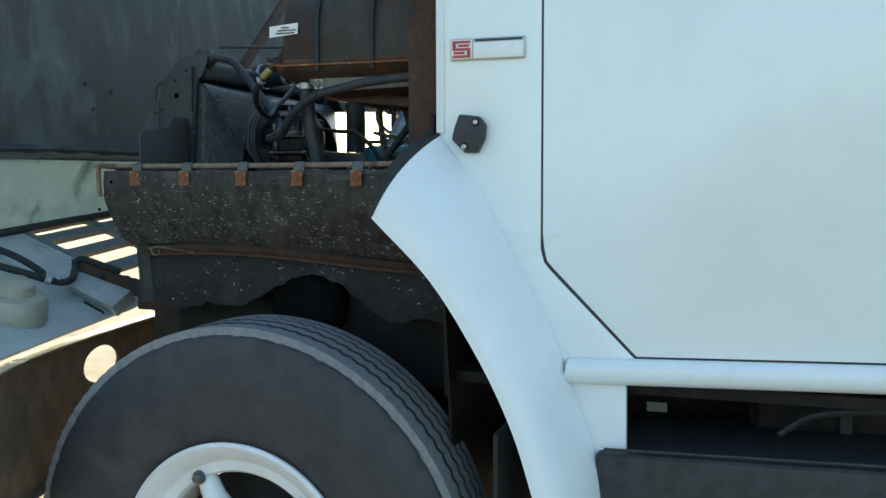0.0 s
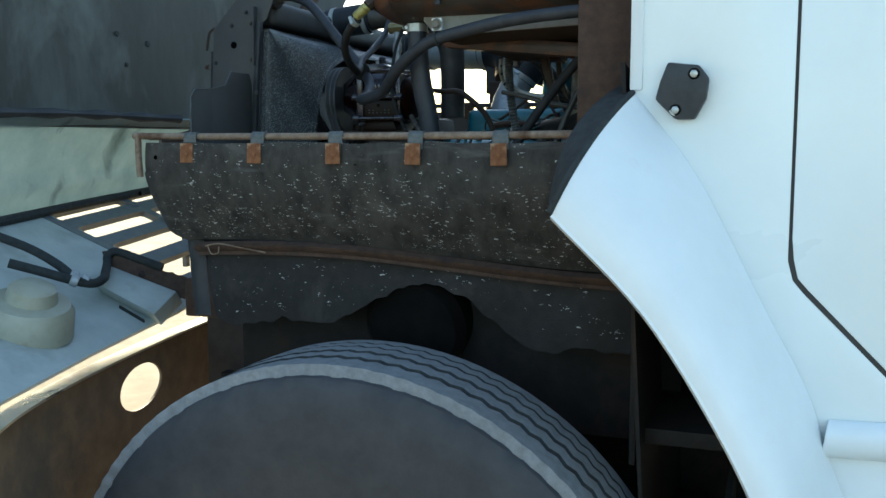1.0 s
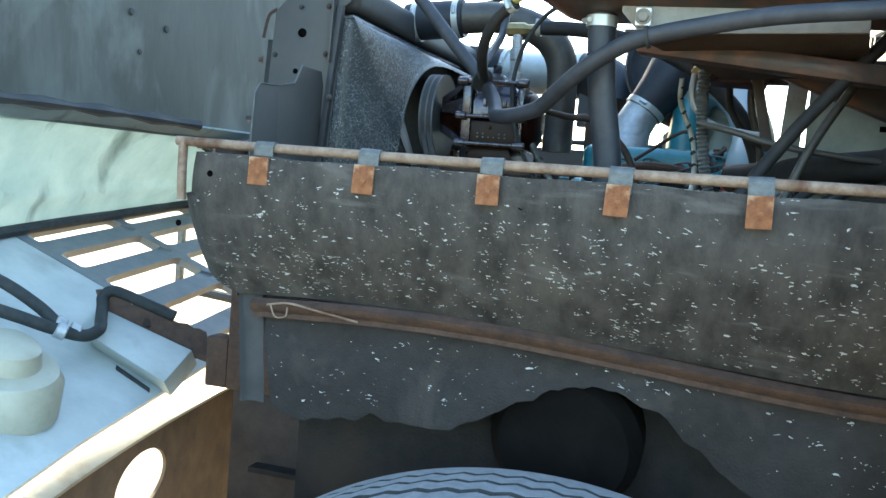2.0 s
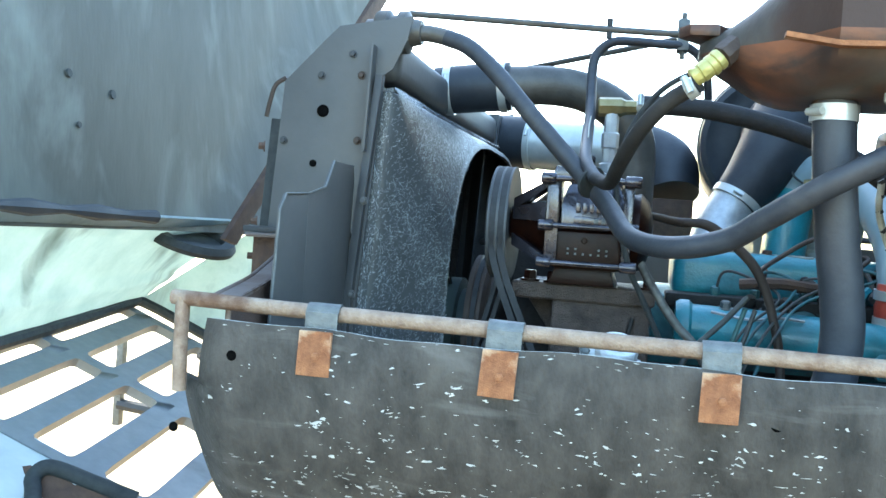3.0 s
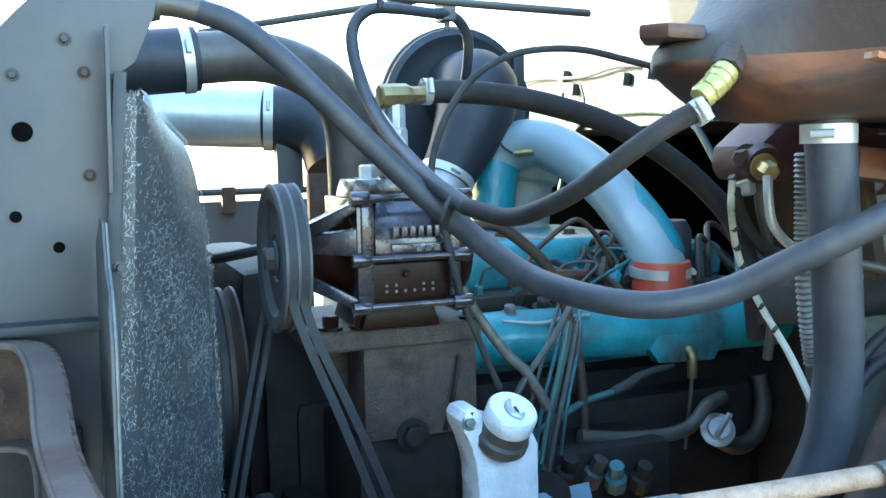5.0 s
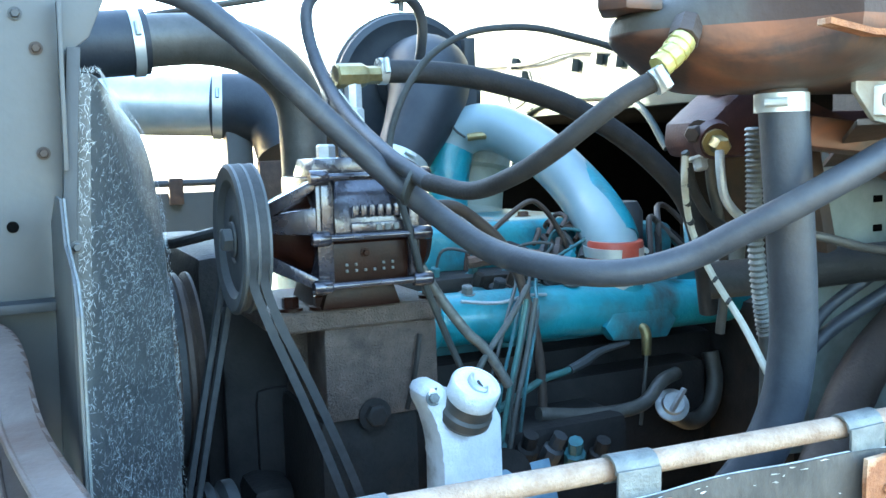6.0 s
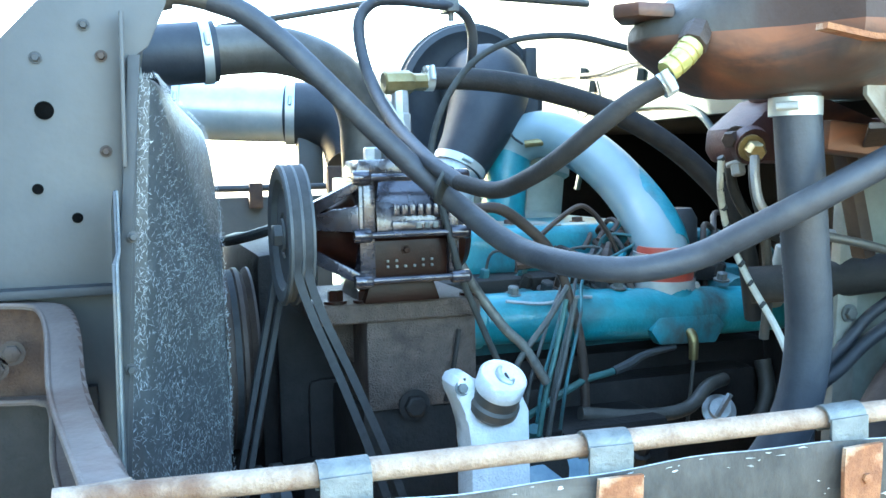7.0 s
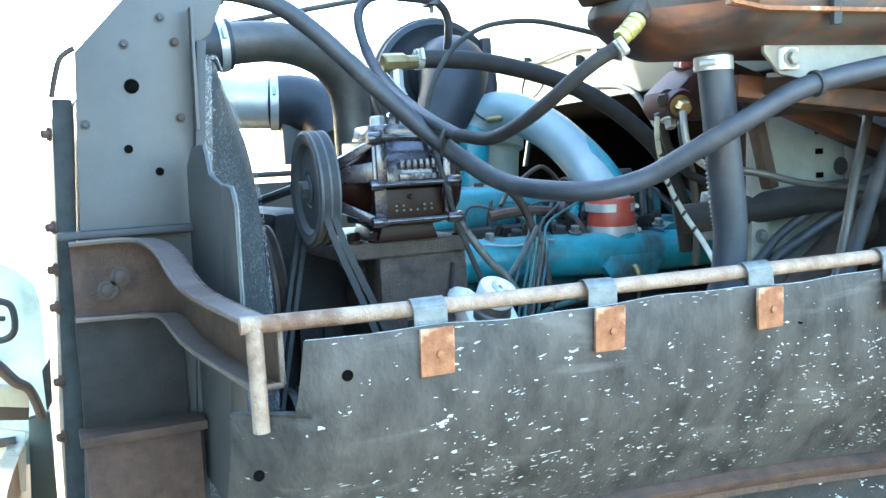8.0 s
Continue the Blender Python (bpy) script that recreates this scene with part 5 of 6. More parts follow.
    part("fill_tube", tube([(-0.69, 3.1, 1.21), (-0.64, 3.11, 1.185), (-0.6, 3.12, 1.195), (-0.58, 3.13, 1.23), (-0.58, 3.14, 1.27)], 0.012, 12), PIPE, e)
    part("rear_housing", box(-0.56, -0.5, 3.0, 3.8, 0.8, 1.35, 0.02), GRIME, e)
    part("sensor", bolt((-0.6, 3.11, 1.36), (0, -0.3, 1), 0.016, 0.04), BRACKET, e)
    part("thermostat", lathe([(0, 0), (0.03, 0), (0.026, 0.03), (0.016, 0.04), (0.014, 0.07), (0, 0.07)], (-0.6, 3.08, 1.37), (0, -0.2, 1), 20), BRACKET, e, "pale sender unit")
    return e


engine()


def gearcase():
    e = thing("compressor_mount", (-1.15, 3.05, 1.25), "greasy brown cast housing below the compressor", "housing")
    part("top_flange", box(-1.248, -1.066, 2.985, 3.16, 1.392, 1.414, 0.006, segs=3), BROWNCAST, e)
    part("case", box(-1.195, -1.07, 2.99, 3.15, 1.295, 1.395, 0.008), BROWNCAST, e, "rough greasy casting")
    part("ear_web", slab([V(-1.235, 3.05, 1.393), V(-1.19, 3.05, 1.393), V(-1.19, 3.05, 1.33)], V(0, 0.012, 0), 0.003), BROWNCAST, e)
    part("lower_case", box(-1.2, -1.09, 3.0, 3.16, 1.16, 1.297, 0.012), GRIME, e)
    part("rib", tube([(-1.092, 2.988, 1.378), (-1.1, 2.984, 1.34), (-1.108, 2.99, 1.3)], 0.003, 6), GRIME, e)
    part("drain_plug", bolt((-1.145, 2.988, 1.3), (0, -1, 0), 0.012, 0.01), GRIME, e)
    for x, y in ((-1.225, 2.998), (-1.195, 2.992), (-1.075, 2.997)):
        part("bolt", bolt((x, y, 1.414), (0, 0, 1), 0.0085, 0.012), OILY, e)
    return e


gearcase()


def compressor():
    e = thing("air_compressor", (-1.15, 3.03, 1.414), "oily black air compressor with a pulley", "air compressor")
    part("base", slab([V(-1.2, 2.975, 1.414), V(-1.116, 2.975, 1.414), V(-1.124, 2.975, 1.438), V(-1.192, 2.975, 1.438)], V(0, 0.11, 0), 0.003), OILY, e)
    body = part("crankcase", box(-1.2, -1.108, 2.963, 3.08, 1.434, 1.485, 0.011, segs=3), OILY, e, "oily brown crankcase")
    for i in range(6):
        for j in range(2):
            if i in (2, 3) and j:
                continue
            part("cast_mark", box(-1.178 + 0.0095 * i, -1.1755 + 0.0095 * i, 2.9608, 2.964, 1.452 + 0.006 * j, 1.4545 + 0.006 * j, 0.0004), ZINC, body)
    part("cast_plug", bolt((-1.157, 2.963, 1.47), (0, -1, 0), 0.0035, 0.004), OILY, body)
    head = part("cylinder_head", slab([V(-1.188, 2.96, 1.484), V(-1.11, 2.96, 1.484), V(-1.11, 2.96, 1.518), V(-1.118, 2.975, 1.541), V(-1.182, 2.975, 1.541), V(-1.188, 2.96, 1.518)], V(0, 0.115, 0), 0.005), OILHEAD, e, "shiny dark cylinder head")
    part("head_top", box(-1.182, -1.115, 2.985, 3.07, 1.54, 1.552, 0.004), OILHEAD, head)
    part("name_panel", box(-1.172, -1.118, 2.9565, 2.961, 1.49, 1.5, 0.0015), OILHEAD, head, "polished strip below raised bars")
    for i in range(6):
        part("name_bar", box(-1.17 + 0.0085 * i, -1.1645 + 0.0085 * i, 2.9562, 2.9605, 1.505, 1.517, 0.001), OILHEAD, head)
    for i in range(3):
        part("name_bar", box(-1.147 + 0.009 * i, -1.1415 + 0.009 * i, 2.9548, 2.9575, 1.492, 1.498, 0.0008), ZINC, head)
    flange = part("front_flange", slab([V(-1.207, 2.957, 1.436), V(-1.19, 2.957, 1.436), V(-1.19, 2.957, 1.545), V(-1.207, 2.957, 1.545)], V(0, 0.125, 0), 0.004), OILHEAD, e)
    part("flange_rib", box(-1.203, -1.191, 2.952, 2.958, 1.487, 1.538, 0.002), OILHEAD, flange)
    part("rear_flange", slab([V(-1.112, 2.957, 1.436), V(-1.1, 2.957, 1.436), V(-1.1, 2.957, 1.54), V(-1.112, 2.957, 1.54)], V(0, 0.125, 0), 0.004), OILHEAD, e)
    part("rear_cap", lathe([(0.048, 0), (0.05, 0.008), (0.04, 0.018), (0.02, 0.024), (0, 0.025)], (-1.1, 3.01, 1.485), (1, 0, 0), 28), OILY, e)
    # bearing nose with four wide fins
    nose = part("front_bearing", lathe([(0.0, -0.05), (0.022, -0.05), (0.026, -0.045), (0.03, -0.02), (0.042, -0.006), (0.05, 0.0)], (-1.206, 3.015, 1.488), (1, 0, 0), 32), OILY, e)
    for z0, z1, zt, m in ((1.533, 1.543, 1.511, OILHEAD), (1.49, 1.517, 1.5, OILHEAD), (1.437, 1.449, 1.467, OILHEAD)):
        part("fin", slab([V(-1.207, 2.957, z0), V(-1.207, 2.957, z1), V(-1.252, 2.985, zt + 0.008), V(-1.252, 2.985, zt - 0.008)], V(0.004, 0.03, 0), 0.002), m, nose)
    for z in (1.545, 1.487, 1.441):
        y = 2.951
        part("tie_rod", tube([(-1.206, y, z), (-1.1, y, z)], 0.0036, 12), OILHEAD, e, "oily steel tie rod")
        part("tie_nut", lathe([(0, 0), (0.0065, 0), (0.0072, 0.002), (0.0072, 0.016), (0.006, 0.018), (0, 0.018)], (-1.214, y, z), (1, 0, 0), 14), OILHEAD, e)
        part("tie_nut", lathe([(0, 0), (0.0065, 0), (0.0072, 0.002), (0.0072, 0.018), (0.006, 0.02), (0, 0.02)], (-1.112, y, z), (1, 0, 0), 14), OILHEAD, e)
    part("valve_cover", slab([V(-1.205, 2.98, 1.545), V(-1.125, 2.98, 1.55), V(-1.15, 2.98, 1.563), V(-1.2, 2.98, 1.563)], V(0, 0.06, 0), 0.002), OILHEAD, e)
    part("unloader", bolt((-1.16, 3.0, 1.56), (0, 0, 1), 0.008, 0.016), OILHEAD, e)
    part("air_inlet", bolt((-1.175, 3.02, 1.56), (0, 0, 1), 0.01, 0.014), ALU, e)
    # pulley
    c = V(-1.278, 3.015, 1.487)
    pul = part("pulley", lathe([(0, 0.006), (0.022, 0.006), (0.024, 0.004), (0.052, 0.006), (0.058, 0.0), (0.07, -0.002), (0.0735, 0.0), (0.0735, 0.0025), (0.0705, 0.0045), (0.0705, 0.0095), (0.0735, 0.011), (0.0735, 0.0135), (0.0705, 0.015), (0.0705, 0.02), (0.0735, 0.022), (0.0735, 0.0245), (0.06, 0.0245), (0.02, 0.02), (0, 0.02)], c, (1, 0, 0), 72), PULLEY, e, "grey iron pulley with two grooves")
    part("shaft_nut", bolt(c + V(0.004, 0, 0), (-1, 0, 0), 0.012, 0.01), PULLEY, pul)
    # riser and elbow for the outlet hose
    st = part("outlet_riser", lathe([(0, 0), (0.0125, 0), (0.0125, 0.014), (0.0095, 0.016), (0.0095, 0.034), (0.0115, 0.036), (0.0115, 0.054), (0.0095, 0.056), (0.0095, 0.08), (0, 0.08)], (-1.138, 3.035, 1.558), (0, 0, 1), 8), ALU, e, "stacked silver pipe fitting")
    part("elbow", lathe([(0, 0), (0.011, 0), (0.0128, 0.002), (0.0128, 0.03), (0.011, 0.033), (0.0095, 0.036), (0.0095, 0.05), (0, 0.05)], (-1.157, 3.034, 1.6465), (1, 0.05, 0.03), 8), BRASS, st, "brass elbow")
    return e


compressor()


def belts():
    e = thing("drive_pulleys", (-1.29, 3.15, 1.1), "dark stacked drive pulleys and belts", "pulley")
    r = 0.112
    part("pulley", lathe([(0, 0.004), (r - 0.03, 0.002), (r - 0.022, 0), (r, -0.003), (r, 0.004), (r - 0.007, 0.009), (r, 0.015), (r, 0.02), (r - 0.007, 0.025), (r, 0.031), (r, 0.034), (0, 0.034)], (-1.325, 3.2, 1.325), (1, 0, 0), 64), RUSTD, e, "rust-brown fan pulley")
    part("crank_pulley", lathe([(0, 0), (0.06, 0.0), (0.085, -0.004), (0.085, 0.006), (0.075, 0.012), (0.085, 0.018), (0.085, 0.03), (0, 0.03)], (-1.3, 3.1, 1.13), (1, 0, 0), 48), PULLEY, e)
    def ribbon(pts, label="dark rubber drive belt"):
        # a belt's run over the compressor pulley, 11 mm wide and 8 mm thick
        line = spline(pts, 5)
        rows = []
        bmx = bmesh.new()
        for i, p in enumerate(line):
            d = (line[min(i + 1, len(line) - 1)] - line[max(i - 1, 0)]).normalized()
            w = (V(1, 0, 0) - d * d.x).normalized()
            h = d.cross(w)
            rows.append([bmx.verts.new(p + w * a + h * q) for a, q in ((-0.0028, -0.0025), (-0.0042, 0.0025), (0.0042, 0.0025), (0.0028, -0.0025))])
        for p, q in zip(rows, rows[1:]):
            for k in range(4):
                bmx.faces.new((p[k], p[(k + 1) % 4], q[(k + 1) % 4], q[k]))
        part("belt", bmx, BELT, e, label, 60)
    for dx in (0.0, 0.0105):
        arc = [V(-1.271 + dx, 3.015 + 0.0705 * math.cos(radians(a)), 1.487 + 0.0705 * math.sin(radians(a))) for a in range(-10, 211, 20)]
        ribbon([V(-1.345 + dx, 3.06, 1.12), V(-1.31 + dx, 3.07, 1.28), V(-1.276 + dx, 3.08, 1.43)] + arc + [V(-1.258 + dx, 2.955, 1.41), V(-1.226 + 1.3 * dx, 2.96, 1.33), V(-1.19 + 1.6 * dx, 2.965, 1.23), V(-1.16 + 1.6 * dx, 2.97, 1.13)])
    ribbon([V(-1.316, 3.2 + 0.107 * math.cos(radians(a)), 1.325 + 0.107 * math.sin(radians(a))) for a in range(0, 361, 20)])
    part("idler", lathe([(0, 0), (0.05, 0), (0.07, -0.005), (0.07, 0.04), (0, 0.04)], (-1.18, 2.97, 1.08), (1, 0, 0), 40), PULLEY, e)
    part("adjuster", tube([(-1.36, 3.4, 1.455), (-1.31, 3.25, 1.466), (-1.27, 3.11, 1.488)], 0.0065, 10), GREYD, e)
    return e


belts()


def oil_filler():
    e = thing("oil_filler", (-1.105, 2.85, 1.1), "bare aluminium oil filler neck with screw cap", "oil filler")
    out = [(-1.148, 1.35), (-1.143, 1.359), (-1.13, 1.36), (-1.118, 1.348), (-1.078, 1.34), (-1.07, 1.32), (-1.068, 1.1), (-1.134, 1.1), (-1.132, 1.29), (-1.136, 1.318), (-1.145, 1.34)]
    neck = part("neck", slab([V(x, 2.848, z) for x, z in out], V(0, 0.045, 0), 0.009), FLAKE, e, "bright casting with flaking silver paint")
    part("lobe_bolt", bolt((-1.139, 2.85, 1.348), (0, -1, 0.2), 0.005, 0.004), ZINC, neck)
    part("collar", lathe([(0.02, -0.036), (0.0245, -0.03), (0.0245, -0.022), (0.0222, -0.019), (0.0222, 0.0)], (-1.104, 2.838, 1.352), (0.12, -0.5, 0.86), 32), PIPE, neck, "stained steel collar")
    cap = part("cap", lathe([(0.0222, -0.008), (0.0232, -0.006), (0.0232, 0.008), (0.0215, 0.0105), (0.0195, 0.0105), (0.019, 0.0095), (0, 0.0095)], (-1.105, 2.838, 1.352), (0.12, -0.5, 0.86), 40), FLAKE, e, "round bright screw cap")
    d, a, b = frame_of((0.12, -0.5, 0.86))
    c = V(-1.105, 2.838, 1.352) + d * 0.011
    part("cap_grip", tube([c - b * 0.011 - a * 0.003, c - b * 0.004 + a * 0.004, c + b * 0.005 + a * 0.005, c + b * 0.011, c + b * 0.008 - a * 0.006], [0.0016, 0.0034, 0.0036, 0.0028, 0.0014], 8), ALU, cap)
    part("cap_hollow", tube([c - a * 0.003 - b * 0.002 - d * 0.001, c - a * 0.002 + b * 0.005 - d * 0.001], 0.0014, 8), GREYD, cap)
    return e


oil_filler()


# ---- pipes and hoses ----
def blue_pipe():
    e = thing("crossover_pipe", (-0.738, 3.15, 1.39), "pale blue intake crossover pipe with red silicone joint", "intake pipe")
    pts = [(-0.862, 3.42, 1.44), (-0.858, 3.42, 1.52), (-0.846, 3.42, 1.575), (-0.818, 3.4, 1.6), (-0.787, 3.37, 1.597), (-0.755, 3.32, 1.567), (-0.737, 3.27, 1.53), (-0.729, 3.22, 1.488), (-0.7335, 3.175, 1.455), (-0.736, 3.153, 1.428), (-0.736, 3.148, 1.4), (-0.736, 3.147, 1.38)]
    body = part("pipe", tube(pts, [0.034, 0.034, 0.035, 0.036, 0.036, 0.036, 0.036, 0.036, 0.0365, 0.0365, 0.0365, 0.0365], 28, 8), BLUEPIPE, e)
    part("pipe_leg", tube([(-0.862, 3.42, 1.36), (-0.862, 3.42, 1.45), (-0.856, 3.42, 1.53), (-0.846, 3.42, 1.574)], 0.0353, 28, 8), TEAL, body, "teal-painted lower leg")
    part("overspray", tube([(-0.749, 3.31, 1.556), (-0.734, 3.267, 1.527), (-0.725, 3.217, 1.487), (-0.7285, 3.175, 1.456), (-0.731, 3.156, 1.435)], [0.029, 0.035, 0.036, 0.036, 0.0355], 28, 8), TEAL, body, "teal paint left on the lower bend")
    part("sensor", tube([(-0.843, 3.37, 1.586), (-0.825, 3.362, 1.588), (-0.81, 3.36, 1.588)], 0.006, 10), BRASS, body)
    part("sensor_wire", tube([(-0.845, 3.372, 1.586), (-0.86, 3.38, 1.6), (-0.855, 3.4, 1.625), (-0.81, 3.41, 1.632), (-0.76, 3.42, 1.63)], 0.002, 6), SEAL, body)
    part("silicone_joint", lathe([(0.0366, -0.031), (0.038, -0.029), (0.0382, -0.012), (0.0394, -0.006), (0.0394, 0.006), (0.0382, 0.012), (0.038, 0.033), (0.0366, 0.036)], (-0.736, 3.148, 1.405), (0, -0.05, 1), 36), RED, e, "red silicone coupling")
    clamp(e, (-0.736, 3.147, 1.3875), (0, -0.05, 1), 0.0398, 0.017, (0.9, -0.5, 0))
    clamp(e, (-0.736, 3.15, 1.426), (0, -0.05, 1), 0.0398, 0.013, (0.9, -0.5, 0))
    return e


blue_pipe()


def upper_pipe():
    e = thing("radiator_pipe", (-1.41, 3.28, 1.69), "upper radiator pipe with black rubber sleeve", "radiator hose")
    part("outlet_stub", tube([(-1.47, 3.275, 1.69), (-1.4, 3.275, 1.697)], 0.032, 24), OXIDE, e, "green-stained outlet stub")
    part("sleeve", tube([(-1.43, 3.275, 1.695), (-1.375, 3.274, 1.701), (-1.311, 3.276, 1.707)], 0.0385, 28), SLEEVE, e, "black rubber sleeve")
    part("pipe", tube([(-1.33, 3.276, 1.706), (-1.25, 3.285, 1.712), (-1.19, 3.3, 1.704), (-1.14, 3.315, 1.678), (-1.113, 3.325, 1.635), (-1.108, 3.33, 1.57), (-1.108, 3.33, 1.45)], [0.032, 0.031, 0.031, 0.032, 0.032, 0.031, 0.031], 24), PIPE, e, "dull steel pipe")
    clamp(e, (-1.41, 3.275, 1.697), (1, 0, 0.1), 0.0387, 0.012)
    clamp(e, (-1.323, 3.275, 1.705), (1, 0, 0.1), 0.0387, 0.012)
    f = thing("intake_tube", (-1.4, 3.77, 1.6), "bright steel air intake tube with rubber sleeves", "intake tube")
    part("tube", tube([(-1.36, 3.78, 1.668), (-1.25, 3.76, 1.661), (-1.13, 3.735, 1.656)], 0.052, 32), SILVER, f, "bright steel tube")
    part("front_sleeve", tube([(-1.46, 3.8, 1.675), (-1.39, 3.79, 1.67), (-1.325, 3.773, 1.667)], 0.056, 28), SLEEVE, f)
    part("rear_sleeve", tube([(-1.145, 3.74, 1.657), (-1.09, 3.72, 1.652), (-1.05, 3.69, 1.625), (-1.04, 3.66, 1.57)], [0.056, 0.057, 0.055, 0.052], 28), SLEEVE, f)
    clamp(f, (-1.332, 3.774, 1.667), (1, -0.2, -0.05), 0.0565, 0.012)
    clamp(f, (-1.14, 3.737, 1.657), (1, -0.2, -0.05), 0.0565, 0.016)
    part("bracket", box(-1.135, -1.09, 3.7, 3.73, 1.53, 1.62, 0.003), GREY, f)
    part("brace_plate", box(-1.1, -1.0, 3.62, 3.64, 1.47, 1.56, 0.004), RUST, f)
    part("rad_frame", box(-1.47, -1.4, 3.72, 3.8, 0.9, 1.72, 0.004), GREYD, f)
    return e


upper_pipe()


def air_cleaner():
    e = thing("air_cleaner", (-0.9, 3.6, 1.55), "large dark blue-grey air cleaner canister", "air cleaner")
    c = V(-0.876, 3.5, 1.66)
    part("canister", lathe([(0, 0.012), (0.09, 0.01), (0.108, 0.004), (0.116, 0.0), (0.126, 0.004), (0.128, 0.012), (0.128, 0.03), (0.121, 0.034), (0.121, 0.3), (0.1, 0.32), (0, 0.32)], c, (0, 1, 0), 64), SLEEVE, e)
    for r, h in ((0.131, 0.02), (0.124, 0.06)):
        part("band", lathe([(r - 0.004, h - 0.006), (r, h - 0.006), (r, h + 0.006), (r - 0.004, h + 0.006)], c, (0, 1, 0), 64), GREY, e)
    part("wing_nut", tube([c + V(-0.02, -0.004, 0.012), c + V(0, -0.016, 0.006), c + V(0.02, -0.004, 0.014)], 0.005, 8), RUST, e)
    part("latch", box(-0.785, -0.765, 3.49, 3.52, 1.69, 1.75, 0.003), GREYD, e)
    part("boot", tube([(-0.868, 3.5, 1.68), (-0.868, 3.455, 1.68), (-0.885, 3.425, 1.645), (-0.918, 3.405, 1.59), (-0.946, 3.395, 1.548)], [0.068, 0.068, 0.06, 0.047, 0.04], 28), SLEEVE, e, "dark rubber intake boot")
    clamp(e, (-0.943, 3.396, 1.553), (-0.5, -0.2, -0.83), 0.0415, 0.013)
    part("turbo_inlet", tube([(-0.945, 3.396, 1.552), (-0.965, 3.385, 1.51), (-0.972, 3.37, 1.46), (-0.96, 3.36, 1.4)], [0.038, 0.04, 0.046, 0.05], 28), ALU, e, "pale aluminium turbo inlet")
    part("turbo_cover", lathe([(0, -0.05), (0.05, -0.05), (0.075, -0.02), (0.08, 0.02), (0.05, 0.05), (0, 0.05)], (-0.86, 3.5, 1.46), (1, 0.1, 0), 32), BRACKET, e)
    part("exhaust_box", lathe([(0, -0.09), (0.05, -0.088), (0.062, -0.07), (0.062, -0.02), (0.056, -0.012), (0.056, 0.05), (0.064, 0.056), (0.064, 0.078), (0.045, 0.085), (0, 0.086)], (-0.785, 3.49, 1.485), (0.15, 0.1, 1), 28), DULLMINT, e, "round dusty grey casting behind the pipe")
    return e


air_cleaner()

h1 = [(-1.345, 2.942, 1.712), (-1.315, 2.935, 1.7), (-1.278, 2.922, 1.669), (-1.239, 2.91, 1.628), (-1.201, 2.9, 1.588), (-1.163, 2.888, 1.549), (-1.128, 2.858, 1.512), (-1.105, 2.795, 1.482), (-1.083, 2.72, 1.472),
      (-1.051, 2.682, 1.471), (-1.012, 2.66, 1.481), (-0.985, 2.634, 1.5), (-0.957, 2.608, 1.52), (-0.925, 2.59, 1.54), (-0.88, 2.575, 1.562), (-0.8, 2.56, 1.578), (-0.7, 2.54, 1.59), (-0.52, 2.53, 1.6)]
big = hosething("heater_hose", h1, 0.0107, HOSE, "long blue-black rubber hose looping across the engine", sub=6)
part("cable_tie", lathe([(0.0118, -0.002), (0.0135, -0.002), (0.0135, 0.002), (0.0118, 0.002)], (-0.868, 2.573, 1.565), (1, -0.1, 0.2), 20), SEAL, big, "black cable tie")
h2 = [(-1.048, 2.635, 1.614), (-1.072, 2.65, 1.6), (-1.09, 2.668, 1.583), (-1.104, 2.694, 1.564), (-1.115, 2.734, 1.546), (-1.125, 2.79, 1.533), (-1.142, 2.84, 1.54)]
h2b = [(-1.142, 2.84, 1.54), (-1.157, 2.885, 1.562), (-1.163, 2.96, 1.595), (-1.166, 3.03, 1.635), (-1.17, 3.07, 1.68), (-1.169, 3.085, 1.72), (-1.15, 3.09, 1.742), (-1.12, 3.09, 1.745), (-1.08, 3.09, 1.742), (-1.045, 3.1, 1.74), (-1.02, 3.12, 1.715), (-1.01, 3.16, 1.66)]
oh = hosething("overflow_hose", h2, 0.0076, HOSE2, "black rubber overflow hose below the surge tank")
part("thin_run", tube(h2b, [0.0076, 0.0074, 0.0072, 0.007, 0.0068, 0.0068, 0.0065, 0.0062, 0.006, 0.006, 0.006, 0.006], 12, 6), HOSE, oh, "thinner blue-black hose looping upwards")
part("printed_marks", tube([(-1.1605, 2.943, 1.5965), (-1.1625, 2.975, 1.614), (-1.163, 3.005, 1.63)], 0.0009, 6), STRIPE, oh)
part("cable_tie", lathe([(0.0175, -0.0016), (0.0187, -0.0016), (0.0187, 0.0016), (0.0175, 0.0016)], (-1.148, 2.862, 1.537), (-0.6, 0.5, 0.3), 20), SEAL, oh)
clamp(oh, (-1.054, 2.637, 1.61), (-0.75, 0.25, -0.45), 0.0082, 0.009)
fit_e = thing("tank_fitting", (-1.03, 2.66, 1.63), "yellow brass hose fitting screwed into the tank", "pipe fitting")
part("barb_nut", lathe([(0, 0), (0.0082, 0), (0.009, 0.0015), (0.009, 0.007), (0.0082, 0.008), (0.0092, 0.009), (0.0092, 0.0165), (0.0085, 0.018), (0, 0.018)], (-1.054, 2.637, 1.6185), (0.8, 0.0, 0.6), 10), YELLOW, fit_e)
part("elbow", lathe([(0, 0), (0.0085, 0), (0.0098, 0.0015), (0.0098, 0.006), (0.0088, 0.007), (0.0098, 0.008), (0.0098, 0.0125), (0.009, 0.014), (0, 0.014)], (-1.0405, 2.638, 1.6285), (0.7, 0.05, 0.71), 12), YELLOW, fit_e)
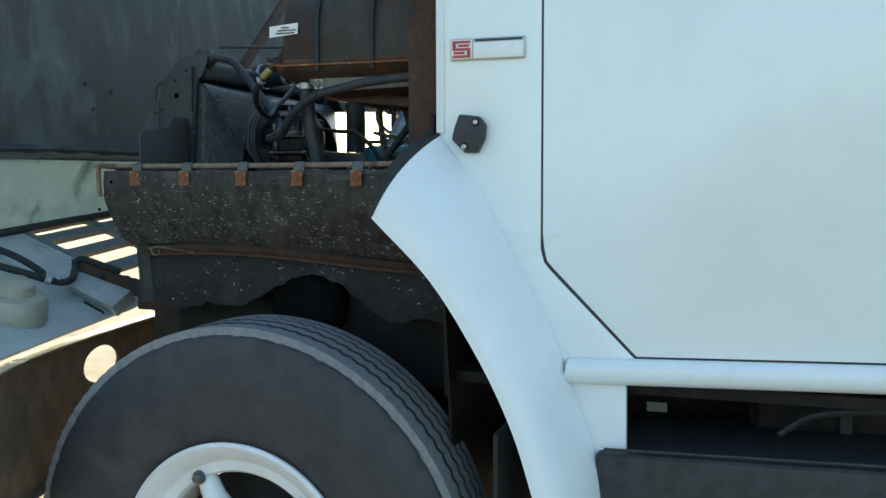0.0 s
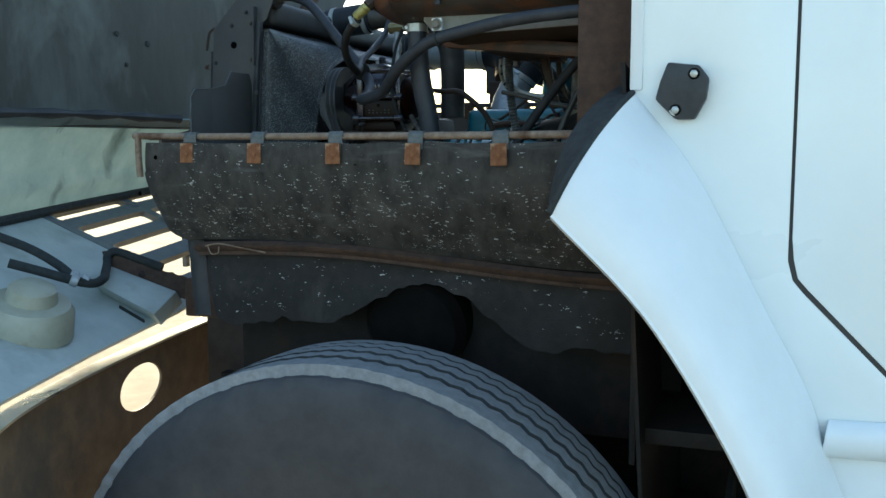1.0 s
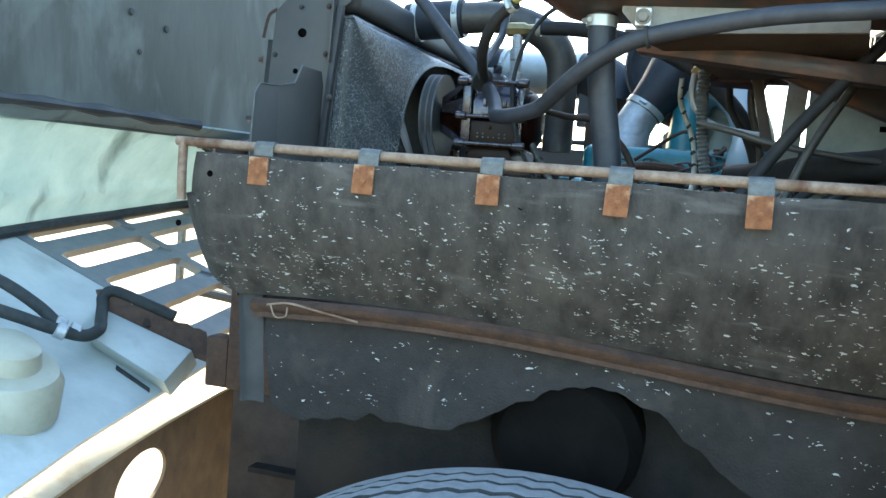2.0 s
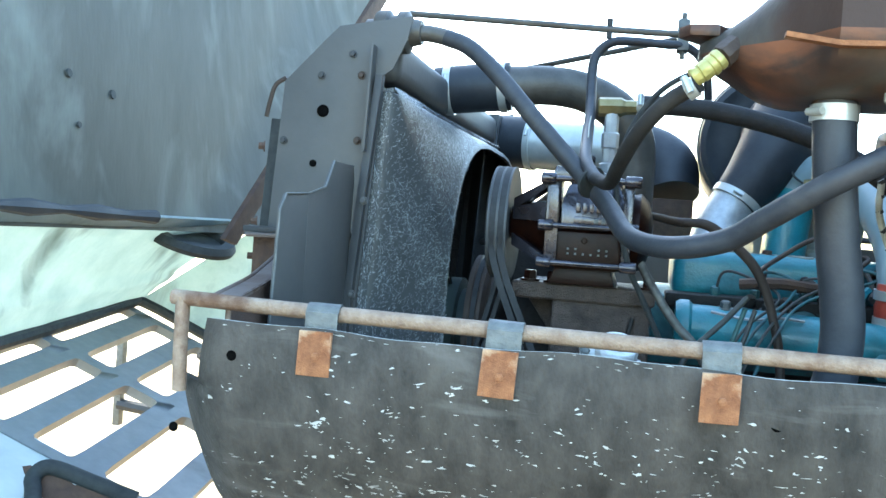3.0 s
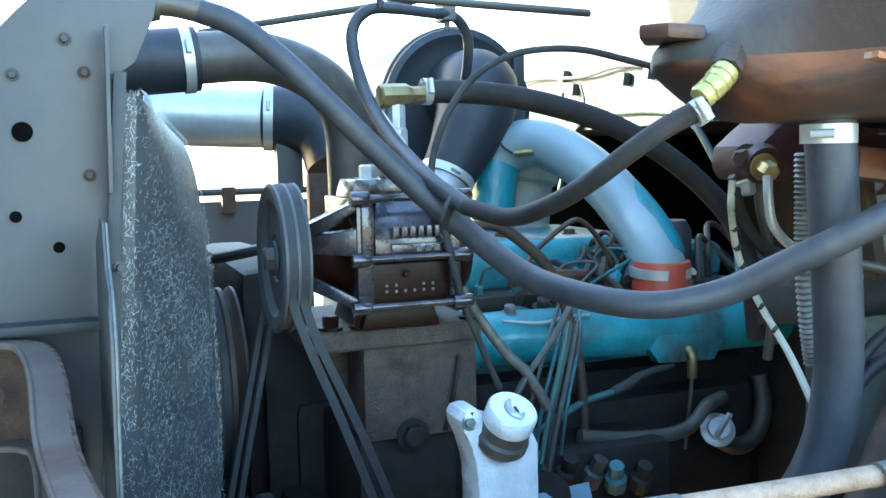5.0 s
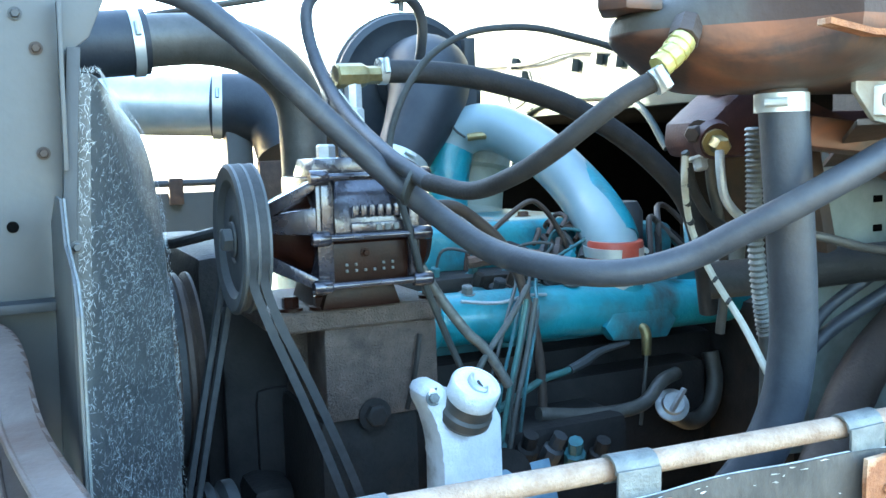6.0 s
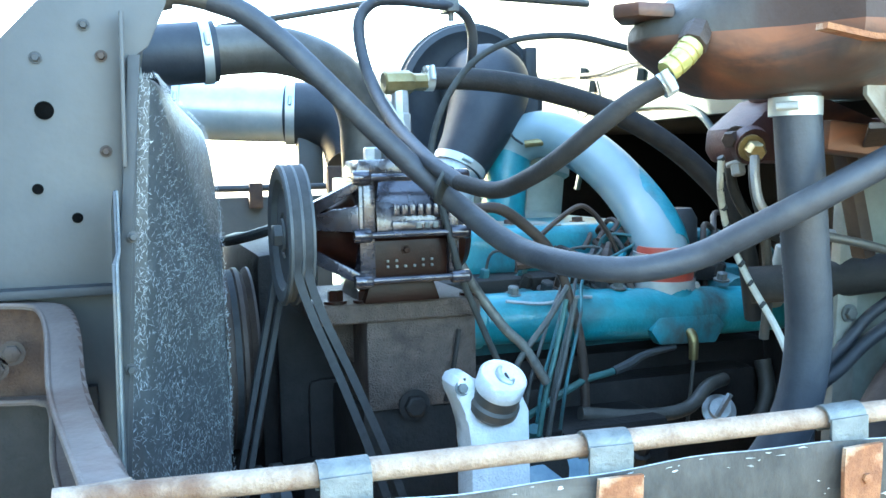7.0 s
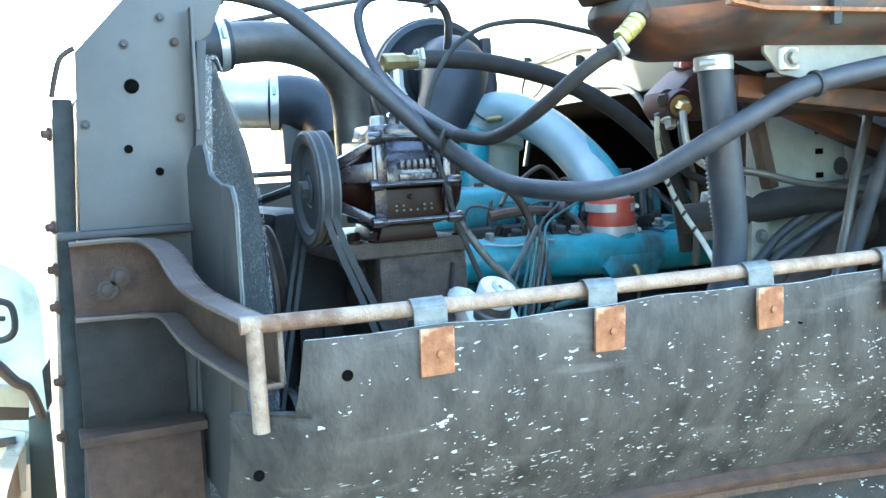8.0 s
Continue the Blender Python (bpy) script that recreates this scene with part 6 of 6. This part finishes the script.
part("boss", lathe([(0, 0), (0.0108, 0), (0.0116, 0.002), (0.0116, 0.008), (0.0108, 0.02), (0, 0.02)], (-1.0315, 2.639, 1.6375), (0.6, 0.45, 0.66), 8), RUSTD, fit_e, "rusty tank boss")
h3 = [(-1.105, 3.04, 1.652), (-1.06, 3.04, 1.652), (-1.01, 3.038, 1.648), (-0.96, 3.034, 1.638), (-0.91, 3.028, 1.624), (-0.87, 3.02, 1.607), (-0.825, 3.01, 1.58), (-0.78, 3.0, 1.543), (-0.745, 2.99, 1.5), (-0.72, 2.99, 1.44), (-0.7, 3.0, 1.36)]
oz = hosething("outlet_hose", h3, 0.0125, HOSE2, "black rubber hose from the compressor elbow")
clamp(oz, (-1.103, 3.04, 1.652), (1, 0, 0), 0.0128, 0.009)
t1 = [(-0.84, 2.915, 1.645), (-0.885, 2.928, 1.667), (-0.93, 2.94, 1.68), (-0.968, 2.947, 1.688), (-1.004, 2.956, 1.689), (-1.04, 2.964, 1.683), (-1.073, 2.97, 1.665), (-1.097, 2.974, 1.638), (-1.114, 2.976, 1.605), (-1.123, 2.976, 1.568), (-1.122, 2.96, 1.53), (-1.112, 2.95, 1.48), (-1.1, 2.955, 1.44), (-1.085, 2.965, 1.41), (-1.065, 2.975, 1.37), (-1.05, 2.98, 1.34)]
hosething("governor_line", t1, 0.0036, SEAL, "thin black air line curving over the engine", "air line", sub=6, seg=10)
vh = [(-0.935, 2.645, 1.615), (-0.932, 2.643, 1.56), (-0.926, 2.644, 1.5), (-0.916, 2.65, 1.44), (-0.912, 2.655, 1.4), (-0.917, 2.66, 1.354), (-0.934, 2.668, 1.312), (-0.962, 2.69, 1.265), (-1.0, 2.74, 1.2), (-1.04, 2.82, 1.12)]
v_e = hosething("surge_hose", vh, 0.0182, HOSE, "thick black hose dropping from the surge tank", sub=6, seg=22)
clamp(v_e, (-0.9345, 2.645, 1.594), (0, 0, 1), 0.0189, 0.014, (-0.8, -0.6, 0))
part("neck", lathe([(0.018, -0.02), (0.018, 0.02)], (-0.935, 2.645, 1.61), (0, 0, 1), 24), RUST, v_e)


def stay_rods():
    e = thing("stay_rod", (-1.4, 3.2, 1.75), "thin steel stay rods across the engine bay", "rod")
    part("rod", tube([(-1.42, 3.03, 1.762), (-1.27, 3.04, 1.756), (-1.1, 3.045, 1.748), (-0.9, 3.05, 1.742)], 0.0045, 10), PIPE, e)
    part("rod", tube([(-1.3, 3.33, 1.745), (-1.14, 3.25, 1.765), (-1.02, 3.18, 1.777), (-0.85, 3.1, 1.79)], 0.0045, 10), PIPE, e)
    part("clamp_block", box(-1.062, -1.046, 3.09, 3.12, 1.735, 1.778, 0.003), ZINC, e, "small rod clamp")
    part("clamp_bolt", tube([(-1.054, 3.1, 1.725), (-1.054, 3.1, 1.787)], 0.0035, 8), ZINC, e)
    part("clip", tube([(-1.15, 3.044, 1.738), (-1.15, 3.044, 1.764)], 0.004, 8), GREYD, e)


stay_rods()


# ---- surge tank on the cowl ----
def tank():
    e = thing("surge_tank", (-0.8, 2.68, 1.6), "rusty grey steel surge tank mounted ahead of the cab", "tank")
    cy = 2.665

    def ring(x, yc, w0, s, sd):
        # rounded section: upper dome first, then the bottom pan
        out = []
        for k in range(28):
            a = 2 * math.pi * k / 28
            c, q = math.cos(a), math.sin(a)
            w = w0 * (abs(c) ** 0.7) * (1 if c > 0 else -1)
            h = (0.2 * sd if q > 0 else 0.045 * s) * (abs(q) ** 0.8) * (1 if q > 0 else -1)
            out.append(V(x, yc + w, 1.648 + h))
        return out
    stations = [(-1.048, 2.69, 0.012, 0.06, 0.05), (-1.038, 2.69, 0.03, 0.24, 0.08), (-1.022, 2.688, 0.046, 0.44, 0.12), (-1.006, 2.686, 0.058, 0.66, 0.18), (-0.989, 2.682, 0.07, 0.88, 0.26), (-0.974, 2.68, 0.08, 0.97, 0.4),
                (-0.958, 2.672, 0.103, 1.0, 0.7), (-0.95, cy, 0.108, 1.0, 0.9), (-0.92, cy, 0.108, 1.0, 1.0), (-0.8, cy, 0.108, 1.0, 1.0), (-0.6, cy, 0.108, 1.0, 1.0), (-0.52, cy, 0.103, 0.95, 0.95)]
    for name, ks, m, lab in (("pan", range(14, 28), TANKR, "rust-brown bottom pan"), ("dome", range(14), TANKG, "grey upper shell with rust")):
        b = bmesh.new()
        rows = [[b.verts.new(q) for q in ring(*st)] for st in stations]
        for p, q in zip(rows, rows[1:]):
            for k in ks:
                b.faces.new((p[k], p[(k + 1) % 28], q[(k + 1) % 28], q[k]))
        for r in (rows[0], rows[-1]):
            b.faces.new([r[k % 28] for k in list(ks) + [ks[-1] + 1]])
        bmesh.ops.delete(b, geom=[v for v in b.verts if not v.link_faces], context="VERTS")
        part(name, b, m, e, lab, 50)
    part("seam_flange", sheet(lambda u, v: V(-0.99 + 0.47 * u, cy - 0.107 - 0.011 * v, 1.642 - 0.006 * min(1, u * 12)), 24, 2, 0.004), PATCH, e, "bright rusty seam flange")
    part("front_lip", slab([V(-1.068, 2.69, 1.675), V(-1.058, 2.668, 1.674), V(-1.032, 2.66, 1.672), V(-1.014, 2.69, 1.672), V(-1.044, 2.72, 1.674)], V(0, 0, -0.011), 0.003), TANKR, e, "rusty lip on the tank end")
    lab = part("label", slab([V(-0.985, 2.5555, 1.702), V(-0.91, 2.5555, 1.708), V(-0.91, 2.5575, 1.734), V(-0.985, 2.5575, 1.728)], V(0, -0.0015, 0)), STICKER, e, "white paper label with unreadable lines")
    for k, (x0, x1) in enumerate(((-0.975, -0.955), (-0.985, -0.935), (-0.99, -0.94))):
        z = 1.7225 - 0.0065 * k
        part("label_line", box(x0 + 0.022, x1 + 0.022, 2.5528, 2.5545, z, z + 0.0025, 0.0), INK, lab)
    for x in (-0.86, -0.72):
        part("strap", tube([(x, cy - 0.112, 1.62), (x, cy - 0.112, 1.66), (x, cy - 0.105, 1.76), (x, cy - 0.05, 1.84), (x, cy + 0.06, 1.842)], 0.006, 6), GREYD, e)
    # beige mounting bracket
    br = part("mount_bracket", slab([V(-0.905, 2.603, 1.64), V(-0.905, 2.603, 1.6), V(-0.885, 2.603, 1.578), V(-0.86, 2.603, 1.574), V(-0.62, 2.603, 1.582), V(-0.62, 2.603, 1.64)], V(0, 0.005, 0), 0.0015), BRACKET, e, "beige painted mounting bracket")
    part("bracket_shelf", slab([V(-0.9, 2.606, 1.58), V(-0.62, 2.606, 1.585), V(-0.6, 2.75, 1.555), V(-0.78, 2.75, 1.545)], V(0, 0, -0.005), 0.001), RUSTD, br)
    part("bracket_pad", box(-0.887, -0.868, 2.594, 2.604, 1.582, 1.604, 0.002), BADGE, br)
    part("bracket_nut", bolt((-0.8775, 2.595, 1.593), (0, -1, 0), 0.007, 0.006), BRACKET, br)
    part("brown_rail", box(-0.89, -0.5, 2.66, 2.7, 1.54, 1.565, 0.004, turn=(0, 6, 0)), TANKR, e, "brown steel cowl rail")
    part("back_support", box(-0.56, -0.5, 2.5, 2.76, 1.56, 1.7, 0.004), RUSTD, e)
    return e


tank()


def valve():
    e = thing("brake_valve", (-0.8, 2.9, 1.56), "maroon cast valve body with brass fittings", "valve")
    part("body", slab([V(-0.812, 2.868, 1.588), V(-0.814, 2.868, 1.566), V(-0.806, 2.868, 1.552), V(-0.72, 2.868, 1.549), V(-0.712, 2.868, 1.605), V(-0.728, 2.868, 1.62), V(-0.768, 2.868, 1.62), V(-0.79, 2.868, 1.604)], V(0, 0.075, 0), 0.007), MAROON, e)
    part("collar", lathe([(0.03, 0), (0.036, 0.004), (0.036, 0.02), (0.03, 0.024), (0, 0.024)], (-0.745, 2.905, 1.61), (0.2, -0.2, 1), 24), MAROON, e)
    part("front_boss", lathe([(0, 0), (0.021, 0), (0.019, 0.012), (0, 0.012)], (-0.806, 2.872, 1.57), (-0.25, -1, -0.25), 20), MAROON, e)
    part("end_plug", bolt((-0.81, 2.884, 1.577), (-1, -0.5, -0.1), 0.0095, 0.02), RUSTD, e)
    part("outlet", bolt((-0.812, 2.862, 1.567), (-0.35, -1, -0.25), 0.0095, 0.022), BRASS, e, "brass outlet fitting")
    part("outlet_line", tube([(-0.822, 2.842, 1.558), (-0.824, 2.838, 1.535), (-0.818, 2.838, 1.51), (-0.798, 2.838, 1.49), (-0.77, 2.84, 1.48), (-0.72, 2.845, 1.474)], 0.0048, 10), ALU, e)
    part("side_plug", bolt((-0.812, 2.885, 1.552), (0, -0.3, -1), 0.008, 0.012), ALU, e)
    part("red_cap", lathe([(0, 0), (0.009, 0), (0.008, 0.01), (0, 0.011)], (-0.785, 2.88, 1.618), (0, 0, 1), 14), RED, e, "small red cap")
    part("mount", box(-0.75, -0.5, 2.93, 2.96, 1.56, 1.6, 0.004), MAROON, e)


valve()

yc = [(-0.842, 2.87, 1.556), (-0.841, 2.872, 1.52), (-0.822, 2.884, 1.475), (-0.812, 2.865, 1.43), (-0.812, 2.82, 1.385), (-0.822, 2.775, 1.345)]
st_e = hosething("striped_cable", yc, 0.0037, STRIPE, "pale cable with dark spiral stripe", "cable", sub=8, seg=10)
for k in range(9):
    f = k / 9
    i = int(f * 4)
    p = Vector(yc[i]).lerp(Vector(yc[i + 1]), f * 4 - i)
    d = (Vector(yc[i + 1]) - Vector(yc[i])).normalized()
    part("stripe", lathe([(0.0038, -0.002), (0.0041, -0.002), (0.0041, 0.002), (0.0038, 0.002)], p, d + V(0.5, 0, 0.2), 12), SEAL, st_e)

spring = thing("spiral_hose", (-0.82, 2.81, 1.57), "grey spring-wrapped hose by the firewall", "hose")
part("spring_wrap", tube([(-0.808, 2.81, 1.58), (-0.807, 2.81, 1.53), (-0.804, 2.812, 1.48), (-0.795, 2.815, 1.42), (-0.782, 2.82, 1.37)], 0.0078, 14, 20, ribs=0.14), ZINC, spring, "close-wound grey spring wrap")
part("hose_end", tube([(-0.783, 2.82, 1.375), (-0.772, 2.83, 1.31), (-0.772, 2.84, 1.25)], 0.0065, 12), WIRE, spring)
hosething("vent_line", [(-0.742, 2.95, 1.565), (-0.738, 2.952, 1.52), (-0.722, 2.955, 1.47), (-0.712, 2.96, 1.4), (-0.71, 2.97, 1.34)], 0.0058, PIPE, "slim grey vent line beside the spring hose", "air line")
hosething("vacuum_line", [(-0.775, 2.95, 1.56), (-0.768, 2.95, 1.52), (-0.74, 2.95, 1.48), (-0.7, 2.95, 1.46)], 0.006, HOSE2, "short grey vacuum line", "air line")
cg = [(-1.1, 3.0, 1.47), (-1.09, 2.99, 1.452), (-1.069, 2.988, 1.416), (-1.039, 2.986, 1.375), (-1.016, 2.986, 1.352), (-0.99, 2.985, 1.31)]
cv = thing("braided_line", cg[0], "pale braided line beside the compressor", "air line")
part("braid", tube(cg, 0.0056, 12, 14, ribs=0.03), surf("steel_braid", (0.06, 0.062, 0.06), (0.13, 0.133, 0.125), (0.03, 0.027, 0.024), scale=90, rough=0.5, metal=0.3, bump=0.3), cv)
hosething("loom_branch", [(-1.1, 2.98, 1.51), (-1.075, 3.03, 1.508), (-1.043, 3.08, 1.504), (-1.007, 3.08, 1.503), (-0.977, 3.08, 1.485), (-0.943, 3.08, 1.454), (-0.923, 3.08, 1.417), (-0.912, 3.078, 1.381), (-0.904, 3.075, 1.348), (-0.899, 3.072, 1.303), (-0.897, 3.07, 1.23)], [0.0045, 0.005, 0.006, 0.0068, 0.0068, 0.0066, 0.006, 0.006, 0.006, 0.006, 0.006], RUSTD, "brown taped wiring loom dropping past the manifold", "wiring loom")
hosething("wire_bundle", [(-0.955, 3.0, 1.415), (-0.985, 2.99, 1.38), (-1.02, 2.985, 1.342), (-1.04, 2.99, 1.3)], 0.0036, WIRE, "grey cable to the injection pump", "cable")
hosething("wire_bundle", [(-0.957, 3.0, 1.4), (-0.975, 2.99, 1.345), (-0.99, 2.985, 1.3), (-1.0, 2.985, 1.25)], 0.003, WIREG, "green cable to the injection pump", "cable")
hosething("wire_bundle", [(-0.945, 3.0, 1.4), (-0.965, 2.99, 1.335), (-0.98, 2.985, 1.29), (-0.99, 2.985, 1.24)], 0.003, WIRE, "grey cable to the injection pump", "cable")

# right-hand end of the bay, by the firewall
hosething("clutch_cable", [(-0.8, 2.8, 1.2), (-0.751, 2.85, 1.288), (-0.7, 2.85, 1.33), (-0.658, 2.84, 1.366), (-0.56, 2.8, 1.43), (-0.5, 2.78, 1.46)], 0.008, HOSE, "black cable rising to the firewall", "cable")
hosething("clutch_cable", [(-0.79, 2.8, 1.23), (-0.737, 2.85, 1.311), (-0.69, 2.85, 1.36), (-0.655, 2.84, 1.395), (-0.56, 2.8, 1.46), (-0.5, 2.78, 1.49)], 0.0065, HOSE, "black cable rising to the firewall", "cable")
hosething("coolant_hose", [(-0.76, 2.93, 1.412), (-0.7, 2.88, 1.42), (-0.65, 2.84, 1.43), (-0.57, 2.78, 1.44), (-0.5, 2.75, 1.45)], 0.021, HOSE2, "grey-black coolant hose along the firewall", seg=18)
hosething("steel_line", [(-0.81, 2.775, 1.483), (-0.76, 2.765, 1.472), (-0.7, 2.76, 1.457), (-0.6, 2.76, 1.445), (-0.5, 2.77, 1.44)], 0.0046, PIPE, "bare steel line along the firewall", "pipe")
hosething("steering_rod", [(-0.86, 2.62, 1.2), (-0.76, 2.64, 1.36), (-0.68, 2.66, 1.48), (-0.58, 2.68, 1.6), (-0.5, 2.7, 1.7)], 0.0085, HOSE2, "slim dark rod rising to the cab", "rod")
hosething("linkage_rod", [(-0.76, 2.7, 1.24), (-0.7, 2.71, 1.36), (-0.66, 2.72, 1.46), (-0.61, 2.74, 1.55)], 0.006, PIPE, "bare steel linkage rod near firewall", "rod")


def harness():
    e = thing("firewall_harness", (-0.5, 3.7, 1.73), "thin black wiring strung along the firewall", "wiring")
    part("wire", tube([(-0.512, 4.1, 1.74), (-0.515, 3.95, 1.747), (-0.513, 3.75, 1.735), (-0.515, 3.6, 1.742), (-0.513, 3.4, 1.72), (-0.52, 3.2, 1.7)], 0.004, 8), SEAL, e)
    for y, z in ((3.83, 1.745), (3.79, 1.715), (3.6, 1.72), (3.52, 1.725), (3.46, 1.715)):
        part("clip", box(-0.516, -0.5, y - 0.009, y + 0.009, z - 0.013, z + 0.011, 0.003, turn=(12, 0, 0)), GREY, e)
    part("loop", tube([(-0.515, 3.82, 1.71), (-0.52, 3.83, 1.67), (-0.53, 3.78, 1.65), (-0.52, 3.73, 1.68), (-0.515, 3.75, 1.72)], 0.003, 6), SEAL, e)


harness()


def firewall_fittings():
    e = thing("cowl_bracket", (-0.66, 2.86, 1.25), "beige steel bracket and rusty strut by the firewall", "bracket")
    part("post", box(-0.7, -0.672, 2.86, 2.875, 1.22, 1.56, 0.003, turn=(0, 3, 0)), BRACKET, e)
    plate = part("plate", box(-0.66, -0.505, 2.88, 2.888, 1.2, 1.57, 0.004), DULLMINT, e, "dusty mint plate with slots")
    for z in (1.525, 1.496, 1.462):
        part("slot", box(-0.563, -0.55, 2.8775, 2.881, z - 0.004, z + 0.004, 0.001), VOID, plate)
    part("slot_round", lathe([(0, 0), (0.013, 0), (0.013, 0.002), (0, 0.002)], (-0.517, 2.879, 1.473), (0, -1, 0), 18), SEAL, plate)
    part("beam", slab([V(-0.79, 2.79, 1.617), V(-0.5, 2.79, 1.515), V(-0.5, 2.79, 1.475), V(-0.79, 2.79, 1.585)], V(0, 0.03, 0), 0.004), TANKR, e, "dark brown slanting beam")
    part("bolt", bolt((-0.686, 2.858, 1.385), (0, -1, 0), 0.007, 0.006), ZINC, e)
    part("strut", tube([(-0.9, 2.7, 1.12), (-0.78, 2.75, 1.24), (-0.66, 2.8, 1.33), (-0.5, 2.84, 1.4)], 0.024, 14), RUSTD, e, "rusty tubular strut")
    part("cross_plate", box(-0.735, -0.72, 2.8, 2.82, 1.45, 1.58, 0.003, turn=(0, -14, 0)), RUSTD, e)
    part("steering_box", box(-0.9, -0.6, 2.72, 2.82, 0.85, 1.12, 0.02), GRIME, e)


firewall_fittings()


def far_side():
    e = thing("far_apron", (-1.1, 4.2, 0.9), "grey-green apron and rail on the far side", "apron")
    part("panel", box(-1.5, -0.5, 4.2, 4.206, 0.95, 1.495, 0.002), GREY, e)
    # Dark panel added to close the low gap on the far side.
    part("gap_panel", box(-1.56, -0.5, 4.14, 4.15, 0.3, 0.97, 0.002), GRIME, e, "dark filler panel below the far apron")
    part("rod", tube([(-1.5, 4.19, 1.516), (-0.5, 4.19, 1.516)], 0.008, 10), GREYD, e)
    for x in (-1.35, -1.15, -0.95, -0.75):
        part("strap", box(x - 0.015, x + 0.015, 4.18, 4.2, 1.47, 1.527, 0.002), RUST, e)


far_side()
